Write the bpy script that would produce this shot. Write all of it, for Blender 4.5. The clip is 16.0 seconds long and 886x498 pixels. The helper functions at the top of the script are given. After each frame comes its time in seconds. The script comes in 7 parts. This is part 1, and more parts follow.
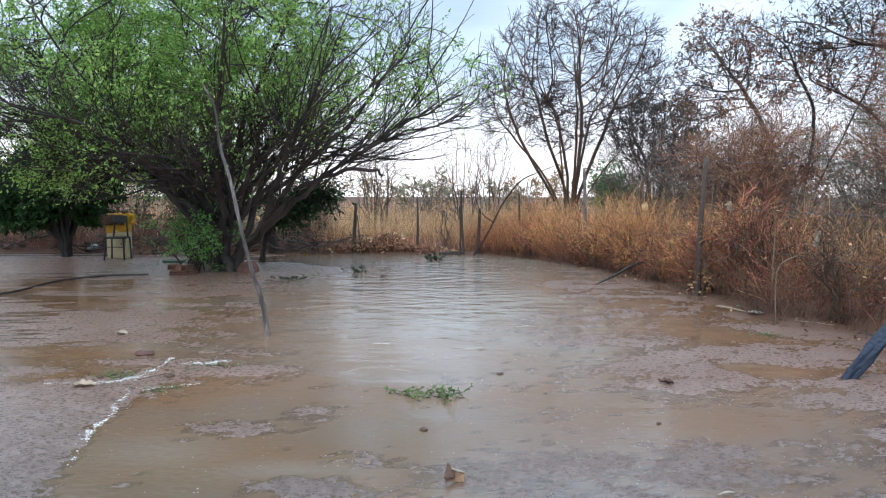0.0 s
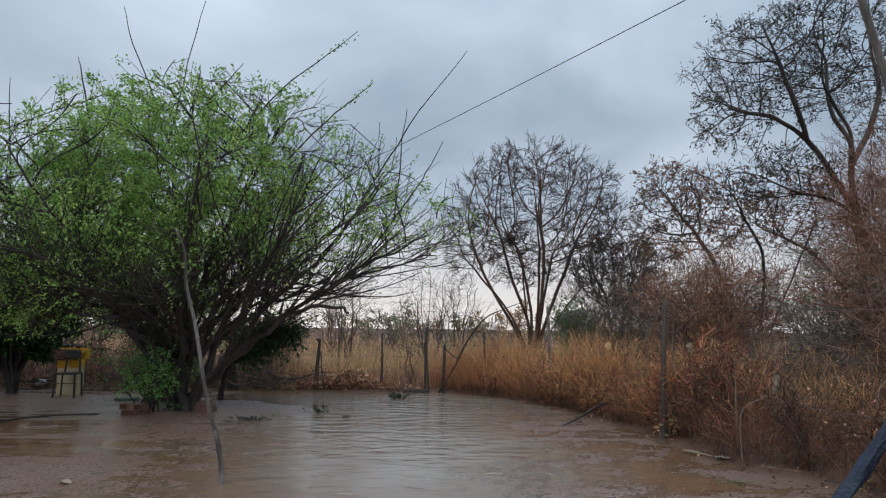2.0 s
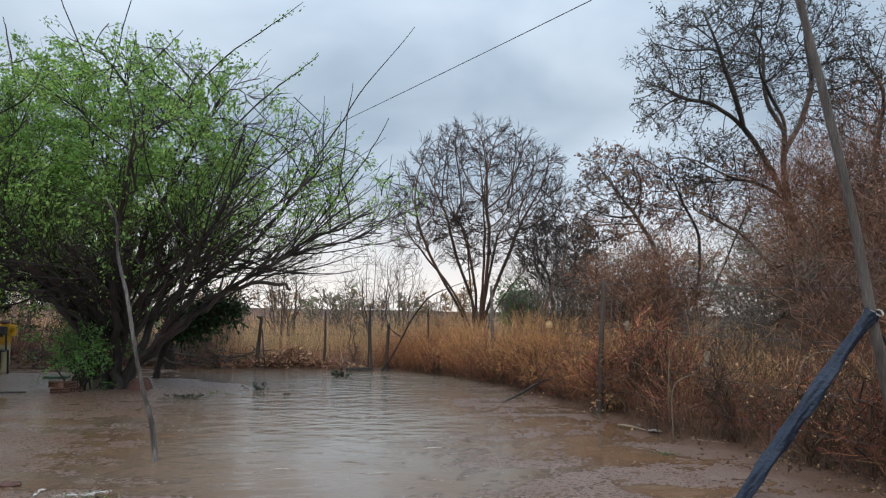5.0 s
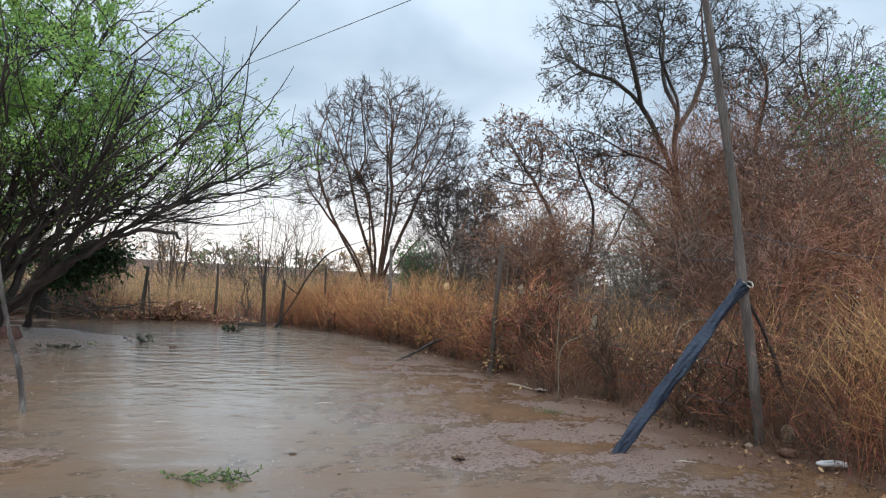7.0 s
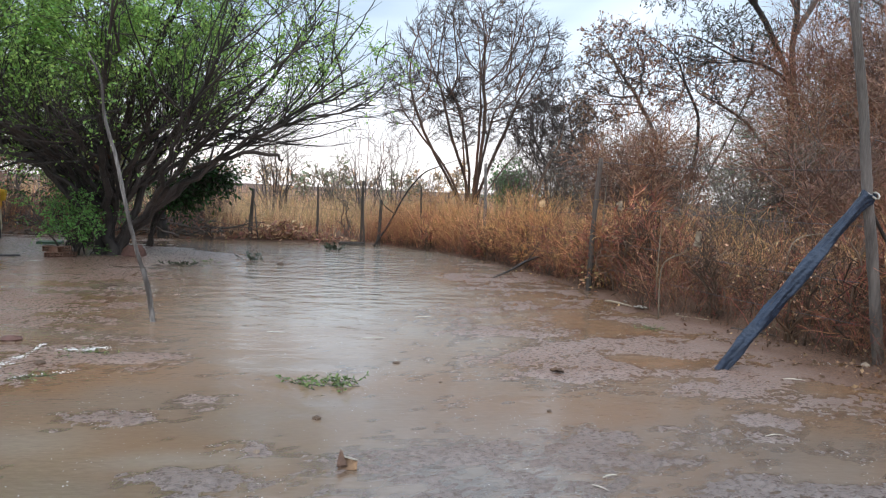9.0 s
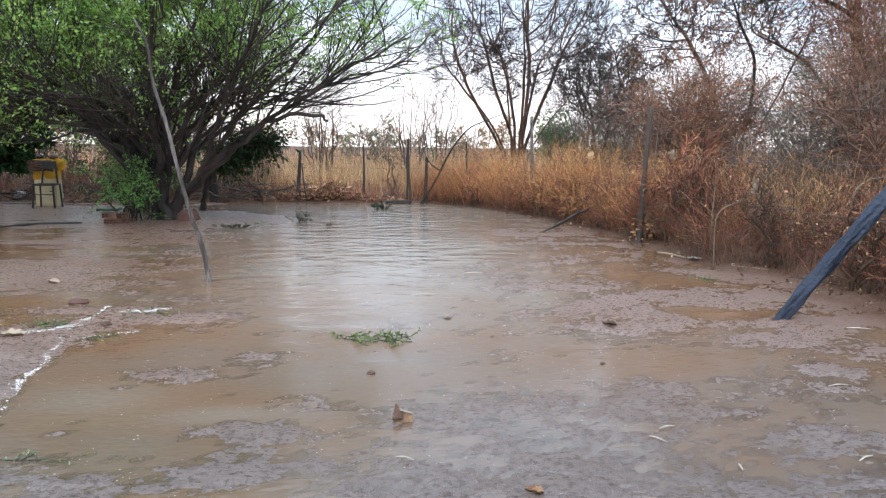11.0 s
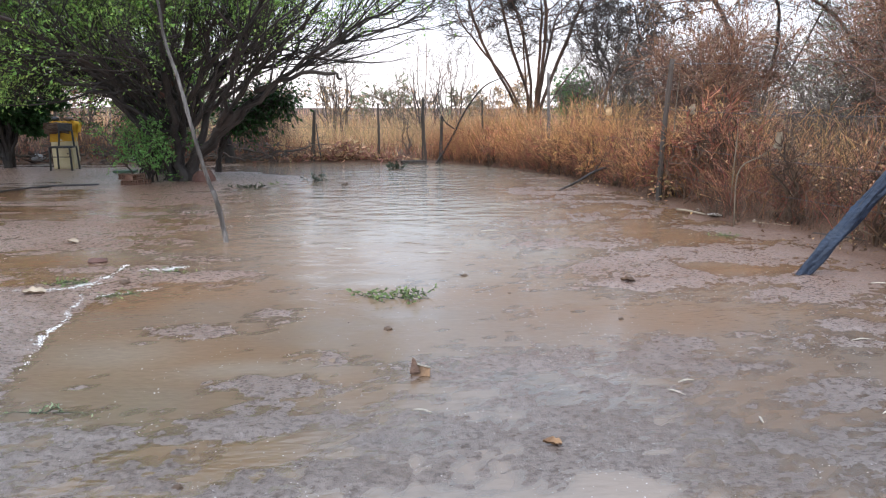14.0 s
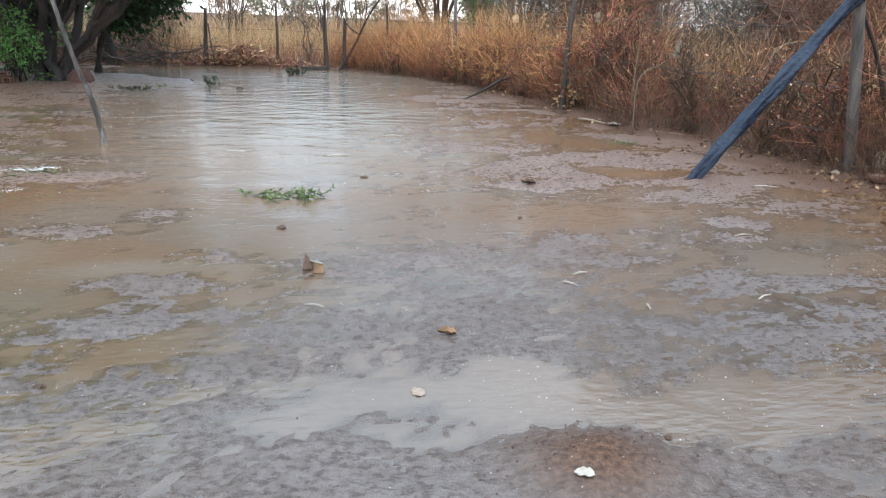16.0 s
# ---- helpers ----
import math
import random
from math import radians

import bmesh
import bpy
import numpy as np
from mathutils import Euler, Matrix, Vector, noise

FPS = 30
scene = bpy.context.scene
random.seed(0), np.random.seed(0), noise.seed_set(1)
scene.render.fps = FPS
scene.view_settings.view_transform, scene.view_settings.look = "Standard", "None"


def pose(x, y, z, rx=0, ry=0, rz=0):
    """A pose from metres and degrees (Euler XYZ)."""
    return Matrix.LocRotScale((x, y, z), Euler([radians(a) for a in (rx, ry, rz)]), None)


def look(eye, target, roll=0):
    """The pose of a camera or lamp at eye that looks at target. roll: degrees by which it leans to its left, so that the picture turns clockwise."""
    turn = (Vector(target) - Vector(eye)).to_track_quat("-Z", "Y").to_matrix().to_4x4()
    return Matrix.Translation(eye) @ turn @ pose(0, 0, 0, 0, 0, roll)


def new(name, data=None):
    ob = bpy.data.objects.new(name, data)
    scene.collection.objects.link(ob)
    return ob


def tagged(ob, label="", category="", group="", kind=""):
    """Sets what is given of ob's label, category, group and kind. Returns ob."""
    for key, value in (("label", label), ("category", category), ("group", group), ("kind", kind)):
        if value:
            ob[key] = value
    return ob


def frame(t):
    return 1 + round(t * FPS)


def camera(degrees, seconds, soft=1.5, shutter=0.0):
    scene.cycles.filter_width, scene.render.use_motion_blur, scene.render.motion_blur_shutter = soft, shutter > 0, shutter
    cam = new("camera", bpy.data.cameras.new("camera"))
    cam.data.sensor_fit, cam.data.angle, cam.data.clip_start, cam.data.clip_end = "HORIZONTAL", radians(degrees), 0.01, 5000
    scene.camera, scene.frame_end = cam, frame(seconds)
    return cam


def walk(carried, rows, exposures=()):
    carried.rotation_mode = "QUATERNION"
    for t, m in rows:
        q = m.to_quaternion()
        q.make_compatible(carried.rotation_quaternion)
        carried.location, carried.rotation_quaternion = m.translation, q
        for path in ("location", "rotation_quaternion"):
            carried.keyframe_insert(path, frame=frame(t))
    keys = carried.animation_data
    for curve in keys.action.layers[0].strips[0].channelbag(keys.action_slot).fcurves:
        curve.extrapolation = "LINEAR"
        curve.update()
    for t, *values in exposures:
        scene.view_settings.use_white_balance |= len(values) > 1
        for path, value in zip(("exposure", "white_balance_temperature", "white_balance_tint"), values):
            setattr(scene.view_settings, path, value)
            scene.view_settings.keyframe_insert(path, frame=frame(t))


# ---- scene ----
cam = camera(66.26, 16.0, 1.15)
PATH = [
    (0, (-0.012, -0.030, 1.420), (-0.012, 3.958, 1.113), 0.17),
    (0.5, (-0.019, -0.056, 1.471), (0.063, 3.943, 1.500), 0.50),
    (1, (-0.022, -0.084, 1.510), (0.112, 3.905, 1.770), 0.62),
    (1.5, (-0.037, -0.082, 1.523), (0.143, 3.896, 1.902), 0.63),
    (2, (-0.036, -0.096, 1.529), (0.166, 3.872, 1.997), 0.66),
    (2.5, (0.004, -0.078, 1.552), (0.206, 3.882, 2.077), 0.65),
    (3, (0.018, -0.089, 1.552), (0.231, 3.858, 2.164), 0.58),
    (5.5, (0.013, -0.051, 1.452), (0.799, 3.858, 1.767), 1.35),
    (6, (0.025, -0.032, 1.446), (1.092, 3.812, 1.742), 2.03),
    (6.5, (0.027, -0.022, 1.437), (1.121, 3.818, 1.676), 2.81),
    (7, (0.019, -0.019, 1.426), (1.116, 3.824, 1.588), 3.38),
    (7.5, (0.016, -0.016, 1.423), (1.100, 3.833, 1.520), 3.68),
    (8, (0.018, -0.014, 1.420), (1.052, 3.849, 1.459), 3.58),
    (8.5, (0.006, -0.005, 1.404), (0.850, 3.904, 1.289), 3.35),
    (9, (-0.007, 0.002, 1.381), (0.577, 3.945, 1.047), 2.64),
    (9.5, (-0.015, 0.022, 1.365), (0.433, 3.971, 0.910), 2.08),
    (12, (-0.017, 0.034, 1.358), (0.262, 3.975, 0.736), 0.34),
    (12.5, (-0.018, 0.037, 1.355), (0.248, 3.977, 0.715), 0.30),
    (13, (-0.016, 0.036, 1.359), (0.249, 3.973, 0.705), 0.20),
    (13.5, (-0.024, 0.039, 1.356), (0.223, 3.971, 0.667), 0.08),
    (14, (-0.017, 0.066, 1.316), (0.203, 3.976, 0.502), 0.08),
    (14.5, (-0.011, 0.072, 1.290), (0.189, 3.959, 0.366), -0.08),
    (15, (0.019, 0.086, 1.259), (0.271, 3.949, 0.253), -0.02),
    (15.5, (0.034, 0.128, 1.211), (0.627, 3.912, 0.056), 1.45),
    (16, (0.053, 0.152, 1.169), (0.802, 3.870, -0.102), 2.16),
]
walk(cam, [(t, look(eye, target, roll)) for t, eye, target, roll in PATH],
     [(0, 0.73, 6050, 10), (0.5, 0.32, 6250, 10), (1, 0.04, 6350, 10), (2, -0.18, 6400, 11), (3, -0.34, 6450, 10), (5.5, 0.19, 6450, 10), (7, 0.38, 6400, 9),
      (8, 0.5, 6350, 9), (9, 0.71, 6350, 11), (12, 0.97, 6320, 13), (14, 0.99, 6320, 14), (14.5, 1.0, 6320, 14), (15.5, 1.0, 6250, 9), (16, 1.02, 6200, 8)])

# ---- world and light: an overcast evening sky with a pale band above the horizon ----
world = bpy.data.worlds.new("overcast_sky")
scene.world = world
world.use_nodes = True
wt = world.node_tree
wt.nodes.clear()


sky = wt.nodes.new("ShaderNodeTexSky")
sky.sky_type = "NISHITA"
sky.sun_disc = False
sky.sun_elevation, sky.sun_rotation = radians(58), radians(200)
sky_mul = wt.nodes.new("ShaderNodeVectorMath")
sky_mul.operation = "SCALE"
sky_mul.inputs["Scale"].default_value = 0.05
wt.links.new(sky.outputs[0], sky_mul.inputs[0])
coord = wt.nodes.new("ShaderNodeTexCoord")
sep = wt.nodes.new("ShaderNodeSeparateXYZ")
wt.links.new(coord.outputs["Generated"], sep.inputs[0])
lift = wt.nodes.new("ShaderNodeMath")
lift.operation = "ADD"
lift.inputs[1].default_value = 0.22
wt.links.new(sep.outputs["Z"], lift.inputs[0])
flat = wt.nodes.new("ShaderNodeVectorMath")
flat.operation = "DIVIDE"
wt.links.new(coord.outputs["Generated"], flat.inputs[0])
wt.links.new(lift.outputs[0], flat.inputs[1])
puff = wt.nodes.new("ShaderNodeTexNoise")
puff.inputs["Scale"].default_value = 1.5
puff.inputs["Detail"].default_value = 5
puff.inputs["Roughness"].default_value = 0.45
puff.inputs["Distortion"].default_value = 0.3
wt.links.new(flat.outputs[0], puff.inputs["Vector"])
cloud = wt.nodes.new("ShaderNodeValToRGB")
cloud.color_ramp.elements[0].position, cloud.color_ramp.elements[0].color = 0.36, (0.395, 0.50, 0.615, 1)
cloud.color_ramp.elements[1].position, cloud.color_ramp.elements[1].color = 0.67, (0.69, 0.795, 0.91, 1)
wt.links.new(puff.outputs[0], cloud.inputs[0])
band = wt.nodes.new("ShaderNodeValToRGB")
band.color_ramp.elements[0].position, band.color_ramp.elements[0].color = 0.03, (1, 1, 1, 1)
band.color_ramp.elements[1].position, band.color_ramp.elements[1].color = 0.19, (0, 0, 0, 1)
wt.links.new(sep.outputs["Z"], band.inputs[0])
glow = wt.nodes.new("ShaderNodeMixRGB")
glow.inputs[2].default_value = (1.02, 0.965, 0.93, 1)
wt.links.new(band.outputs[0], glow.inputs[0])
wt.links.new(cloud.outputs[0], glow.inputs[1])
over = wt.nodes.new("ShaderNodeMapRange")
over.inputs["From Min"].default_value, over.inputs["From Max"].default_value = 0.3, 0.8
over.inputs["To Min"].default_value, over.inputs["To Max"].default_value = 1.0, 1.9
wt.links.new(sep.outputs["Z"], over.inputs["Value"])
zenith = wt.nodes.new("ShaderNodeVectorMath")
zenith.operation = "SCALE"
wt.links.new(glow.outputs[0], zenith.inputs[0])
wt.links.new(over.outputs[0], zenith.inputs["Scale"])
veil = wt.nodes.new("ShaderNodeMixRGB")
veil.inputs[0].default_value = 0.9
wt.links.new(sky_mul.outputs[0], veil.inputs[1])
wt.links.new(zenith.outputs[0], veil.inputs[2])
back = wt.nodes.new("ShaderNodeBackground")
back.inputs[1].default_value = 1.0
wt.links.new(veil.outputs[0], back.inputs[0])
wout = wt.nodes.new("ShaderNodeOutputWorld")
wt.links.new(back.outputs[0], wout.inputs[0])

sun_data = bpy.data.lights.new("sun", "SUN")
sun_data.energy, sun_data.angle, sun_data.color = 1.0, radians(50), (1.0, 0.98, 0.95)
sun = new("sun", sun_data)
sun.matrix_world = look((0, 0, 0), (math.sin(radians(20)) * 0.53, math.cos(radians(20)) * 0.53, -0.85))
sun.location = (-3, -10, 30)

# ---- materials ----


def mat(name, c1, c2, scale=6.0, rough=0.8, bump=0.3, bscale=50.0, c3=None, island=0.0, spec=0.4, glow_through=0.0, stretch=(1, 1, 1), rough2=None):
    """Two colours mixed by grain, a third one in stains; island: how much each piece differs; glow_through: share of light let through a leaf."""
    m = bpy.data.materials.new(name)
    m.use_nodes = True
    t = m.node_tree
    bsdf = t.nodes["Principled BSDF"]
    tc = t.nodes.new("ShaderNodeTexCoord")
    mp = t.nodes.new("ShaderNodeMapping")
    mp.inputs["Scale"].default_value = stretch
    t.links.new(tc.outputs["Object"], mp.inputs["Vector"])
    grain = t.nodes.new("ShaderNodeTexNoise")
    grain.inputs["Scale"].default_value = scale
    grain.inputs["Detail"].default_value = 6
    grain.inputs["Roughness"].default_value = 0.65
    t.links.new(mp.outputs[0], grain.inputs["Vector"])
    ramp = t.nodes.new("ShaderNodeValToRGB")
    ramp.color_ramp.elements[0].position, ramp.color_ramp.elements[0].color = 0.32, (*c1, 1)
    ramp.color_ramp.elements[1].position, ramp.color_ramp.elements[1].color = 0.68, (*c2, 1)
    t.links.new(grain.outputs[0], ramp.inputs[0])
    colour = ramp.outputs[0]
    if c3:
        stain = t.nodes.new("ShaderNodeTexNoise")
        stain.inputs["Scale"].default_value = scale * 0.17
        stain.inputs["Detail"].default_value = 3
        t.links.new(mp.outputs[0], stain.inputs["Vector"])
        cut = t.nodes.new("ShaderNodeValToRGB")
        cut.color_ramp.elements[0].position, cut.color_ramp.elements[1].position = 0.45, 0.62
        t.links.new(stain.outputs[0], cut.inputs[0])
        mix = t.nodes.new("ShaderNodeMixRGB")
        mix.inputs[2].default_value = (*c3, 1)
        t.links.new(cut.outputs[0], mix.inputs[0])
        t.links.new(colour, mix.inputs[1])
        colour = mix.outputs[0]
    if island:
        geo = t.nodes.new("ShaderNodeNewGeometry")
        info = t.nodes.new("ShaderNodeObjectInfo")
        add = t.nodes.new("ShaderNodeMath")
        add.operation = "ADD"
        t.links.new(geo.outputs["Random Per Island"], add.inputs[0])
        t.links.new(info.outputs["Random"], add.inputs[1])
        wrap = t.nodes.new("ShaderNodeMath")
        wrap.operation = "FRACT"
        t.links.new(add.outputs[0], wrap.inputs[0])
        rng_map = t.nodes.new("ShaderNodeMapRange")
        rng_map.inputs["To Min"].default_value = 1 - island
        rng_map.inputs["To Max"].default_value = 1 + island
        t.links.new(wrap.outputs[0], rng_map.inputs["Value"])
        hsv = t.nodes.new("ShaderNodeHueSaturation")
        t.links.new(rng_map.outputs[0], hsv.inputs["Value"])
        hue = t.nodes.new("ShaderNodeMapRange")
        hue.inputs["To Min"].default_value = 0.5 - island * 0.05
        hue.inputs["To Max"].default_value = 0.5 + island * 0.05
        t.links.new(geo.outputs["Random Per Island"], hue.inputs["Value"])
        t.links.new(hue.outputs[0], hsv.inputs["Hue"])
        t.links.new(colour, hsv.inputs["Color"])
        colour = hsv.outputs[0]
    t.links.new(colour, bsdf.inputs["Base Color"])
    bsdf.inputs["Roughness"].default_value = rough
    bsdf.inputs["Specular IOR Level"].default_value = spec
    if rough2 is not None:
        rr = t.nodes.new("ShaderNodeMapRange")
        rr.inputs["From Min"].default_value, rr.inputs["From Max"].default_value = 0.35, 0.65
        rr.inputs["To Min"].default_value, rr.inputs["To Max"].default_value = rough, rough2
        t.links.new(grain.outputs[0], rr.inputs["Value"])
        t.links.new(rr.outputs[0], bsdf.inputs["Roughness"])
    if bump:
        fine = t.nodes.new("ShaderNodeTexNoise")
        fine.inputs["Scale"].default_value = bscale
        fine.inputs["Detail"].default_value = 4
        t.links.new(mp.outputs[0], fine.inputs["Vector"])
        b = t.nodes.new("ShaderNodeBump")
        b.inputs["Strength"].default_value = bump
        b.inputs["Distance"].default_value = 0.02
        t.links.new(fine.outputs[0], b.inputs["Height"])
        t.links.new(b.outputs[0], bsdf.inputs["Normal"])
    if glow_through:
        tl = t.nodes.new("ShaderNodeBsdfTranslucent")
        t.links.new(colour, tl.inputs["Color"])
        ms = t.nodes.new("ShaderNodeMixShader")
        ms.inputs[0].default_value = glow_through
        t.links.new(bsdf.outputs[0], ms.inputs[1])
        t.links.new(tl.outputs[0], ms.inputs[2])
        t.links.new(ms.outputs[0], t.nodes["Material Output"].inputs["Surface"])
    return m


M = {
    "bark_dark": mat("bark_dark", (0.012, 0.010, 0.009), (0.042, 0.033, 0.028), 9, 0.65, 0.9, 40, c3=(0.066, 0.05, 0.043), stretch=(1, 1, 0.35)),
    "bark_grey": mat("bark_grey", (0.06, 0.05, 0.046), (0.16, 0.13, 0.115), 9, 0.8, 0.6, 40, c3=(0.20, 0.11, 0.07), stretch=(1, 1, 0.35)),
    "bark_red": mat("bark_red", (0.045, 0.03, 0.023), (0.125, 0.075, 0.052), 6, 0.75, 0.6, 40, c3=(0.17, 0.085, 0.05), stretch=(1, 1, 0.35)),
    "twig_dark": mat("twig_dark", (0.035, 0.027, 0.023), (0.085, 0.065, 0.055), 4, 0.8, 0, island=0.3),
    "twig_grey": mat("twig_grey", (0.09, 0.073, 0.06), (0.2, 0.165, 0.135), 4, 0.85, 0, island=0.3),
    "twig_red": mat("twig_red", (0.2, 0.087, 0.048), (0.41, 0.195, 0.107), 2, 0.85, 0, c3=(0.14, 0.088, 0.068), island=0.35),
    "twig_pale": mat("twig_pale", (0.22, 0.17, 0.12), (0.36, 0.29, 0.21), 2, 0.9, 0, island=0.3),
    "leaf_mesquite": mat("leaf_mesquite", (0.185, 0.33, 0.075), (0.40, 0.59, 0.165), 1.3, 0.65, 0, island=0.45, glow_through=0.5, spec=0.2),
    "leaf_citrus": mat("leaf_citrus", (0.02, 0.05, 0.018), (0.045, 0.10, 0.03), 2, 0.6, 0, island=0.35, glow_through=0.25, spec=0.2),
    "leaf_bright": mat("leaf_bright", (0.11, 0.27, 0.055), (0.22, 0.44, 0.11), 2, 0.55, 0, island=0.3, glow_through=0.4),
    # leaf_bright darkened: the thorn tree's shade is in this colour
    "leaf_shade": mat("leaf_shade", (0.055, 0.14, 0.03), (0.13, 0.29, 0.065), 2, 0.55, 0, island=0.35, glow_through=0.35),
    "leaf_lime": mat("leaf_lime", (0.10, 0.25, 0.08), (0.19, 0.39, 0.13), 2, 0.55, 0, island=0.3, glow_through=0.5),
    "leaf_weed": mat("leaf_weed", (0.10, 0.15, 0.05), (0.22, 0.28, 0.10), 12, 0.6, 0, island=0.35, glow_through=0.3),
    "leaf_olive": mat("leaf_olive", (0.18, 0.235, 0.125), (0.31, 0.37, 0.22), 1.5, 0.7, 0, c3=(0.16, 0.13, 0.08), island=0.35, glow_through=0.3),
    "leaf_rust": mat("leaf_rust", (0.28, 0.13, 0.09), (0.47, 0.26, 0.19), 1.5, 0.8, 0, c3=(0.22, 0.14, 0.09), island=0.4, glow_through=0.3),
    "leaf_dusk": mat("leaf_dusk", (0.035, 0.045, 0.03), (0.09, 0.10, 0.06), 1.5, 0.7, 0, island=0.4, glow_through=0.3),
    "straw": mat("straw", (0.57, 0.285, 0.105), (0.84, 0.51, 0.24), 0.9, 0.8, 0, c3=(0.44, 0.23, 0.12), island=0.62, glow_through=0.45),
    "straw_pale": mat("straw_pale", (0.56, 0.36, 0.17), (0.80, 0.58, 0.33), 0.9, 0.8, 0, c3=(0.52, 0.29, 0.13), island=0.62, glow_through=0.45),
    "straw_red": mat("straw_red", (0.24, 0.085, 0.046), (0.44, 0.18, 0.097), 0.9, 0.8, 0, c3=(0.22, 0.085, 0.05), island=0.62, glow_through=0.15),
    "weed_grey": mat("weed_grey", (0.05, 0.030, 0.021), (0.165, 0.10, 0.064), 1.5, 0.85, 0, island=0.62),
    "dry_leaf": mat("dry_leaf", (0.38, 0.21, 0.10), (0.64, 0.44, 0.25), 3, 0.8, 0, island=0.45),
    "dead_leaf": mat("dead_leaf", (0.12, 0.06, 0.03), (0.36, 0.21, 0.11), 22, 0.7, 0.5, 90, c3=(0.07, 0.038, 0.022), island=0.2),
    "tan_leaf": mat("tan_leaf", (0.22, 0.165, 0.11), (0.44, 0.35, 0.26), 16, 0.7, 0.5, 90, c3=(0.16, 0.09, 0.055), island=0.1),
    "post_wood": mat("post_wood", (0.03, 0.026, 0.022), (0.095, 0.078, 0.066), 14, 0.8, 0.9, 60, c3=(0.10, 0.075, 0.06), stretch=(1, 1, 0.15)),
    "pole_wood": mat("pole_wood", (0.055, 0.047, 0.042), (0.19, 0.16, 0.14), 14, 0.7, 1.0, 60, c3=(0.10, 0.085, 0.07), stretch=(1, 1, 0.12)),
    "stick_wood": mat("stick_wood", (0.085, 0.075, 0.067), (0.28, 0.25, 0.23), 45, 0.75, 0.9, 80, c3=(0.06, 0.05, 0.043), stretch=(1, 1, 0.25)),
    "wire": mat("wire", (0.05, 0.045, 0.045), (0.12, 0.10, 0.10), 30, 0.5, 0),
    "plastic_wrap": mat("plastic_wrap", (0.009, 0.013, 0.024), (0.028, 0.041, 0.07), 9, 0.38, 0.9, 34, c3=(0.03, 0.042, 0.066), spec=0.3, rough2=0.6),
    "rubber": mat("rubber", (0.02, 0.02, 0.022), (0.045, 0.043, 0.045), 20, 0.5, 0.2),
    "stone": mat("stone", (0.22, 0.15, 0.11), (0.42, 0.32, 0.25), 14, 0.7, 0.5, c3=(0.25, 0.2, 0.17), island=0.3),
    "bone_white": mat("bone_white", (0.36, 0.31, 0.25), (0.58, 0.53, 0.46), 20, 0.6, 0.3, island=0.2),
    "clod": mat("clod", (0.06, 0.035, 0.025), (0.14, 0.08, 0.055), 25, 0.8, 0.8, 70, island=0.3),
    "brick": mat("brick", (0.10, 0.05, 0.034), (0.19, 0.095, 0.06), 18, 0.8, 0.6, c3=(0.2, 0.12, 0.085)),
    "yellow_cloth": mat("yellow_cloth", (0.50, 0.27, 0.02), (0.66, 0.38, 0.04), 8, 0.85, 0.4, c3=(0.42, 0.22, 0.02)),
    "cream_paint": mat("cream_paint", (0.46, 0.38, 0.22), (0.58, 0.50, 0.32), 6, 0.6, 0.2, c3=(0.36, 0.27, 0.14)),
    "brown_leather": mat("brown_leather", (0.055, 0.03, 0.02), (0.12, 0.07, 0.045), 14, 0.6, 0.5, c3=(0.10, 0.075, 0.06)),
    "black_metal": mat("black_metal", (0.014, 0.014, 0.015), (0.04, 0.037, 0.036), 20, 0.5, 0.2),
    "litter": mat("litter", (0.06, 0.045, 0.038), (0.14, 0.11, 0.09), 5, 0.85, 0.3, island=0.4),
    "green_plastic": mat("green_plastic", (0.05, 0.10, 0.06), (0.09, 0.15, 0.09), 10, 0.5, 0.2),
    "foam": mat("foam", (0.30, 0.27, 0.255), (0.46, 0.43, 0.41), 30, 0.55, 0.2, island=0.4),
    "foam_white": mat("foam_white", (0.52, 0.50, 0.47), (0.72, 0.71, 0.68), 30, 0.35, 0.2, island=0.1),
    "red_board": mat("red_board", (0.075, 0.036, 0.028), (0.15, 0.075, 0.056), 12, 0.8, 0.5),
    "white_scrap": mat("white_scrap", (0.40, 0.40, 0.40), (0.60, 0.60, 0.60), 12, 0.5, 0.3),
}


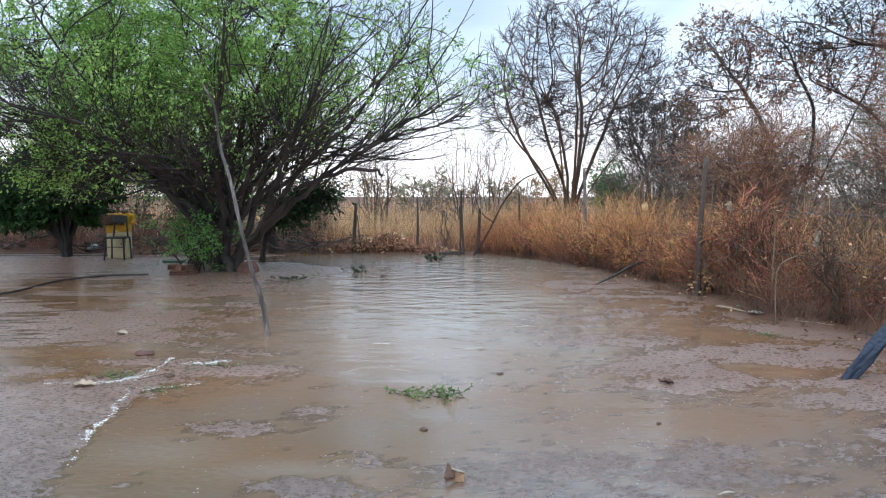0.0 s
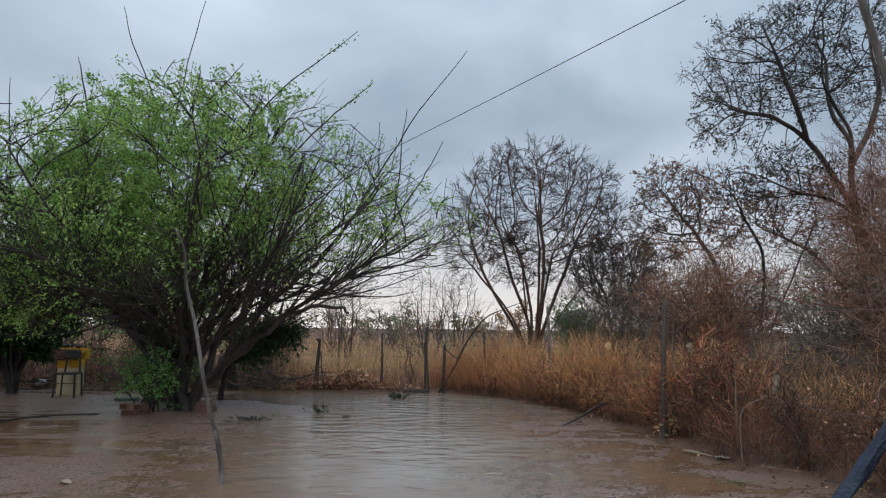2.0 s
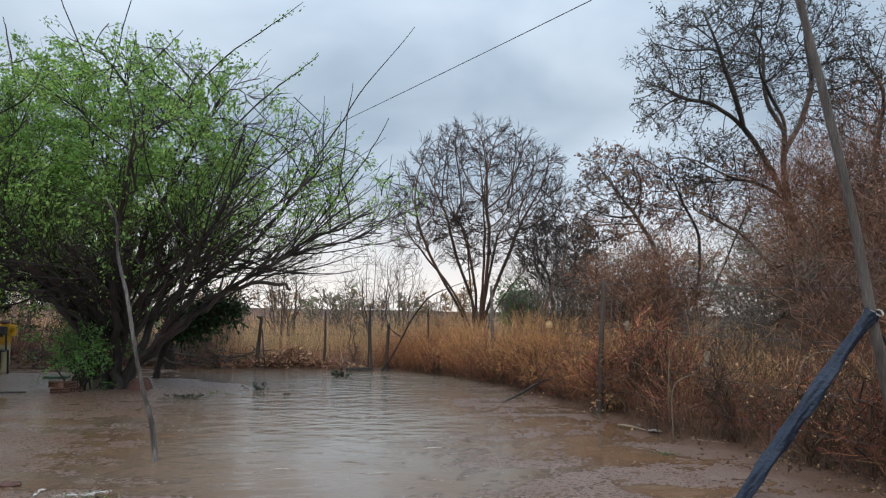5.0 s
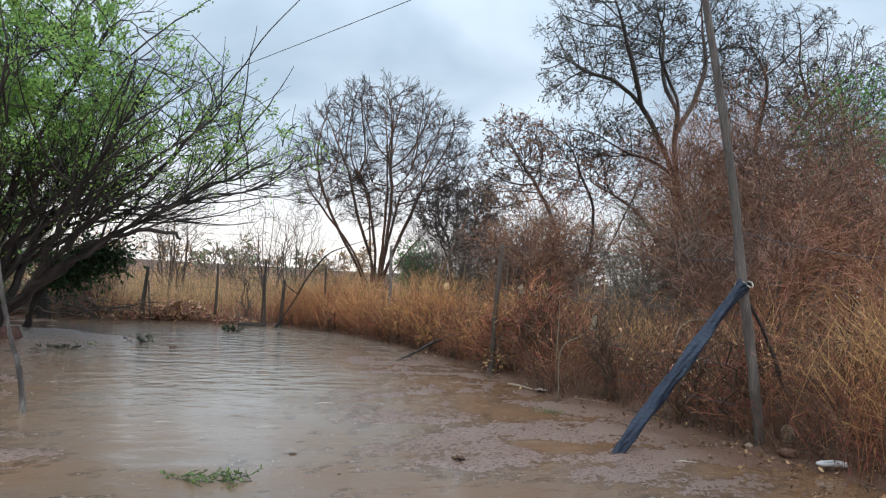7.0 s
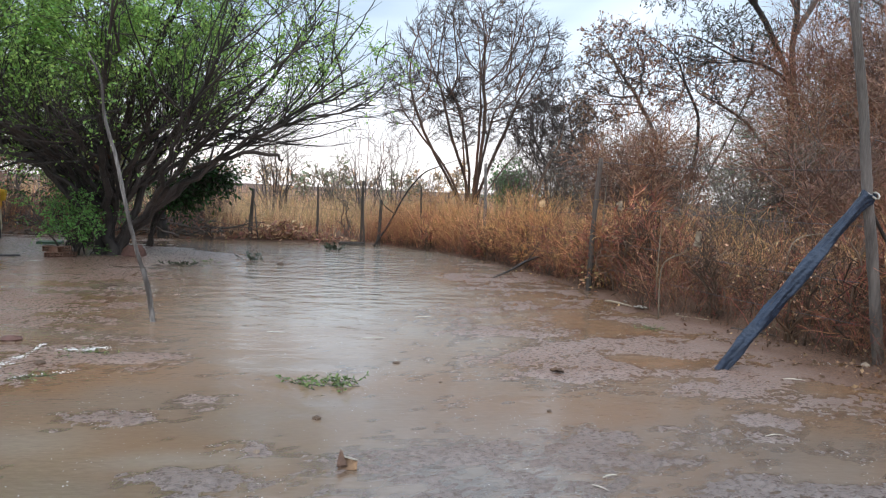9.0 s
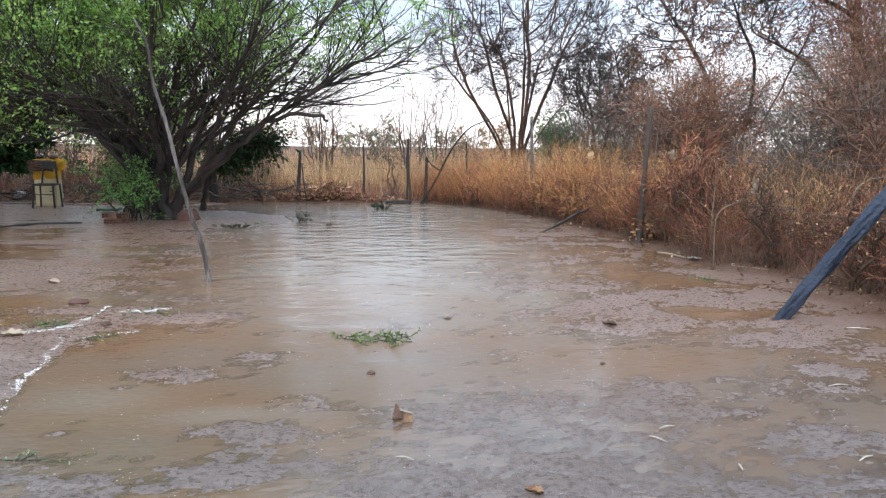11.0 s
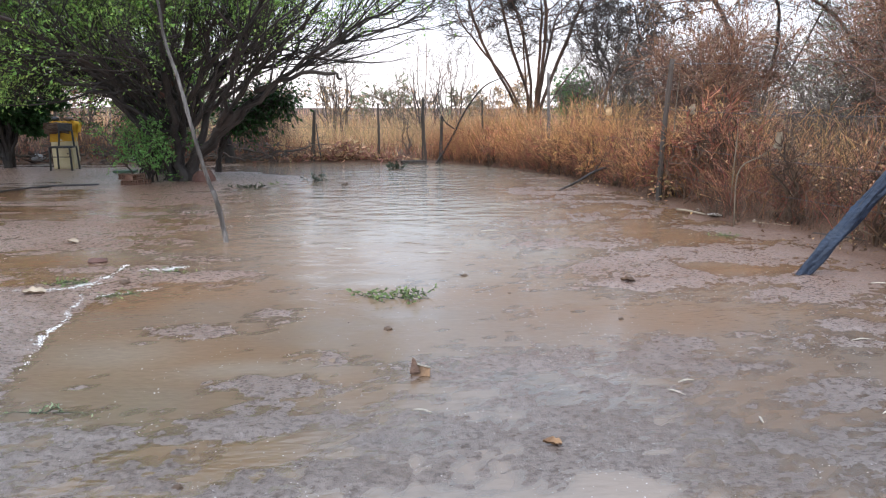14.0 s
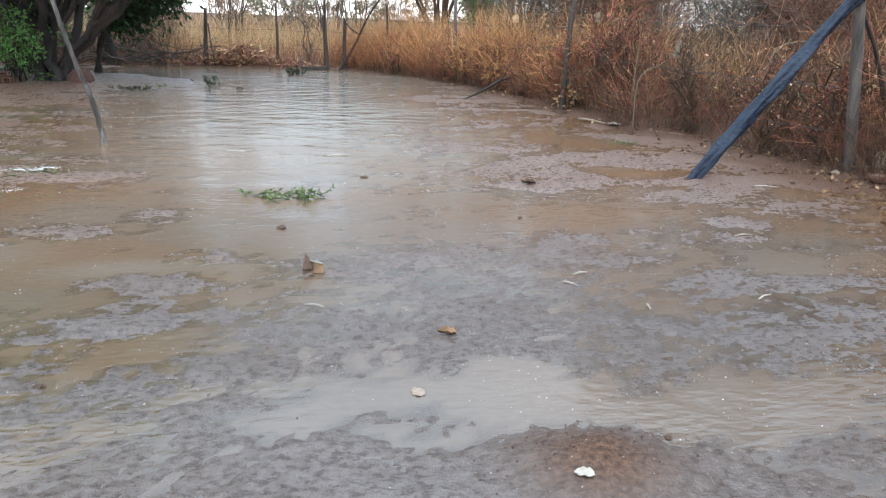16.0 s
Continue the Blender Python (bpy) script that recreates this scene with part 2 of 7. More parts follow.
def wet_ground():
    """Rain-soaked red clay; drier and browner soil under the brush outside the yard, its inner edge also painting the
    brush's reflection.
    """
    m = bpy.data.materials.new("wet_mud")
    m.use_nodes = True
    t = m.node_tree
    bsdf = t.nodes["Principled BSDF"]
    tc = t.nodes.new("ShaderNodeTexCoord")

    def noise_node(scale, detail=5, stretch=(1, 1, 1), rough=0.6):
        mp = t.nodes.new("ShaderNodeMapping")
        mp.inputs["Scale"].default_value = stretch
        t.links.new(tc.outputs["Object"], mp.inputs["Vector"])
        n = t.nodes.new("ShaderNodeTexNoise")
        n.inputs["Scale"].default_value, n.inputs["Detail"].default_value, n.inputs["Roughness"].default_value = scale, detail, rough
        t.links.new(mp.outputs[0], n.inputs["Vector"])
        return n

    def ramp(src, p0, c0, p1, c1):
        r = t.nodes.new("ShaderNodeValToRGB")
        r.color_ramp.elements[0].position, r.color_ramp.elements[0].color = p0, (*c0, 1)
        r.color_ramp.elements[1].position, r.color_ramp.elements[1].color = p1, (*c1, 1)
        t.links.new(src, r.inputs[0])
        return r

    big = noise_node(0.9, 4, (0.6, 1, 1))
    fine = noise_node(36, 6, (0.75, 1.15, 1), 0.66)
    c_big = ramp(big.outputs[0], 0.38, (0.126, 0.094, 0.077), 0.62, (0.152, 0.125, 0.112))
    # clay grain, its contrast raised to paint shaded pits and wet glints
    c_fine = ramp(fine.outputs[0], 0.38, (0.56, 0.49, 0.44), 0.6, (1.2, 1.19, 1.19))
    mul = t.nodes.new("ShaderNodeMixRGB")
    mul.blend_type = "MULTIPLY"
    mul.inputs[0].default_value = 1
    t.links.new(c_big.outputs[0], mul.inputs[1])
    t.links.new(c_fine.outputs[0], mul.inputs[2])
    # mud colour gets lighter and redder as y grows
    far_tint = t.nodes.new("ShaderNodeAttribute")
    far_tint.attribute_name = "clay"
    redder = t.nodes.new("ShaderNodeMixRGB")
    redder.blend_type = "MULTIPLY"
    redder.inputs[2].default_value = (1.65, 1.37, 1.22, 1)
    t.links.new(far_tint.outputs["Fac"], redder.inputs[0])
    t.links.new(mul.outputs[0], redder.inputs[1])
    kind = t.nodes.new("ShaderNodeAttribute")
    kind.attribute_name = "soil_and_mirror"
    soil_mix = t.nodes.new("ShaderNodeMixRGB")
    litter = noise_node(55, 6, (1, 1, 1), 0.75)
    c_soil = ramp(litter.outputs[0], 0.36, (0.05, 0.03, 0.022), 0.66, (0.20, 0.11, 0.07))
    t.links.new(c_soil.outputs[0], soil_mix.inputs[2])
    t.links.new(kind.outputs["Fac"], soil_mix.inputs[0])
    t.links.new(redder.outputs[0], soil_mix.inputs[1])
    t.links.new(soil_mix.outputs[0], bsdf.inputs["Base Color"])
    rr = t.nodes.new("ShaderNodeMapRange")
    rr.inputs["From Min"].default_value, rr.inputs["From Max"].default_value = 0.35, 0.65
    rr.inputs["To Min"].default_value, rr.inputs["To Max"].default_value = 0.2, 0.42
    t.links.new(fine.outputs[0], rr.inputs["Value"])
    dull = t.nodes.new("ShaderNodeMath")
    dull.operation = "MULTIPLY_ADD"
    dull.inputs[1].default_value = 0.5
    t.links.new(kind.outputs["Fac"], dull.inputs[0])
    t.links.new(rr.outputs[0], dull.inputs[2])
    t.links.new(dull.outputs[0], bsdf.inputs["Roughness"])
    matt = t.nodes.new("ShaderNodeMapRange")
    matt.inputs["To Min"].default_value, matt.inputs["To Max"].default_value = 0.4, 0.12
    t.links.new(kind.outputs["Fac"], matt.inputs["Value"])
    t.links.new(matt.outputs[0], bsdf.inputs["Specular IOR Level"])
    pits = noise_node(75, 3)
    b = t.nodes.new("ShaderNodeBump")
    b.inputs["Strength"].default_value, b.inputs["Distance"].default_value = 0.8, 0.012
    t.links.new(pits.outputs[0], b.inputs["Height"])
    t.links.new(b.outputs[0], bsdf.inputs["Normal"])
    bsdf.inputs["Coat Roughness"].default_value = 0.07
    bsdf.inputs["Coat IOR"].default_value = 1.33
    film = t.nodes.new("ShaderNodeBump")
    film.inputs["Strength"].default_value, film.inputs["Distance"].default_value = 1.0, 0.016
    t.links.new(noise_node(32, 5, (0.65, 1.25, 1), 0.6).outputs[0], film.inputs["Height"])
    t.links.new(film.outputs[0], bsdf.inputs["Coat Normal"])
    dry = t.nodes.new("ShaderNodeMapRange")
    dry.inputs["From Max"].default_value = 0.6
    dry.inputs["To Min"].default_value, dry.inputs["To Max"].default_value = 0.48, 0.0
    t.links.new(kind.outputs["Fac"], dry.inputs["Value"])
    t.links.new(dry.outputs[0], bsdf.inputs["Coat Weight"])
    return m


def muddy_water():
    """Opaque clay-brown rain water with wind ripples and drop marks; paler clay drifts and a painted sky sheen in it.
    """
    m = bpy.data.materials.new("muddy_water")
    m.use_nodes = True
    t = m.node_tree
    bsdf = t.nodes["Principled BSDF"]
    tc = t.nodes.new("ShaderNodeTexCoord")

    def noise_node(scale, detail, stretch):
        mp = t.nodes.new("ShaderNodeMapping")
        mp.inputs["Scale"].default_value = stretch
        t.links.new(tc.outputs["Object"], mp.inputs["Vector"])
        n = t.nodes.new("ShaderNodeTexNoise")
        n.inputs["Scale"].default_value, n.inputs["Detail"].default_value = scale, detail
        t.links.new(mp.outputs[0], n.inputs["Vector"])
        return n

    drift = noise_node(0.75, 3, (0.7, 1.2, 1))
    r = t.nodes.new("ShaderNodeValToRGB")
    r.color_ramp.elements[0].position, r.color_ramp.elements[0].color = 0.40, (0.152, 0.092, 0.054, 1)
    r.color_ramp.elements[1].position, r.color_ramp.elements[1].color = 0.66, (0.142, 0.110, 0.086, 1)
    t.links.new(drift.outputs[0], r.inputs[0])
    sheen_plume = t.nodes.new("ShaderNodeAttribute")
    sheen_plume.attribute_name = "silt_sheen"
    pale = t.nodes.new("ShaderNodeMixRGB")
    # pale silt colour, also the painted sky sheen on the far water
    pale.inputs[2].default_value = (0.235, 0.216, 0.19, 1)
    t.links.new(sheen_plume.outputs["Fac"], pale.inputs[0])
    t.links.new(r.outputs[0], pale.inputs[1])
    silt_sheen = noise_node(28, 6, (0.7, 1.3, 1))
    sr = t.nodes.new("ShaderNodeMapRange")
    sr.inputs["From Min"].default_value, sr.inputs["From Max"].default_value = 0.3, 0.7
    sr.inputs["To Min"].default_value, sr.inputs["To Max"].default_value = 0.93, 1.06
    t.links.new(silt_sheen.outputs[0], sr.inputs["Value"])
    sv = t.nodes.new("ShaderNodeVectorMath")
    sv.operation = "SCALE"
    t.links.new(pale.outputs[0], sv.inputs[0])
    t.links.new(sr.outputs[0], sv.inputs["Scale"])
    # water colour gets lighter and redder as y grows
    far_tint = t.nodes.new("ShaderNodeAttribute")
    far_tint.attribute_name = "clay"
    redder = t.nodes.new("ShaderNodeMixRGB")
    redder.blend_type = "MULTIPLY"
    redder.inputs[2].default_value = (1.42, 1.28, 1.16, 1)
    t.links.new(far_tint.outputs["Fac"], redder.inputs[0])
    t.links.new(sv.outputs[0], redder.inputs[1])
    t.links.new(redder.outputs[0], bsdf.inputs["Base Color"])
    bsdf.inputs["Roughness"].default_value = 0.8
    bsdf.inputs["Specular IOR Level"].default_value = 0.0
    waves = noise_node(3.1, 4, (0.75, 1.2, 1))
    drops = noise_node(22, 3, (0.6, 1.4, 1))
    b1 = t.nodes.new("ShaderNodeBump")
    b1.inputs["Strength"].default_value, b1.inputs["Distance"].default_value = 1.0, 0.04
    t.links.new(waves.outputs[0], b1.inputs["Height"])
    depth = t.nodes.new("ShaderNodeAttribute")
    depth.attribute_name = "depth"
    t.links.new(depth.outputs["Fac"], b1.inputs["Strength"])
    b2 = t.nodes.new("ShaderNodeBump")
    b2.inputs["Strength"].default_value, b2.inputs["Distance"].default_value = 0.6, 0.004
    t.links.new(drops.outputs[0], b2.inputs["Height"])
    t.links.new(b1.outputs[0], b2.inputs["Normal"])
    cloudy = t.nodes.new("ShaderNodeAttribute")
    cloudy.attribute_name = "murk"
    clear = t.nodes.new("ShaderNodeBsdfTransparent")
    clear.inputs[0].default_value = (0.93, 0.86, 0.78, 1)
    body = t.nodes.new("ShaderNodeMixShader")
    t.links.new(cloudy.outputs["Fac"], body.inputs[0])
    t.links.new(clear.outputs[0], body.inputs[1])
    t.links.new(bsdf.outputs[0], body.inputs[2])
    shine = t.nodes.new("ShaderNodeBsdfGlossy")
    shine.inputs["Roughness"].default_value = 0.07
    t.links.new(b2.outputs[0], shine.inputs["Normal"])
    fres = t.nodes.new("ShaderNodeFresnel")
    fres.inputs["IOR"].default_value = 2.0
    t.links.new(b2.outputs[0], fres.inputs["Normal"])
    surface = t.nodes.new("ShaderNodeMixShader")
    t.links.new(fres.outputs[0], surface.inputs[0])
    t.links.new(body.outputs[0], surface.inputs[1])
    t.links.new(shine.outputs[0], surface.inputs[2])
    t.links.new(surface.outputs[0], t.nodes["Material Output"].inputs["Surface"])
    return m


M["wet_mud"] = wet_ground()
M["water"] = muddy_water()

# ---- building helpers ----


def np_mesh(name, V, faces, material, parent=None, label="", smooth=False):
    """One mesh object from numpy vertices and a list of face arrays (triangles or quads)."""
    V = np.asarray(V, dtype=np.float32).reshape(-1, 3)
    faces = [np.asarray(f, dtype=np.int32) for f in faces if len(f)]
    me = bpy.data.meshes.new(name)
    me.vertices.add(len(V))
    me.vertices.foreach_set("co", V.ravel())
    loops = np.concatenate([f.ravel() for f in faces])
    sizes = np.concatenate([np.full(len(f), f.shape[1], np.int32) for f in faces])
    me.loops.add(len(loops))
    me.loops.foreach_set("vertex_index", loops)
    me.polygons.add(len(sizes))
    me.polygons.foreach_set("loop_start", np.concatenate([[0], np.cumsum(sizes)[:-1]]).astype(np.int32))
    if smooth:
        me.polygons.foreach_set("use_smooth", np.ones(len(sizes), dtype=bool))
    me.update(calc_edges=True)
    me.materials.append(material)
    ob = new(name, me)
    if parent is not None:
        ob.parent = parent
        ob.matrix_parent_inverse = parent.matrix_basis.inverted()
    if label:
        tagged(ob, label)
    return ob


def part(name, bm, material, parent, label="", smooth=False):
    """Links a bmesh, in world coordinates, as one mesh under a thing."""
    me = bpy.data.meshes.new(name)
    bm.to_mesh(me)
    bm.free()
    me.materials.append(material)
    if smooth:
        for p in me.polygons:
            p.use_smooth = True
    ob = new(name, me)
    if parent is not None:
        ob.parent = parent
        ob.matrix_parent_inverse = parent.matrix_basis.inverted()
    if label:
        tagged(ob, label)
    return ob


def thing(name, at, label, category, group=""):
    """An Empty at a thing's base that its parts hang from."""
    ob = new(name)
    ob.empty_display_size = 0.1
    ob.location = at
    ob.matrix_basis = Matrix.Translation(at)
    return tagged(ob, label, category, group)


def unit(v):
    return v / np.maximum(np.linalg.norm(v, axis=-1, keepdims=True), 1e-9)


TABLE = np.random.RandomState(5).rand(256, 256)


def vnoise(x, y, scale=1.0, shift=0):
    """Smooth value noise in 0 to 1."""
    x, y = np.asarray(x) * scale + 37.3 * shift, np.asarray(y) * scale + 11.7 * shift
    i, j = np.floor(x).astype(int), np.floor(y).astype(int)
    u, v = x - i, y - j
    u, v = u * u * (3 - 2 * u), v * v * (3 - 2 * v)
    a, b = TABLE[i % 256, j % 256], TABLE[(i + 1) % 256, j % 256]
    c, d = TABLE[i % 256, (j + 1) % 256], TABLE[(i + 1) % 256, (j + 1) % 256]
    return (a * (1 - u) + b * u) * (1 - v) + (c * (1 - u) + d * u) * v


def bulk(groups):
    """Joins (vertices, face arrays) pairs."""
    Vs, Fs, base = [], [], 0
    for V, faces in groups:
        V = V.reshape(-1, 3)
        Vs.append(V)
        Fs += [f + base for f in faces]
        base += len(V)
    return np.concatenate(Vs), Fs


def tubes(P, R, sides):
    """Tubes along n polylines: P (n, k, 3), R (n, k); thin ones take fewer rings."""
    if sides < 5 and R.shape[1] > 4:
        at = np.round(np.linspace(0, R.shape[1] - 1, (R.shape[1] + 2) // 2)).astype(int)
        P, R = P[:, at], R[:, at]
    n, k = R.shape
    t = unit(np.gradient(P, axis=1))
    d = np.abs(P[:, -1] - P[:, 0])
    ref = np.eye(3)[np.argmin(d, axis=1)][:, None, :]
    u = unit(np.cross(t, np.broadcast_to(ref, t.shape)))
    v = np.cross(t, u)
    a = np.arange(sides) * 2 * np.pi / sides
    ring = P[:, :, None] + R[:, :, None, None] * (np.cos(a)[None, None, :, None] * u[:, :, None] + np.sin(a)[None, None, :, None] * v[:, :, None])
    idx = np.arange(n * k * sides).reshape(n, k, sides)
    A, B = idx[:, :-1], idx[:, 1:]
    q = np.stack([A, np.roll(A, -1, 2), np.roll(B, -1, 2), B], -1).reshape(-1, 4)
    return ring.reshape(-1, 3), [q]


def ribbons(P, W, rng):
    """Flat tapering blades along polylines."""
    at = np.unique(np.round(np.linspace(0, W.shape[1] - 1, max(2, (W.shape[1] + 2) // 2))).astype(int))
    P, W = P[:, at], W[:, at]
    n, k = W.shape
    t = unit(P[:, -1] - P[:, 0])
    side = unit(np.cross(t, rng.normal(size=(n, 3))))[:, None]
    L, Rr = P - side * W[:, :, None] / 2, P + side * W[:, :, None] / 2
    V = np.stack([L, Rr], 2)
    idx = np.arange(n * k * 2).reshape(n, k, 2)
    q = np.stack([idx[:, :-1, 0], idx[:, :-1, 1], idx[:, 1:, 1], idx[:, 1:, 0]], -1).reshape(-1, 4)
    return V.reshape(-1, 3), [q]


def leaves(P, D, size, aspect, rng, droop=0.2):
    """Small folded leaves: base, two sides, tip."""
    n = len(P)
    s = size * rng.uniform(0.6, 1.3, (n, 1))
    d = unit(D + rng.normal(scale=0.55, size=(n, 3)) - np.array([0, 0, droop]))
    side = unit(np.cross(d, rng.normal(size=(n, 3))))
    up = np.cross(d, side)
    mid = P + d * s * 0.5 + up * s * 0.06
    V = np.stack([P, mid + side * s * aspect / 2, P + d * s, mid - side * s * aspect / 2], 1)
    idx = np.arange(n * 4).reshape(n, 4)
    return V.reshape(-1, 3), [idx]


def grow(P, R, count, length, angle, rng, k=5, lo=0.25, hi=1.0, pull=(0, 0, 0), wander=0.12, ratio=0.6, tip=0.35, shrink=0.4, rmax=1.0):
    """A new order of branches from the polylines P: count to each, its place between lo and hi along the parent."""
    n, kp = R.shape
    t = rng.uniform(lo, hi, (n, count)).ravel()
    par = np.repeat(np.arange(n), count)
    f = t * (kp - 1)
    i = np.minimum(f.astype(int), kp - 2)
    w = (f - i)[:, None]
    start = P[par, i] * (1 - w) + P[par, i + 1] * w
    tan = unit(P[par, i + 1] - P[par, i])
    r0 = np.minimum((R[par, i] * (1 - w[:, 0]) + R[par, i + 1] * w[:, 0]) * ratio, rmax)
    perp = unit(np.cross(tan, rng.normal(size=tan.shape)))
    a = np.radians(angle) * rng.uniform(0.6, 1.3, (len(par), 1))
    d = unit(tan * np.cos(a) + perp * np.sin(a))
    L = length * (1 - shrink * t) * rng.uniform(0.55, 1.25, len(par))
    pts = [start]
    pull = np.array(pull)
    for _ in range(k - 1):
        d = unit(d + rng.normal(scale=wander, size=d.shape) + pull)
        pts.append(pts[-1] + d * (L / (k - 1))[:, None])
    taper = np.linspace(1, tip, k)[None]
    return np.stack(pts, 1), r0[:, None] * taper


def smooth_line(points, k=12, jitter=0.0, rng=None):
    """k points on a smooth curve through the given ones."""
    p = np.array(points, float)
    n = len(p)
    q = np.concatenate([[2 * p[0] - p[1]], p, [2 * p[-1] - p[-2]]])
    out = []
    for s in np.linspace(0, n - 1, k):
        i = min(int(s), n - 2)
        u = s - i
        a, b, c, d = q[i], q[i + 1], q[i + 2], q[i + 3]
        out.append(0.5 * (2 * b + (c - a) * u + (2 * a - 5 * b + 4 * c - d) * u * u + (3 * b - a - 3 * c + d) * u ** 3))
    out = np.array(out)
    if jitter and rng is not None:
        out[1:] += rng.normal(scale=jitter, size=(k - 1, 3))
    return out


def along(P, per, rng, lo=0.0, hi=1.0):
    """Places and directions scattered along polylines."""
    n, k, _ = P.shape
    t = rng.uniform(lo, hi, n * per) * (k - 1)
    par = np.repeat(np.arange(n), per)
    i = np.minimum(t.astype(int), k - 2)
    w = (t - i)[:, None]
    return P[par, i] * (1 - w) + P[par, i + 1] * w, unit(P[par, i + 1] - P[par, i])


def knobbly(points, radii, rng, k=16, sides=9, rough=0.12):
    """A worn round timber: an uneven tube with closed ends."""
    P = smooth_line(points, k)
    R = np.interp(np.linspace(0, 1, k), np.linspace(0, 1, len(radii)), radii)
    V, F = tubes(P[None], R[None], sides)
    V = V.reshape(k, sides, 3)
    bumps = 1 + rng.uniform(-rough, rough, (k, sides, 1)) + rng.uniform(-rough, rough, (1, sides, 1)) * 0.6
    V = P[:, None] + (V - P[:, None]) * bumps
    V = np.concatenate([V.reshape(-1, 3), P[:1], P[-1:]])
    c0, c1 = k * sides, k * sides + 1
    j = np.arange(sides)
    tri = np.concatenate([np.stack([np.full(sides, c0), (j + 1) % sides, j], 1), np.stack([np.full(sides, c1), (k - 1) * sides + j, (k - 1) * sides + (j + 1) % sides], 1)])
    return V, F + [tri]

# ---- ground and water ----
EDGE_Y = np.array([-3, 4.2, 4.8, 5.4, 6.1, 6.9, 7.6, 8.2, 9.6, 10.8, 12.2, 13.5, 15.0, 15.8, 16.5])
EDGE_X = np.array([5.2, 4.8, 4.75, 4.72, 4.55, 4.25, 3.92, 3.75, 3.7, 3.58, 3.36, 3.0, 2.35, 1.85, 1.0])


def outside(x, y):
    """Metres past the yard's edge (negative in the yard): brush on one side and across the back."""
    right = x - np.interp(y, EDGE_Y, EDGE_X)
    rear = y - (16.95 + 0.12 * np.sin(x * 1.3))
    return np.maximum(right, rear)


# raised clay banks and hollows of the yard: x, y, half-width, half-depth, height
SWELLS = [(0.82, 1.64, 0.22, 0.15, 0.055), (0.3, 1.50, 1.0, 0.2, 0.010),
          (-3.6, 12.9, 1.5, 1.0, 0.05), (-6.5, 14.6, 3.0, 1.0, 0.02), (-4.5, 8.3, 1.8, 1.6, 0.002), (1.6, 6.0, 1.3, 1.6, 0.005), (4.4, 6.2, 0.6, 2.2, 0.006), (-0.3, 1.7, 3.2, 0.9, 0.003), (2.6, 7.5, 1.2, 3.5, 0.002),
          (-1.4, 4.1, 0.75, 1.0, -0.005), (-0.3, 9.5, 1.4, 4.2, -0.03), (-1.0, 15.0, 3.0, 2.0, -0.03), (-0.8, 5.6, 0.8, 0.9, -0.005)]

# low clay patches that stand clear of the film, and the puddles between them: x, y, half-width, half-depth
PATCHES = [(-1.38, 4.0, 0.28, 0.2), (-0.5, 3.51, 0.1, 0.12), (-0.71, 3.16, 0.24, 0.16), (-0.63, 2.76, 0.22, 0.1), (-1.38, 2.7, 0.16, 0.07), (-1.6, 3.28, 0.12, 0.1), (-0.88, 4.36, 0.22, 0.16),
           (-1.53, 5.43, 0.27, 0.14), (2.66, 4.63, 0.27, 0.22), (2.64, 3.99, 0.24, 0.13), (1.48, 3.65, 0.15, 0.16), (1.6, 3.34, 0.2, 0.09), (1.98, 3.0, 0.18, 0.09), (1.78, 4.99, 0.24, 0.13), (0.57, 3.44, 0.26, 0.12)]
PUDDLES = [(-1.71, 3.66, 0.27, 0.32), (-0.89, 3.40, 0.32, 0.12), (-0.98, 3.02, 0.12, 0.09), (2.12, 4.13, 0.35, 0.28), (2.87, 7.03, 0.34, 0.38), (2.65, 5.5, 0.3, 0.2), (-0.31, 4.05, 0.41, 0.24),
           (0.62, 2.06, 0.3, 0.17), (1.4, 1.92, 0.42, 0.2), (-0.05, 2.01, 0.12, 0.06), (-0.57, 2.53, 0.17, 0.12), (2.56, 3.15, 0.28, 0.16)]


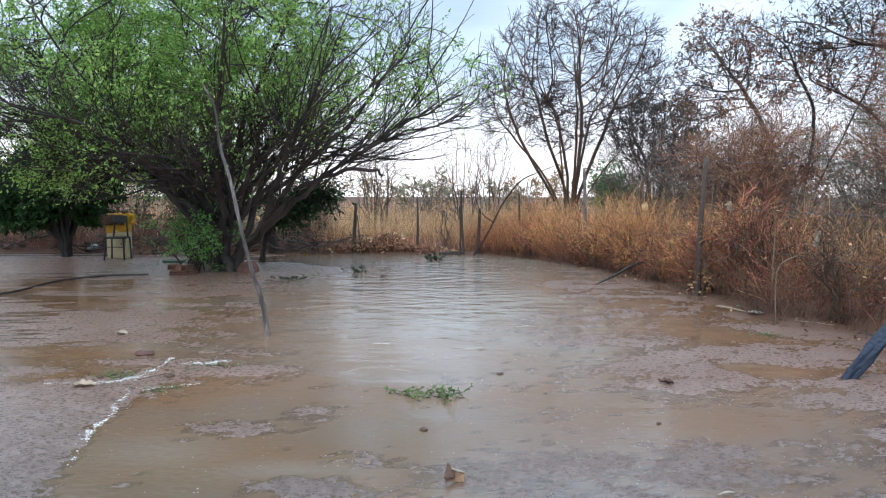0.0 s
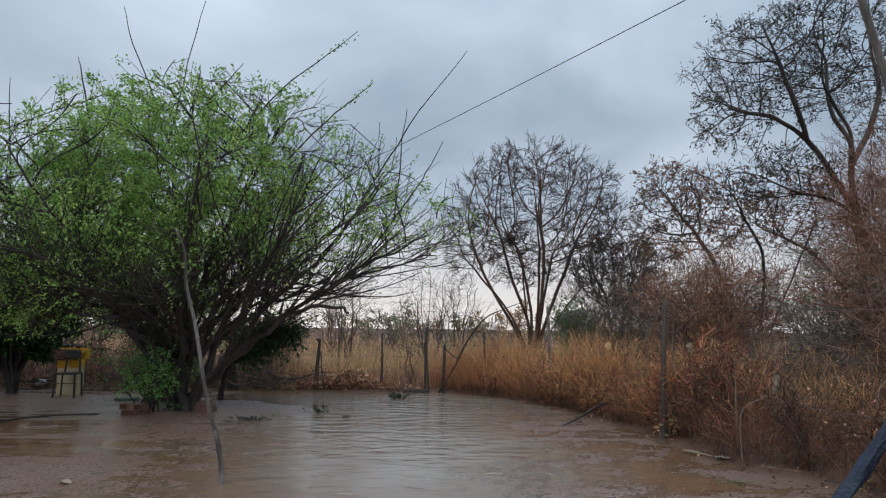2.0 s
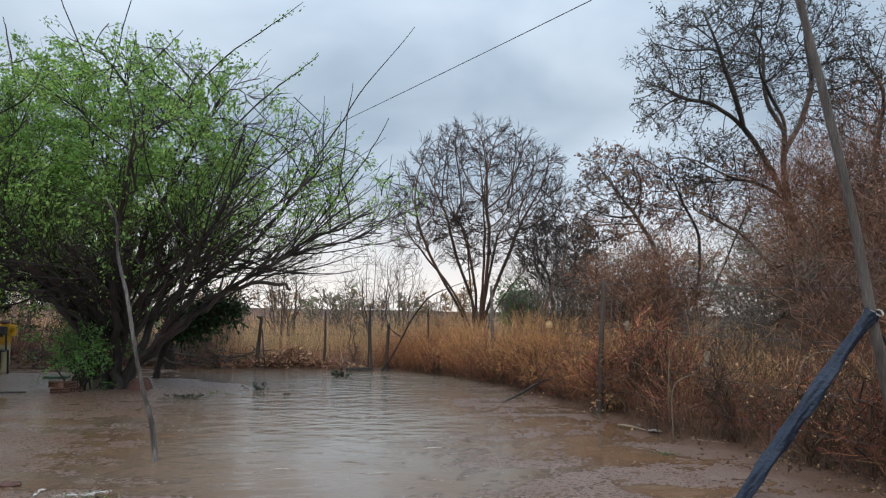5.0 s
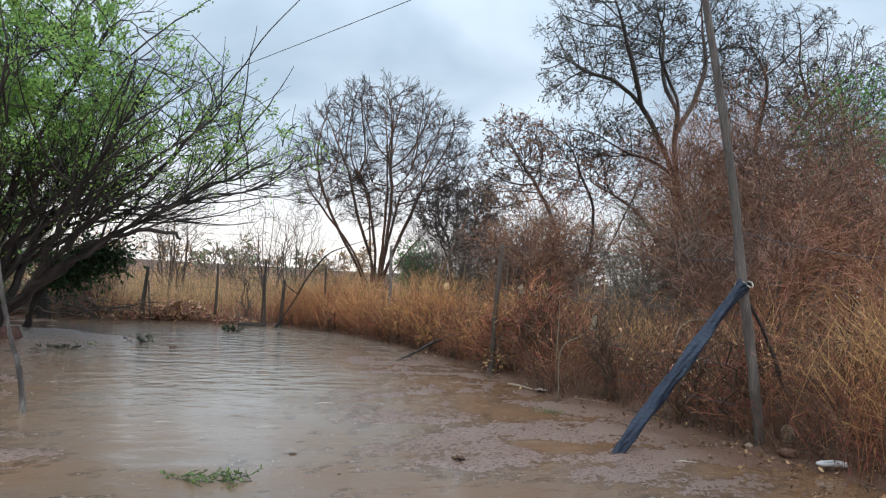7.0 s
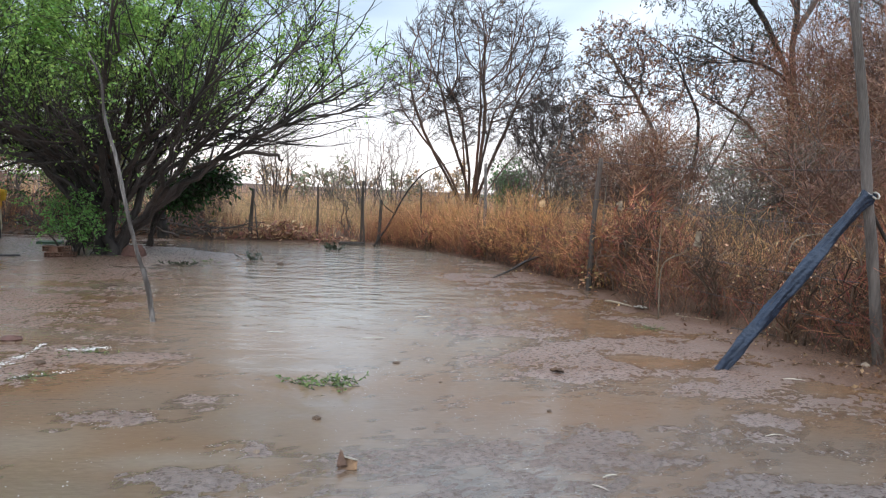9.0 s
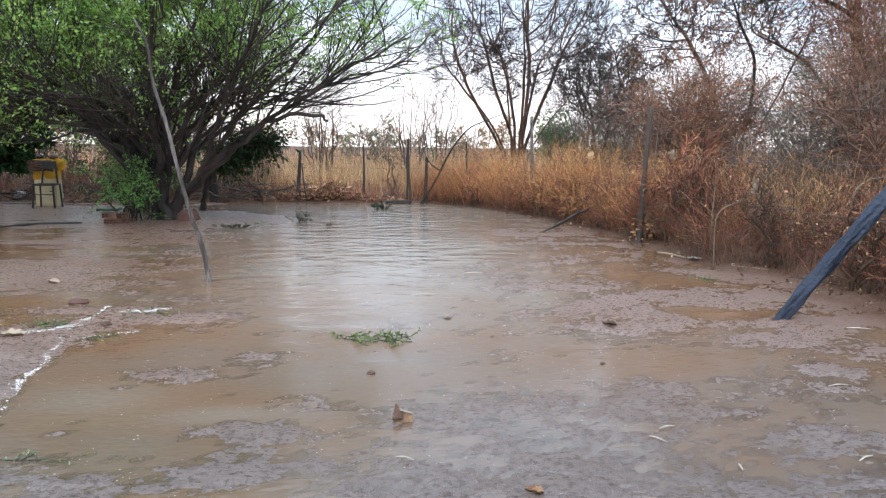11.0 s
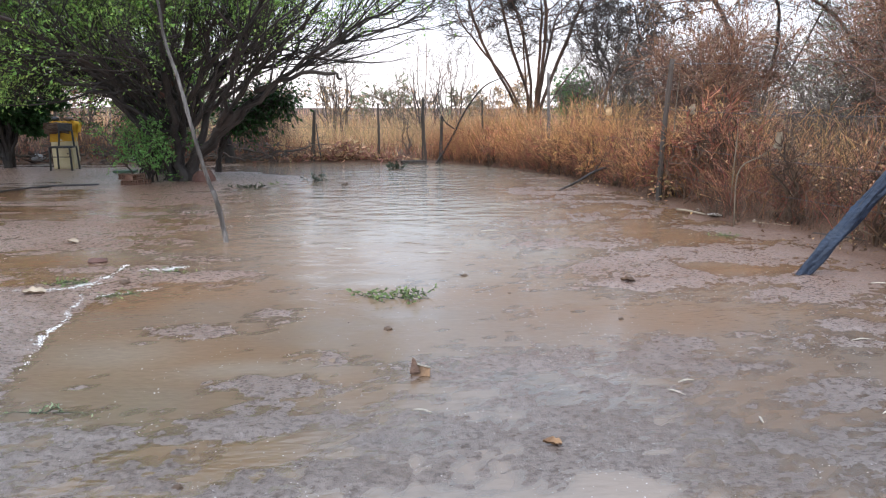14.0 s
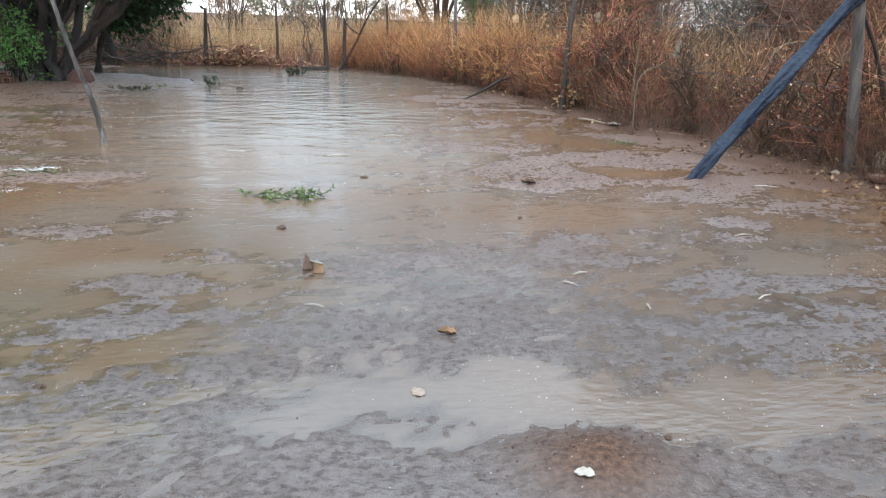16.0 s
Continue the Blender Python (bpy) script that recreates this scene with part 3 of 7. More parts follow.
def land(x, y):
    wx_ = x + 0.16 * (vnoise(x, y, 5, 30) - 0.5) + 0.07 * (vnoise(x, y, 17, 35) - 0.5)
    wy2 = y + 0.12 * (vnoise(x, y, 3, 31) - 0.5) + 0.05 * (vnoise(x, y, 14, 36) - 0.5)
    h = -0.0012 + (vnoise(x, y * 1.6, 0.75, 1) - 0.5) * 0.010 + (vnoise(wx_, wy2 * 1.8, 2.0, 2) - 0.5) * 0.013 + (vnoise(wx_, wy2 * 2.0, 4.6, 3) - 0.5) * 0.011
    ridge = 1 - np.abs(2 * vnoise(wx_ + 0.04 * wy2, wy2 * 2.6, 7.5, 4) - 1)
    ripple = 1 - np.abs(2 * vnoise(wx_, wy2 * 2.0, 15, 5) - 1)
    rough = 0.35 + 0.65 * np.clip((4.6 - y) / 1.5, 0, 1) + 0.4 * (vnoise(x, y, 1.3, 32) - 0.5)
    h = h + rough * ((ridge - 0.5) * 0.006 + (ripple - 0.5) * 0.010) + (vnoise(x, y * 1.3, 26, 6) - 0.5) * 0.011 + (vnoise(x, y * 1.2, 47, 8) - 0.5) * 0.009 * np.clip((9 - y) / 3, 0, 1)
    tx, ty = x + 0.22 * (vnoise(x, y, 6, 50) - 0.5) + 0.1 * (vnoise(x, y, 19, 51) - 0.5), y + 0.13 * (vnoise(x, y, 7, 52) - 0.5) + 0.06 * (vnoise(x, y, 21, 53) - 0.5)
    for cx, cy, sx, sy in PATCHES:
        h = h + 0.014 * np.minimum(1.7 * np.exp(-((tx - cx) / sx) ** 2 - ((ty - cy) / sy) ** 2), 1)
    for cx, cy, sx, sy in PUDDLES:
        h = h - 0.015 * np.minimum(1.2 * np.exp(-((tx - cx) / sx) ** 2 - ((ty - cy) / sy) ** 2), 1)
    for cx, cy, sx, sy, a in SWELLS:
        h = h + a * np.exp(-((x - cx) / sx) ** 2 - ((y - cy) / sy) ** 2)
    rim = np.interp(y, [3.0, 3.55, 4.0, 4.5, 4.95, 5.3], [-1.85, -1.99, -2.12, -2.19, -2.26, -2.6]) + 0.05 * (vnoise(x, y, 9, 37) - 0.5) + 0.03 * np.sin(y * 9)
    h = h + np.clip((rim - x) / 0.35 + 0.1, -0.15, 1) * 0.034 * np.clip((5.05 - y) / 0.2, 0, 1) * np.clip((y - 2.6) / 0.6, 0, 1) * np.clip((x + 5.5) / 1.5, 0, 1)
    o = outside(x, y)
    bank = np.clip(o / 0.7 + 0.12, 0, 1)
    h = h + bank * (0.09 + 0.08 * vnoise(x, y, 1.7, 6) + 0.03 * vnoise(x, y, 7, 7))
    return h


def stretch_axis(lo, hi, step, reach, grow_by=1.28):
    """Even steps between lo and hi, then ever wider ones out to reach."""
    mid = list(np.arange(lo, hi + step / 2, step))
    s, x = step, mid[-1]
    right = []
    while x < reach:
        s *= grow_by
        x += s
        right.append(x)
    s, x = step, lo
    left = []
    while x > -reach:
        s *= grow_by
        x -= s
        left.append(x)
    return np.array(left[::-1] + mid + right)


gx = stretch_axis(-3.2, 4.0, 0.03, 2500, 1.18)
near = np.concatenate([np.arange(1.2, 4.5, 0.024), np.arange(4.5, 8.0, 0.036)])
rest = stretch_axis(0, 9.5, 0.09, 2500)
behind = np.sort(np.concatenate([np.arange(1.15, -4.01, -0.12), -4.0 - np.cumsum(0.14 * 1.25 ** np.arange(1, 40))]))
gy = np.concatenate([behind, near, 8.0 + rest[rest > 0]])
X, Y = np.meshgrid(gx, gy, indexing="ij")
Z = land(X, Y)
fade = np.clip((np.hypot(X, Y) - 60) / 60, 0, 1)
Z = Z * (1 - fade) + 0.1 * fade
nx, ny = len(gx), len(gy)
ids = np.arange(nx * ny).reshape(nx, ny)
ground = np_mesh("ground", np.stack([X, Y, Z], -1), [np.stack([ids[:-1, :-1], ids[1:, :-1], ids[1:, 1:], ids[:-1, 1:]], -1).reshape(-1, 4)], M["wet_mud"], smooth=True)
soil = ground.data.attributes.new("soil_and_mirror", "FLOAT", "POINT")
heap = 1.0 * np.exp(-((X - 0.82) / 0.2) ** 2 - ((Y - 1.64) / 0.18) ** 2)
verge = 1.0 * np.clip((X - 3.3) / 0.8, 0, 1) * np.clip((7.5 - Y) / 1.5, 0, 1) * (0.6 + 0.6 * vnoise(X, Y, 2.5, 41))
# reaches into the yard, where its dark colour paints the brush's reflection on mud
earth = np.maximum(outside(X, Y) / 0.6 + 0.85 + 0.5 * (vnoise(X, Y, 3.0, 40) - 0.5), np.maximum(heap, verge))
soil.data.foreach_set("value", np.clip(earth, 0, 1).ravel().astype(np.float32))
# tint factor: 0 up to y 2.6, 1 from y 5.1
red = ground.data.attributes.new("clay", "FLOAT", "POINT")
red.data.foreach_set("value", np.clip((Y - 2.6) / 2.5, 0, 1).ravel().astype(np.float32))
tagged(ground, "rain-soaked red clay ground of a flooded yard", "ground", kind="structure")

wx, wy = np.meshgrid(np.concatenate([np.linspace(-26, -5, 40)[:-1], np.linspace(-5, 6.0, 170)]), np.concatenate([np.linspace(-12, 1, 16)[:-1], np.linspace(1, 6, 105)[:-1], np.linspace(6, 18.4, 80)]), indexing="ij")
wid = np.arange(wx.size).reshape(wx.shape)
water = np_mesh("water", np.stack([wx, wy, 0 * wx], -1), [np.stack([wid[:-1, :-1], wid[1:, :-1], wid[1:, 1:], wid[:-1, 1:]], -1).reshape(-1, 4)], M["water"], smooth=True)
deep = water.data.attributes.new("depth", "FLOAT", "POINT")
deep.data.foreach_set("value", (np.clip(-(land(wx, wy) - 0.004) / 0.028, 0.03, 1) * np.clip((wy - 3.0) / 4, 0.18, 1.6)).ravel().astype(np.float32))
murk = water.data.attributes.new("murk", "FLOAT", "POINT")
murk.data.foreach_set("value", np.clip(0.55 - land(wx, wy) / 0.011, 0.55, 1).ravel().astype(np.float32))
# paler silt drifts where the water stands calm or deep; the two far ones paint in sky sheen
silt_sheen_at = [(0.65, 2.08, 0.36, 0.16, 0.22), (1.4, 1.95, 0.55, 0.2, 0.18), (-1.6, 3.7, 0.4, 0.3, 0.35), (-0.75, 3.4, 0.45, 0.14, 0.4), (2.5, 3.1, 0.4, 0.2, 0.4), (0.3, 8.8, 1.6, 3.2, 1.0), (0.4, 13.5, 2.6, 2.8, 1.1)]
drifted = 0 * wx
for cx, cy, sx, sy, a in silt_sheen_at:
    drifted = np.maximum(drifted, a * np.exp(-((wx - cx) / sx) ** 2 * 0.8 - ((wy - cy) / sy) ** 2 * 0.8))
sheen_plume = water.data.attributes.new("silt_sheen", "FLOAT", "POINT")
sheen_plume.data.foreach_set("value", np.clip(drifted * (0.65 + 0.7 * vnoise(wx, wy * 1.5, 1.5, 33)), 0, 1).ravel().astype(np.float32))
# same tint factor along y for the water
red = water.data.attributes.new("clay", "FLOAT", "POINT")
red.data.foreach_set("value", np.clip((wy - 2.6) / 2.5, 0, 1).ravel().astype(np.float32))
tagged(water, "shallow muddy brown rain water with ripples", "water", kind="structure")


def ground_z(x, y):
    return float(land(np.array([x]), np.array([y]))[0])


# ---- trees ----


def wood_parts(root, orders, mats, names):
    """One mesh for each order of branches: (P, R, sides), or ribbons when sides is 0."""
    rng = np.random.RandomState(3)
    for (sets, material, name) in zip(orders, mats, names):
        if len(sets) == 1 and len(sets[0][0]) <= 30:
            P, R, sides = sets[0]
            for i in range(len(P)):
                V, F = tubes(P[i:i + 1], R[i:i + 1], sides)
                np_mesh(name, V, F, material, root, smooth=True)
            continue
        groups = []
        for P, R, sides in sets:
            groups.append(tubes(P, R, sides) if sides else ribbons(P, R * 2, rng))
        V, F = bulk(groups)
        tagged(np_mesh(name, V, F, material, root, smooth=True), kind="stuff")


def limbs_from(lines, radii, k, rng, jitter=0.03):
    P = np.stack([smooth_line(l, k, jitter, rng) for l in lines])
    R = np.stack([np.linspace(a, b, k) for a, b in radii])
    return P, R


def green_tree():
    """The wide thorn tree with arching dark limbs, a feathery green crown and long bare whips."""
    rng = np.random.RandomState(11)
    root = thing("thorn_tree", (-3.95, 12.6, 0), "spreading thorn tree with feathery green leaves and dark arching limbs", "tree")
    b = (-3.95, 12.6, -0.1)
    trunk_lines = [
        [b, (-3.75, 12.6, 0.4), (-3.3, 12.55, 0.85), (-2.7, 12.45, 1.4)],
        [(-3.85, 12.7, -0.1), (-3.8, 12.68, 0.5), (-3.6, 12.8, 1.1), (-3.3, 13.0, 1.9)],
        [(-4.05, 12.65, -0.1), (-4.02, 12.6, 0.5), (-4.05, 12.65, 1.2), (-4.2, 12.7, 1.9)],
        [(-4.12, 12.5, -0.1), (-4.2, 12.48, 0.4), (-4.5, 12.3, 0.9), (-5.0, 12.1, 1.6)],
        [(-3.98, 12.45, -0.1), (-4.0, 12.42, 0.5), (-3.95, 12.1, 1.1), (-3.9, 11.6, 1.9)],
        [(-3.9, 12.5, -0.1), (-3.78, 12.5, 0.35), (-3.4, 12.3, 0.75), (-2.9, 11.9, 1.25)],
    ]
    TP, TR = limbs_from(trunk_lines, [(0.12, 0.06), (0.09, 0.05), (0.09, 0.055), (0.085, 0.05), (0.08, 0.05), (0.085, 0.05)], 10, rng, 0.028)
    TR[:, 0] *= 1.7
    TR[:, 1] *= 1.3
    limb_lines = [
        [(-3.35, 12.55, 0.8), (-2.6, 12.4, 1.4), (-1.8, 12.2, 2.0), (-0.8, 12.0, 2.65), (0.3, 11.8, 3.2)],
        [(-3.15, 12.53, 1.0), (-2.5, 12.7, 1.55), (-1.7, 13.0, 2.2), (-0.7, 13.3, 2.7), (0.5, 13.4, 3.0)],
        [(-3.4, 12.3, 0.75), (-2.8, 12.1, 1.5), (-2.0, 11.8, 2.3), (-1.2, 11.3, 3.1), (-0.5, 11.0, 3.9)],
        [(-3.6, 12.9, 1.2), (-3.0, 13.2, 2.0), (-2.3, 13.5, 2.8), (-1.4, 13.7, 3.7), (-0.8, 13.8, 4.4)],
        [(-4.1, 12.65, 1.5), (-3.8, 12.5, 2.3), (-3.4, 12.3, 3.2), (-2.9, 12.1, 4.2), (-2.4, 12.0, 5.1)],
        [(-4.12, 12.7, 1.7), (-4.3, 12.8, 2.6), (-4.5, 13.0, 3.6), (-4.6, 13.1, 4.6), (-4.4, 13.1, 5.2)],
        [(-4.5, 12.3, 0.9), (-5.2, 12.0, 1.95), (-6.1, 11.7, 2.4), (-7.3, 11.3, 2.7), (-8.8, 11.0, 3.0)],
        [(-4.45, 12.35, 0.85), (-5.3, 12.6, 1.7), (-6.4, 12.9, 2.8), (-7.4, 13.2, 3.2), (-8.4, 13.3, 3.5)],
        [(-4.5, 12.15, 1.4), (-4.9, 11.4, 1.95), (-5.4, 10.6, 2.4), (-6.0, 9.9, 2.7), (-6.8, 9.2, 2.9)],
        [(-4.0, 12.4, 1.3), (-3.9, 11.6, 2.1), (-3.6, 10.9, 2.8), (-3.3, 10.4, 3.5), (-3.1, 10.0, 4.0)],
        [(-3.2, 12.1, 1.0), (-2.8, 11.5, 1.6), (-2.4, 10.9, 2.4), (-1.9, 10.5, 3.1), (-1.5, 10.2, 3.8)],
        [(-4.2, 12.8, 1.8), (-5.0, 13.3, 2.6), (-5.7, 13.8, 3.4), (-6.3, 14.0, 4.3), (-6.6, 14.1, 4.9)],
        [(-3.4, 13.0, 1.9), (-3.2, 13.9, 2.5), (-3.0, 14.8, 3.2), (-2.8, 15.3, 4.0), (-2.6, 15.6, 4.6)],
        [(-4.6, 12.1, 1.5), (-5.2, 11.6, 2.4), (-5.8, 11.2, 3.3), (-6.3, 10.9, 4.1), (-6.6, 10.7, 4.8)],
        [(-4.2, 12.7, 1.7), (-5.2, 12.4, 2.7), (-6.4, 12.2, 3.4), (-7.4, 12.0, 4.0), (-8.0, 11.9, 4.4)],
        [(-4.5, 12.3, 1.3), (-5.4, 12.2, 1.95), (-6.3, 12.0, 2.05), (-7.1, 11.9, 2.05), (-7.8, 11.8, 1.95)],
        [(-4.4, 12.5, 1.2), (-5.2, 12.8, 1.75), (-5.9, 13.0, 1.85), (-6.5, 13.1, 1.95), (-7.0, 13.2, 1.85)],
        [(-4.3, 12.3, 1.0), (-4.9, 11.9, 1.5), (-5.5, 11.6, 1.7), (-6.1, 11.4, 1.9), (-6.6, 11.2, 1.85)],
        [(-4.1, 12.8, 1.2), (-4.6, 13.6, 1.9), (-5.2, 14.4, 2.3), (-5.9, 15.1, 2.4), (-6.8, 15.6, 2.2)],
        [(-3.6, 12.9, 1.2), (-3.6, 13.8, 1.9), (-3.8, 14.6, 2.3), (-4.1, 15.3, 2.3), (-4.6, 15.9, 2.0)],
        [(-3.4, 13.0, 1.4), (-2.9, 13.7, 2.0), (-2.4, 14.3, 2.4), (-1.9, 14.8, 2.7), (-1.4, 15.2, 2.9)],
        [(-4.5, 12.4, 1.0), (-5.4, 13.0, 2.2), (-6.6, 13.6, 2.9), (-7.8, 14.2, 3.1), (-9.2, 14.6, 3.0)],
    ]
    for i in range(20):
        a = i * 2.399 + rng.uniform(-0.2, 0.2)
        reach, rise = rng.uniform(2.2, 4.0), rng.uniform(1.75, 2.6)
        if math.cos(a) > 0.1:
            reach, rise = reach * 0.8, rise + 0.55
        ca, sa = math.cos(a) * reach, math.sin(a) * reach * 0.8
        z0 = rng.uniform(0.7, 1.2)
        limb_lines.append([(-3.95 + ca * 0.08, 12.6 + sa * 0.08, z0), (-3.95 + ca * 0.3, 12.6 + sa * 0.3, z0 + (rise - z0) * 0.45), (-3.95 + ca * 0.55, 12.6 + sa * 0.55, z0 + (rise - z0) * 0.75),
                           (-3.95 + ca * 0.8, 12.6 + sa * 0.8, rise - 0.08), (-3.95 + ca, 12.6 + sa, rise)])
    LP, LR = limbs_from(limb_lines, [(rng.uniform(0.034, 0.056), 0.012) for _ in limb_lines], 16, rng, 0.045)
    stub_p, stub_r = limbs_from([[(-2.6, 12.35, 1.6), (-2.0, 12.2, 1.83), (-1.5, 12.1, 1.92), (-1.18, 12.05, 1.9), (-1.06, 12.03, 1.8)]], [(0.045, 0.024)], 12, rng, 0.02)
    # the crown's own branching, grown from the limbs into the wide dome
    pts, par = colony([list(map(tuple, l)) for l in LP[:, ::3]], [((-4.1, 12.5, 4.3), (2.7, 2.7, 2.1), 1.0, 1.2), ((-6.8, 12.4, 3.9), (2.2, 2.4, 1.7), 0.7, 1.2), ((-1.7, 12.3, 4.0), (1.7, 2.1, 1.6), 0.26, 1.0), ((-0.2, 12.3, 3.5), (1.3, 1.6, 1.0), 0.12, 1.0), ((-5.5, 12.3, 2.6), (3.0, 2.4, 0.7), 0.4, 1.0), ((-6.4, 12.9, 1.9), (2.0, 2.0, 0.5), 0.35, 1.0)],
                      1500, 12, 0.17, 1.5, 0.3, 0.1, 0.13, 60)
    fine_wood = [c for c in chains_of(pts, par, 0.008, 2.4, 0.05) if not c[2]]
    east = LP[:22, -1, 0] > -2.5
    EP, ER = grow(LP[:22][east], LR[:22][east], 17, 2.5, 32, rng, k=9, lo=0.2, pull=(0.055, 0, 0.07), wander=0.05, ratio=0.6, rmax=0.02)
    UP, UR = grow(LP[:22][~east], LR[:22][~east], 8, 2.2, 36, rng, k=9, lo=0.2, pull=(0, 0, 0.08), wander=0.06, ratio=0.6, rmax=0.02)
    XP, XR = grow(LP[22:], LR[22:], 6, 1.4, 36, rng, k=9, lo=0.2, pull=(0, 0, 0.03), wander=0.08, ratio=0.6, rmax=0.018)
    EP, ER = np.concatenate([EP, UP, XP]), np.concatenate([ER, UR, XR])

    def under_dome(P, slack):
        top = np.interp(P[:, -1, 0], [-9.5, -7.3, -6.7, -5.6, -4.0, -2.7, -1.9, -1.0, 0.0, 0.8, 2.0], [3.6, 5.3, 5.9, 6.5, 6.3, 6.4, 6.1, 5.4, 4.7, 4.2, 3.4])
        top = 1.4 + (top - 1.4) * P[:, -1, 1] / 12.4
        low = np.where(P[:, -1, 0] < -4.4, 1.35, np.minimum(0.95 + 0.34 * np.abs(P[:, -1, 0] + 3.9), 2.2))
        return (P[:, -1, 2] < top + slack + rng.uniform(-0.5, 0.3, len(P))) & (P[:, -1, 2] > low + rng.uniform(-0.3, 0.15, len(P)))

    ok = under_dome(EP, 0.2)
    EP, ER = EP[ok], ER[ok]
    SP, SR = resampled(fine_wood, 9)
    BP, BR = np.concatenate([EP, SP]), np.concatenate([ER, np.maximum(SR, 0.004)])
    CP, CR = grow(BP, BR, 6, 0.95, 32, rng, k=6, lo=0.15, pull=(0.015, 0, 0.06), wander=0.08, ratio=0.6, rmax=0.011)
    ok = under_dome(CP, 0.1) & (rng.uniform(size=len(CP)) < np.where(CP[:, 0, 0] > -2.4, 0.6, 1.0))
    CP, CR = CP[ok], CR[ok]
    DP, DR = grow(CP, CR, 5, 0.45, 40, rng, k=5, lo=0.1, pull=(0, 0, 0.02), wander=0.1, ratio=0.6, rmax=0.006)
    keep = under_dome(DP, 0.1) & (rng.uniform(size=len(DP)) < np.where(DP[:, 0, 0] > -2.4, 0.45, 0.9))
    DP, DR = DP[keep], np.maximum(DR[keep], 0.0026)
    whips = [
        [(-4.75, 12.4, 3.6), (-4.45, 12.4, 5.21), (-4.21, 12.4, 6.55), (-3.98, 12.4, 7.68)],
        [(-4.5, 12.4, 4.9), (-4.87, 12.4, 5.86), (-5.3, 12.4, 6.85), (-5.48, 12.4, 7.51)],
        [(-1.03, 12.4, 3.68), (-0.33, 12.4, 4.88), (0.19, 12.4, 5.73), (1.03, 12.4, 6.84)],
        [(-3.56, 12.4, 4.59), (-2.59, 12.4, 5.87), (-1.77, 12.4, 6.57), (-1.08, 12.4, 7.17)],
        [(-7.2, 12.4, 3.2), (-7.31, 12.4, 4.5), (-7.4, 12.4, 5.3), (-7.45, 12.4, 6.06)],
        [(-5.9, 12.4, 5.0), (-6.11, 12.4, 5.93), (-6.2, 12.4, 6.3), (-6.26, 12.4, 6.51)],
        [(-0.7, 12.4, 3.0), (0.01, 12.4, 4.02), (0.3, 12.4, 4.5), (0.58, 12.4, 5.05)],
        [(-2.32, 12.4, 4.62), (-1.51, 12.4, 5.51), (-1.1, 12.4, 5.85), (-0.75, 12.4, 6.18)],
        [(-0.32, 12.4, 3.5), (-0.24, 12.4, 4.29), (-0.2, 12.4, 5.0), (-0.11, 12.4, 5.67)],
        [(-4.6, 12.4, 4.6), (-3.93, 12.4, 5.56), (-3.5, 12.4, 6.1), (-3.2, 12.4, 6.47)],
    ]
    WP, WR = limbs_from(whips, [(0.018, 0.006)] * len(whips), 12, rng, 0.006)
    wood_parts(root, [[(TP, TR, 10)], [(LP, LR, 8), (stub_p, stub_r, 7)], [(EP, ER, 5), (SP, np.maximum(SR, 0.005), 5), (WP, WR, 5)], [(CP, np.maximum(CR, 0.0045), 3), (DP, DR, 0)]],
               [M["bark_dark"], M["bark_dark"], M["bark_dark"], M["bark_dark"]], ["trunk", "limb", "branch", "twig"])
    # leafy sprays: thick over the top and the far side, thin towards the bare outer shoots and in the shade below
    lp, ld = along(DP, 22, rng, 0.15, 1.0)
    wp, wd = along(WP[[3, 7]], 40, rng, 0.4, 1.0)
    full = np.interp(lp[:, 0], [-9, -3.4, -2.2, -1.2, 0.0, 1.5], [1.0, 1.0, 0.75, 0.5, 0.4, 0.4]) * np.clip(0.1 + (lp[:, 2] - 2.4) / 1.5, np.where(lp[:, 0] < -4.8, 0.25, 0.05), 1.0)
    full = full * np.where(lp[:, 1] < 11.0, 0.6, 1.0)
    clump = 0.5 * vnoise(lp[:, 0] + lp[:, 1] * 0.7, lp[:, 2] * 1.5 + lp[:, 1] * 0.4, 1.7, 9) + 0.5 * vnoise(lp[:, 0] - lp[:, 1] * 0.6, lp[:, 2] * 1.6 - lp[:, 1] * 0.5, 3.6, 10)
    keep = rng.uniform(size=len(lp)) < full * np.clip((clump - 0.42) * 8.0, 0.02, 1.0)
    lp, ld = np.concatenate([lp[keep] + rng.normal(scale=0.03, size=(keep.sum(), 3)), wp + rng.normal(scale=0.04, size=wp.shape)]), np.concatenate([ld[keep], wd])
    V, F = leaves(lp, ld, 0.064, 0.52, rng, droop=0.3)
    np_mesh("crown", V, F, M["leaf_mesquite"], root, "feathery bright green leaves")


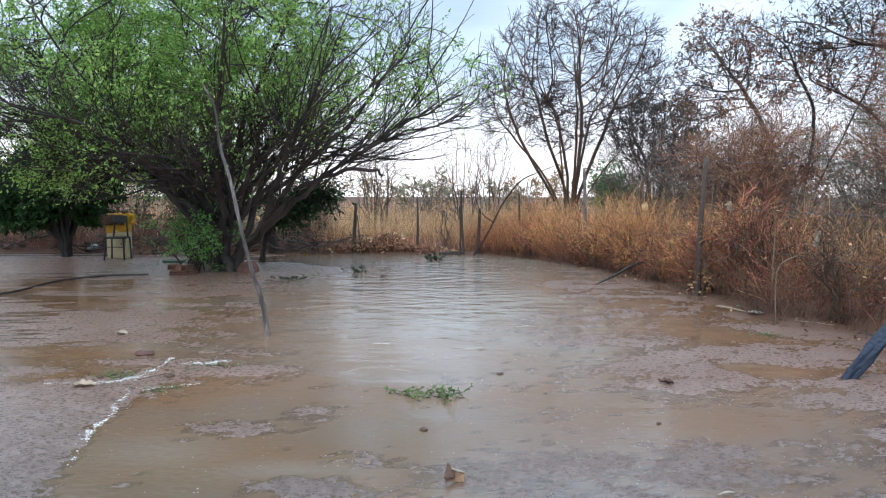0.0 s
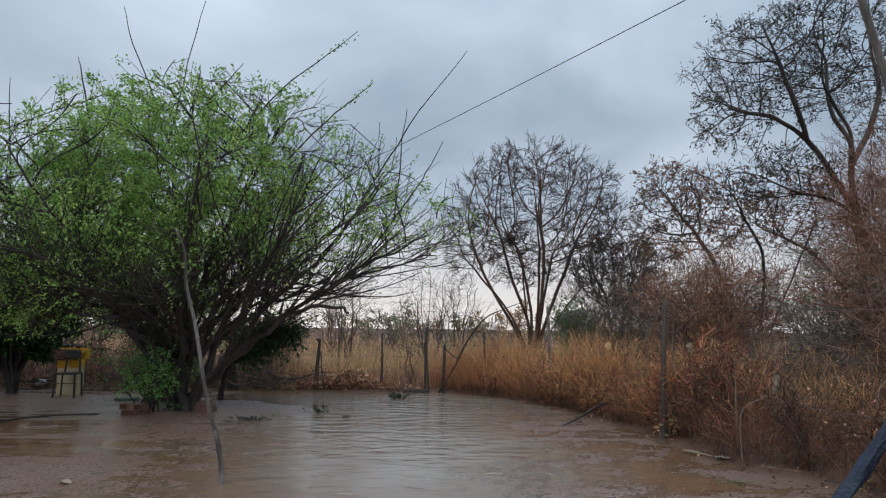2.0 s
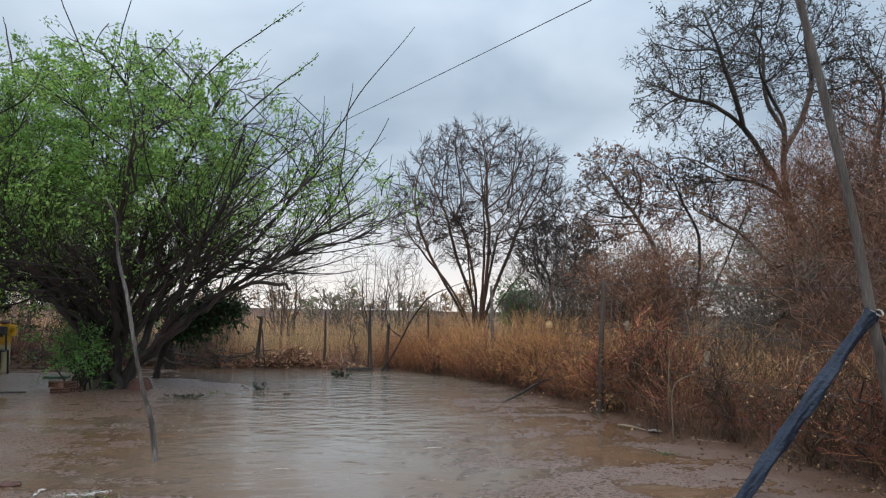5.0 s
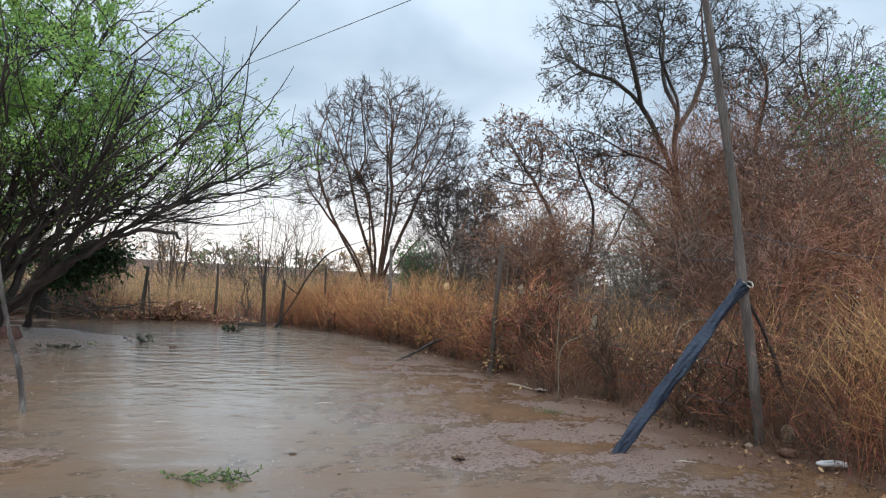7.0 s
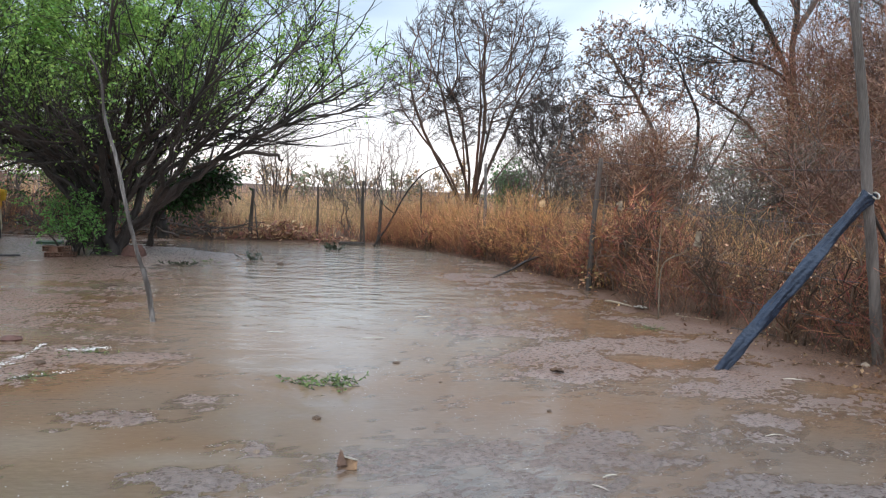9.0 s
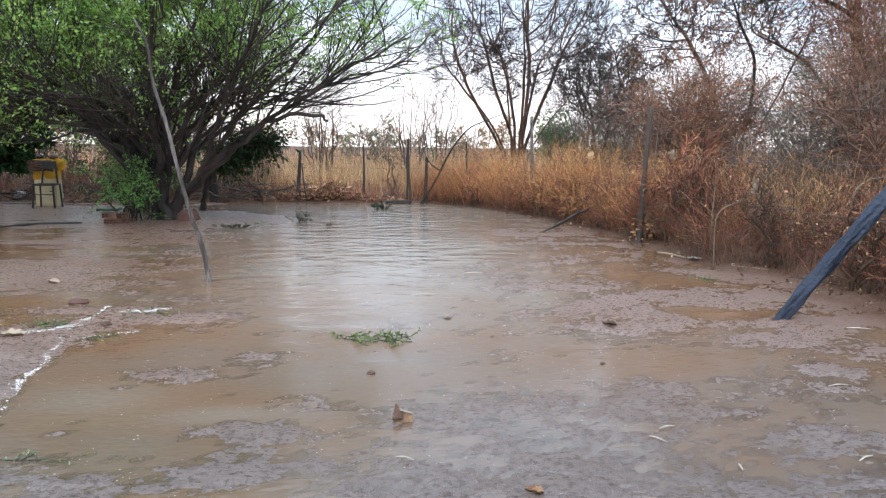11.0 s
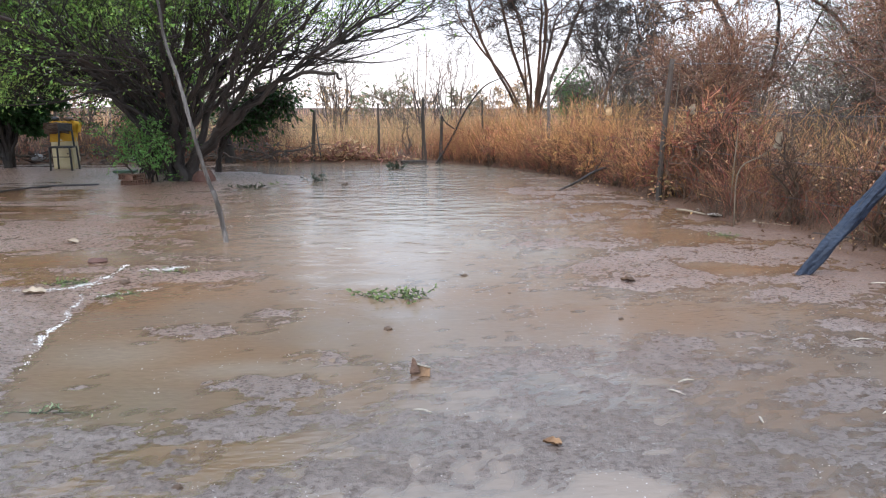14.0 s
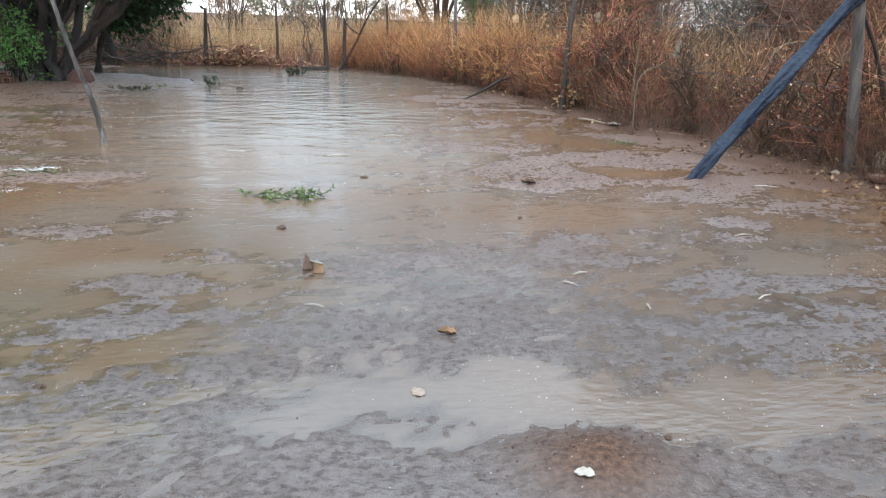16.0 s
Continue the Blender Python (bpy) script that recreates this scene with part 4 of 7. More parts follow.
def colony(stems, blobs, count, seed, step=0.18, reach=1.6, kill=0.3, up=0.1, wobble=0.12, rounds=110):
    """A branching skeleton that grows from stem polylines towards points strewn in ellipsoid blobs (centre, radii, share, shell)."""
    rng = np.random.RandomState(seed)
    share = np.array([b[2] for b in blobs], float)
    goals = []
    for (c, r, w, shell), n in zip(blobs, (count * share / share.sum()).astype(int)):
        goals.append(np.array(c) + unit(rng.normal(size=(n, 3))) * np.array(r) * rng.uniform(size=(n, 1)) ** (1 / (3.0 * shell)))
    goals = np.concatenate(goals)
    pts, par = [], []
    for line in stems:
        L = sum(math.dist(a, b) for a, b in zip(line[:-1], line[1:]))
        curve = smooth_line(line, max(4, int(L / step)), step * 0.12, rng)
        link = -1
        if pts:
            d = np.linalg.norm(np.array(pts) - curve[0], axis=1)
            if d.min() < 0.45:
                link = int(d.argmin())
        for q in curve:
            pts.append(q)
            par.append(link)
            link = len(pts) - 1
    pts = [np.array(p) for p in pts]
    best, near = np.full(len(goals), 1e9), np.zeros(len(goals), int)

    def take(first):
        new_pts = np.array(pts[first:])
        d = np.linalg.norm(goals[:, None] - new_pts[None], axis=2)
        k = d.argmin(1)
        m = d[np.arange(len(goals)), k]
        closer = m < best
        best[closer], near[closer] = m[closer], k[closer] + first

    take(0)
    kids = {}
    for _ in range(rounds):
        live = (best < reach) & (best > kill)
        if not live.any():
            break
        first = len(pts)
        pull = {}
        for g in np.nonzero(live)[0]:
            pull.setdefault(int(near[g]), []).append(g)
        for n, gs in pull.items():
            d = unit(goals[gs] - pts[n]).sum(0)
            d = unit(d) + rng.normal(scale=wobble, size=3) + np.array([0, 0, up])
            if par[n] >= 0:
                d = d + 0.35 * unit(pts[n] - pts[par[n]])
            p = pts[n] + unit(d) * step
            if any(np.linalg.norm(pts[c] - p) < step * 0.45 for c in kids.get(n, [])):
                continue
            kids.setdefault(n, []).append(len(pts))
            pts.append(p)
            par.append(n)
        if len(pts) == first:
            break
        take(first)
    return np.array(pts), np.array(par)


def chains_of(pts, par, tip, power=2.4, most=1.0):
    """Radii by the pipe rule, and the skeleton as smooth polylines, thickest child first."""
    n = len(pts)
    flow = np.zeros(n)
    kids = [[] for _ in range(n)]
    for i in range(n):
        if par[i] >= 0:
            kids[par[i]].append(i)
    order = []
    stack = [i for i in range(n) if par[i] < 0]
    while stack:
        i = stack.pop()
        order.append(i)
        stack += kids[i]
    for i in order[::-1]:
        flow[i] = max(tip ** power, sum(flow[c] for c in kids[i]) + 0.04 * tip ** power)
    R = np.minimum(flow ** (1 / power), most)
    out = []
    starts = [(None, i) for i in range(n) if par[i] < 0]
    while starts:
        p, i = starts.pop()
        line = [] if p is None else [p]
        while True:
            line.append(i)
            c = sorted(kids[i], key=lambda q: -flow[q])
            starts += [(i, q) for q in c[1:]]
            if not c:
                break
            i = c[0]
        P = pts[line].copy()
        r = R[line].copy()
        if p is not None:
            r[0] = r[1]
        for _ in range(2):
            if len(P) > 2:
                P[1:-1] = 0.25 * P[:-2] + 0.5 * P[1:-1] + 0.25 * P[2:]
        out.append((P, r, p is None))
    return out


def resampled(chains, k):
    P, R = [], []
    for p, r, _ in chains:
        s = np.linspace(0, len(p) - 1, k)
        P.append(np.stack([np.interp(s, np.arange(len(p)), p[:, a]) for a in range(3)], -1))
        R.append(np.interp(s, np.arange(len(p)), r))
    return np.array(P), np.array(R)


def grown_tree(at, name, label, stems, blobs, count, seed, bark, limb, twig, tip=0.008, fine=0.0035, step=0.18, reach=1.6, kill=0.3, up=0.1, wobble=0.12, twigs=(5, 0.5, 4, 0.25), angle=34, lift=0.05, most=0.16, leaf=None, leaf_size=0.06, leaf_per=3, leaf_gap=0.4, thick=0.03, power=2.4):
    """A tree whose branches fill its crown blobs; stems: polylines of the lower trunk and main limbs."""
    x, y = at
    root = thing(name, (x, y, ground_z(x, y)), label, "tree")
    pts, par = colony(stems, blobs, count, seed, step, reach, kill, up, wobble)
    chains = chains_of(pts, par, tip, power, most)
    big = [c for c in chains if c[2] or c[1][1] > thick]
    small = [c for c in chains if not (c[2] or c[1][1] > thick)]
    for P, r, first in big:
        V, F = tubes(P[None], r[None], 8 if first else 6)
        np_mesh("trunk" if first else "limb", V, F, bark if first else limb, root, smooth=True)
    rng = np.random.RandomState(seed + 1)
    V, F = bulk([tubes(P[None], r[None], 4) for P, r, _ in small])
    tagged(np_mesh("branch", V, F, limb, root, smooth=True), kind="stuff")
    SP, SR = resampled(small, 6)
    n1, l1, n2, l2 = twigs
    CP, CR = grow(SP, SR, n1, l1, angle, rng, k=5, lo=0.2, pull=(0, 0, lift), wander=0.13, ratio=0.6, rmax=tip)
    DP, DR = grow(CP, CR, n2, l2, angle + 4, rng, k=4, lo=0.15, pull=(0, 0, lift * 0.6), wander=0.15, ratio=0.7, rmax=tip * 0.7)
    V, F = bulk([tubes(CP, np.maximum(CR, fine * 1.2), 3), ribbons(DP, np.maximum(DR, fine) * 2, rng)])
    tagged(np_mesh("twig", V, F, twig, root, smooth=True), kind="stuff")
    if leaf:
        lp, ld = along(DP, leaf_per, rng, 0.3, 1.0)
        keep = vnoise(lp[:, 0] + lp[:, 1], lp[:, 2] - lp[:, 1] * 0.5, 1.3, seed) > leaf_gap
        V, F = leaves(lp[keep], ld[keep], leaf_size, 0.5, rng, droop=0.5)
        np_mesh("crown", V, F, leaf, root, "sparse small leaves")
    return root


def dense_tree(at, name, label, trunk_h, crown_c, crown_r, seed, leaf, leaf_size, count, bark):
    """A low evergreen with a short trunk and a dense crown: leaves on twigs that fill a lumpy volume."""
    rng = np.random.RandomState(seed)
    x, y = at
    z = ground_z(x, y)
    root = thing(name, (x, y, z), label, "tree")
    c, r = np.array(crown_c), np.array(crown_r)
    ends = []
    while len(ends) < 26:
        v = rng.uniform(-1, 1, 3)
        if 0.3 < np.linalg.norm(v) < 1:
            ends.append(c + v * r * 0.85)
    lines = [[(x + rng.uniform(-0.06, 0.06), y + rng.uniform(-0.06, 0.06), z - 0.08), (x + (e[0] - x) * 0.1, y + (e[1] - y) * 0.1, z + trunk_h * 0.6),
              (x + (e[0] - x) * 0.4, y + (e[1] - y) * 0.4, z + trunk_h + (e[2] - trunk_h) * 0.35), tuple(e)] for e in ends]
    stout = min(0.055, 0.03 * crown_r[0])
    SP, SR = limbs_from(lines, [(stout, stout * 0.22)] * len(lines), 12, rng, 0.02)
    BP, BR = grow(SP, SR, 9, 0.75, 48, rng, k=5, lo=0.45, pull=(0, 0, -0.02), wander=0.16, ratio=0.6, rmax=0.012)
    CP, CR = grow(BP, BR, 6, 0.38, 50, rng, k=4, lo=0.1, pull=(0, 0, -0.05), wander=0.2, ratio=0.6, rmax=0.006)
    wood_parts(root, [[(SP, SR, 6)], [(BP, BR, 4), (CP, np.maximum(CR, 0.003), 3)]], [bark, bark], ["trunk", "branch"])
    lp, ld = along(CP, max(1, count // len(CP)), rng, 0.0, 1.0)
    V, F = leaves(lp + rng.normal(scale=0.03, size=lp.shape), ld, leaf_size, 0.42, rng, droop=0.45)
    np_mesh("crown", V, F, leaf, root, "dense leaves")
    return root


def shrub(at, height, spread, seed, stem, twig, label, name="dry_shrub", n=14, orders=(8, 7), fine=0.0035, leaf=None, leaf_size=0.05, leaf_per=3, arch=0.02, leaf_lo=0.3):
    """A tangled bush: many thin stems from the ground, arching, with crossing twigs."""
    rng = np.random.RandomState(seed)
    x, y = at
    z = ground_z(x, y)
    root = thing(name, (x, y, z), label, "shrub")
    lines = []
    for i in range(n):
        a, s = rng.uniform(0, 6.283), spread * math.sqrt(rng.uniform(0.03, 1))
        dx, dy, h = math.cos(a) * s, math.sin(a) * s, height * rng.uniform(0.6, 1.0) * (1 - 0.35 * (s / spread) ** 2)
        lines.append([(x + dx * 0.25, y + dy * 0.25, z - 0.08), (x + dx * 0.45, y + dy * 0.45, z + h * 0.4), (x + dx * 0.75, y + dy * 0.75, z + h * 0.8), (x + dx, y + dy, z + h)])
    SP, SR = limbs_from(lines, [(rng.uniform(0.012, 0.028) * (0.6 + height / 6), 0.005) for _ in lines], 10, rng, 0.05)
    BP, BR = grow(SP, SR, orders[0], height * 0.36, 42, rng, k=7, lo=0.15, pull=(0, 0, arch), wander=0.2, ratio=0.55)
    CP, CR = grow(BP, BR, orders[1], height * 0.17, 46, rng, k=4, lo=0.08, pull=(0, 0, -0.02), wander=0.22, ratio=0.6)
    wood_parts(root, [[(SP, SR, 5)], [(BP, np.maximum(BR, fine * 1.3), 3), (CP, np.maximum(CR, fine), 0)]], [stem, twig], ["stem", "twig"])
    if leaf:
        lp, ld = along(CP, leaf_per, rng, leaf_lo, 1.0)
        some = rng.uniform(size=len(lp)) < 0.6
        V, F = leaves(lp[some], ld[some], leaf_size * 1.22, 0.45, rng, droop=0.4)
        np_mesh("foliage", V, F, leaf, root, "withered leaves")
    return root


green_tree()
dense_tree((-8.75, 15.7), "citrus_tree", "low dense citrus tree with dark green leaves", 0.9, (-9.7, 15.7, 1.85), (2.7, 1.6, 1.55), 21, M["leaf_citrus"], 0.115, 38000, M["bark_dark"])
dense_tree((-7.0, 19.8), "thorn_tree", "smaller feathery green thorn tree beyond the back fence", 1.2, (-7.0, 19.8, 3.0), (3.3, 1.8, 1.9), 24, M["leaf_mesquite"], 0.095, 36000, M["bark_dark"])
dense_tree((-3.95, 14.6), "evergreen_bush", "dark green drooping evergreen bush behind the thorn tree", 0.9, (-2.6, 14.9, 1.55), (0.5, 0.4, 0.14), 22, M["leaf_citrus"], 0.11, 4200, M["bark_dark"])
shrub((-4.55, 12.35), 1.4, 0.8, 23, M["bark_dark"], M["twig_dark"], "feathery green sprouts at the foot of the thorn tree", "sprouting_shrub", 13, (9, 8), 0.002, M["leaf_bright"], 0.036, 9, leaf_lo=0.0)
grown_tree((4.45, 24.2), "bare_tree", "leafless spreading tree with reddish brown stems",
           [[(4.5, 24.2, -0.1), (4.4, 24.2, 1.0), (4.2, 24.2, 2.1), (3.6, 24.1, 3.6), (3.3, 24.0, 4.8)], [(4.55, 24.2, -0.1), (4.6, 24.2, 1.1), (4.75, 24.2, 2.4), (4.9, 24.3, 4.2), (4.8, 24.4, 5.4)],
            [(4.65, 24.1, -0.1), (4.75, 24.1, 1.2), (5.1, 24.0, 2.4), (5.6, 23.8, 3.8), (5.9, 23.7, 4.6)], [(4.35, 24.3, -0.1), (4.2, 24.3, 1.0), (3.6, 24.4, 2.2), (2.7, 24.5, 3.3), (2.2, 24.6, 3.9)],
            [(4.5, 24.4, -0.1), (4.5, 24.5, 1.3), (4.4, 24.9, 3.0), (4.1, 25.4, 4.6)], [(4.5, 24.0, -0.1), (4.5, 23.8, 1.3), (4.5, 23.2, 3.0), (4.4, 22.6, 4.4)], [(4.7, 24.2, -0.1), (4.9, 24.3, 1.0), (5.6, 24.5, 2.2), (6.4, 24.6, 3.1)],
            [(4.4, 24.2, -0.1), (4.3, 24.1, 1.2), (4.1, 23.7, 2.6), (3.9, 23.3, 4.2)], [(4.6, 24.3, -0.1), (4.7, 24.4, 1.3), (5.0, 24.8, 2.8), (5.4, 25.2, 4.4)], [(4.3, 24.2, -0.1), (4.0, 24.2, 1.2), (3.2, 24.0, 2.5), (2.6, 23.9, 3.6), (2.2, 23.8, 4.6)]],
           [((4.55, 24.2, 5.7), (3.25, 2.9, 2.75), 1.0, 1.5), ((2.4, 24.2, 4.6), (1.4, 1.6, 1.3), 0.18, 1), ((6.6, 24.2, 5.0), (1.3, 1.6, 1.5), 0.16, 1)], 1900, 31,
           M["bark_red"], M["bark_red"], M["twig_dark"], 0.0105, 0.0054, 0.18, 1.9, 0.28, 0.2, 0.05, (5, 0.62, 5, 0.34), 27, 0.05, 0.06, thick=0.036, power=2.5)
grown_tree((6.9, 23.0), "bare_tree", "smaller dark leafless tree behind the dry brush",
           [[(7.0, 23.0, -0.1), (7.0, 23.0, 1.2), (6.8, 23.0, 2.6)], [(7.1, 23.1, -0.1), (7.3, 23.1, 1.3), (7.7, 23.2, 2.8)]],
           [((7.1, 23.0, 3.9), (1.5, 1.4, 1.6), 1.0, 1.2)], 420, 32, M["bark_dark"], M["bark_dark"], M["twig_dark"], 0.010, 0.007, 0.17, 1.6, 0.25, 0.1, 0.14, (5, 0.5, 5, 0.28), thick=0.04)
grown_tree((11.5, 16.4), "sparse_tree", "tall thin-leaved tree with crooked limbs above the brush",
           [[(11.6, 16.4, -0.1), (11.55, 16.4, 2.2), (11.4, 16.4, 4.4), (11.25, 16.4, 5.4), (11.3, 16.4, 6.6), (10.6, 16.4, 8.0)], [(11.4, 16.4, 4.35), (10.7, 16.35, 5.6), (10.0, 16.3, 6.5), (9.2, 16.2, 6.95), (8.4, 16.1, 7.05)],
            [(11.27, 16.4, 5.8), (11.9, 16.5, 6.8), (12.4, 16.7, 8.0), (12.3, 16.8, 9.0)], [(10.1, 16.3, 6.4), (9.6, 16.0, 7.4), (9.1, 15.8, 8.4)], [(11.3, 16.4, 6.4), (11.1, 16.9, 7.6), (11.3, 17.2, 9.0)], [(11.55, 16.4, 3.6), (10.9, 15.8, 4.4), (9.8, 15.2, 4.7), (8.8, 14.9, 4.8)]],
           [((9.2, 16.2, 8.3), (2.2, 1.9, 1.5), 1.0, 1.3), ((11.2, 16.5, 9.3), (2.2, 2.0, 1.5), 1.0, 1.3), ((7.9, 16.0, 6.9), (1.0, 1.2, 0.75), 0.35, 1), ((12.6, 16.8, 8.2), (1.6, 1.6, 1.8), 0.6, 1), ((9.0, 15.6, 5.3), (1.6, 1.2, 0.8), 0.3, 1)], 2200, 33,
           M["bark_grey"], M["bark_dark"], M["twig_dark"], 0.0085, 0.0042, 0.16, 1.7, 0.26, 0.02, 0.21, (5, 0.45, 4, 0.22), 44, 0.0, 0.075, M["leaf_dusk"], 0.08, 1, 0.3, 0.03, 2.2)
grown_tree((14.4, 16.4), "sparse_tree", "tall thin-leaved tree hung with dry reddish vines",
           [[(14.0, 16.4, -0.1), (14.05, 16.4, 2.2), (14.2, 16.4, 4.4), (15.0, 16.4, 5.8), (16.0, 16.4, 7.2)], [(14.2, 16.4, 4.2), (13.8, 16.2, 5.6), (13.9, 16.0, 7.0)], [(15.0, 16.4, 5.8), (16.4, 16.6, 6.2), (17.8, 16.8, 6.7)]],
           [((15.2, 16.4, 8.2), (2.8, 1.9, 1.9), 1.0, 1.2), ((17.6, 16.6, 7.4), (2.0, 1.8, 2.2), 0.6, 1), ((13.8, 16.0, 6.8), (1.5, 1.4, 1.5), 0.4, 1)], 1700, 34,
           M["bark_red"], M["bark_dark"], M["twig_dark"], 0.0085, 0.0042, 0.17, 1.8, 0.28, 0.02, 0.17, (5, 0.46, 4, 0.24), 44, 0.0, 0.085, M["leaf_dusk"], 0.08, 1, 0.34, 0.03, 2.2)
grown_tree((7.9, 15.8), "withered_tree", "small tree with curled rust-brown leaves",
           [[(8.1, 15.8, -0.1), (8.0, 15.8, 1.4), (7.4, 15.8, 3.0), (6.8, 15.8, 4.0)], [(8.2, 15.7, -0.1), (8.3, 15.7, 1.6), (8.5, 15.7, 3.2), (8.0, 15.7, 4.4)], [(8.2, 15.9, -0.1), (8.7, 15.9, 1.6), (9.3, 15.9, 2.9), (9.7, 15.8, 3.9)], [(10.6, 15.9, 2.6), (9.9, 15.9, 3.4), (9.1, 15.8, 3.8), (8.2, 15.7, 4.1)]],
           [((6.5, 15.8, 4.7), (1.25, 1.2, 1.0), 1.0, 1.2), ((7.6, 15.8, 4.4), (1.3, 1.3, 1.1), 0.8, 1), ((5.9, 15.8, 3.7), (0.8, 1.0, 0.8), 0.4, 1), ((9.2, 15.8, 4.5), (1.5, 1.2, 1.1), 0.7, 1)], 1500, 35,
           M["bark_grey"], M["bark_dark"], M["twig_dark"], 0.007, 0.004, 0.15, 1.7, 0.23, 0.06, 0.2, (5, 0.4, 4, 0.22), 42, 0.02, 0.06, M["leaf_rust"], 0.078, 2, 0.4, 0.03, 2.3)
grown_tree((5.4, 19.5), "bare_tree", "low dark leafless tree behind the fence corner",
           [[(5.5, 19.5, -0.1), (5.6, 19.5, 1.4), (5.9, 19.5, 2.4)]], [((6.0, 19.5, 3.1), (1.3, 1.2, 1.0), 1.0, 1.2)], 450, 36, M["bark_grey"], M["bark_dark"], M["twig_dark"], 0.008, 0.0055, 0.16, 1.6, 0.25, 0.08, 0.16, (5, 0.42, 5, 0.24))

shrub((-4.85, 14.2), 1.7, 0.8, 25, M["bark_dark"], M["twig_dark"], "leafy green shrub behind the thorn tree, its leaves coloured dark for shade", "leafy_shrub", 12, (8, 8), 0.003, M["leaf_shade"], 0.055, 5, leaf_lo=0.0)

# brush along the fence
for (sx, sy, sh, sr, seed, tw, lf, words) in [
    (5.9, 13.2, 3.3, 1.7, 41, "twig_red", "leaf_rust", "tangled red-brown dry bush by the fence"),
    (8.7, 11.9, 3.2, 1.6, 42, "twig_grey", "leaf_olive", "grey-green half-dry bush by the fence"),
    (9.6, 10.6, 4.6, 2.3, 43, "twig_red", "leaf_rust", "tangled red-brown dry bush by the fence"),
    (7.2, 8.6, 2.7, 1.7, 44, "twig_red", None, "leafless reddish bush behind the tall pole"),
    (10.0, 7.4, 3.9, 2.2, 45, "twig_red", "leaf_rust", "tangled red-brown dry bush by the fence"),
    (12.6, 10.6, 5.6, 2.6, 46, "twig_red", "leaf_rust", "broad dry bush with reddish vines"),
    (9.6, 14.2, 3.6, 2.1, 47, "twig_grey", "leaf_olive", "grey-green half-dry bush under the tall tree"),
    (6.9, 17.6, 3.5, 1.8, 48, "twig_grey", None, "grey leafless bush behind the fence"),
    (16.2, 14.4, 7.6, 2.2, 49, "twig_dark", "leaf_bright", "tall olive-green bush at the thicket's end"),
    (11.6, 13.6, 6.5, 2.4, 50, "twig_red", "leaf_rust", "tall dry bush hung with red vines"),
    (8.6, 20.0, 4.4, 2.2, 52, "twig_grey", None, "grey leafless bush behind the fence"),
    (6.5, 10.8, 1.7, 1.0, 53, "twig_grey", None, "low grey leafless bush tangled in the fence"),
    (11.5, 5.2, 4.6, 2.2, 54, "twig_red", "leaf_rust", "tangled red-brown dry bush by the fence"),
    (8.3, 6.0, 2.2, 1.5, 55, "twig_red", None, "leafless reddish bush behind the tall pole"),
    (8.6, 17.6, 3.2, 1.4, 56, "twig_grey", "leaf_olive", "grey-green half-dry bush under the tall tree"),
    (10.6, 12.4, 4.3, 2.2, 57, "twig_red", "leaf_rust", "tangled red-brown dry bush by the fence"),
    (13.8, 14.0, 6.2, 2.6, 58, "twig_red", "leaf_rust", "broad dry bush with reddish vines"),
    (12.6, 20.2, 4.4, 2.0, 59, "twig_grey", "leaf_olive", "pale green bush deep in the thicket"),
    (5.9, 21.6, 2.9, 1.3, 70, "twig_grey", None, "grey leafless bush behind the fence"),
    (7.7, 24.6, 4.2, 1.8, 71, "twig_grey", "leaf_olive", "grey-green half-dry bush behind the bare tree"),
    (9.4, 26.0, 4.0, 2.2, 72, "twig_grey", "leaf_olive", "pale green bush deep in the thicket"),
    (12.3, 15.2, 7.0, 1.6, 73, "twig_red", None, "tall leafless reddish vines among the thin-leaved trees"),
    (10.9, 14.9, 6.4, 1.2, 74, "twig_red", None, "tall leafless reddish vines among the thin-leaved trees"),
    (6.6, 13.9, 2.7, 1.3, 60, "twig_red", None, "dense dark red-brown dry bush by the fence"),
]:
    shrub((sx, sy), sh, sr, seed, M["bark_grey"], M[tw], words, n=15 if tw == "twig_grey" else 20, orders=(11, 11) if tw == "twig_grey" else (13, 12), fine=0.0037, leaf=M[lf] if lf else None, leaf_size=0.09 if lf == "leaf_bright" else 0.045, leaf_per={"leaf_bright": 7, "leaf_olive": 3}.get(lf, 3))
shrub((6.75, 27.0), 2.5, 1.05, 51, M["bark_dark"], M["twig_dark"], "bright green bush behind the bare tree", "green_bush", 14, (8, 7), 0.005, M["leaf_lime"], 0.11, 8, leaf_lo=0.0)

# thin saplings and brush across the back
for (sx, sy, sh, sr, n, seed, words) in [
    (-2.1, 21.5, 4.0, 0.85, 16, 61, "clump of upright bare stems behind the back fence"),
    (0.7, 23.5, 4.2, 1.0, 10, 62, "slender leafless sapling behind the back fence"),
    (1.7, 25.5, 4.4, 1.2, 10, 63, "slender leafless sapling behind the back fence"),
    (-0.3, 27.0, 2.8, 1.2, 8, 64, "pale leafless bush in the dry field"),
    (2.6, 21.0, 2.6, 0.9, 7, 65, "slender leafless sapling behind the back fence"),
    (0.05, 17.5, 1.35, 0.35, 4, 66, "small bare sapling between fence posts"),
]:
    shrub((sx, sy), sh, sr, seed, M["bark_grey"], M["twig_grey"], words, "bare_sapling", n, (5, 5), 0.004)

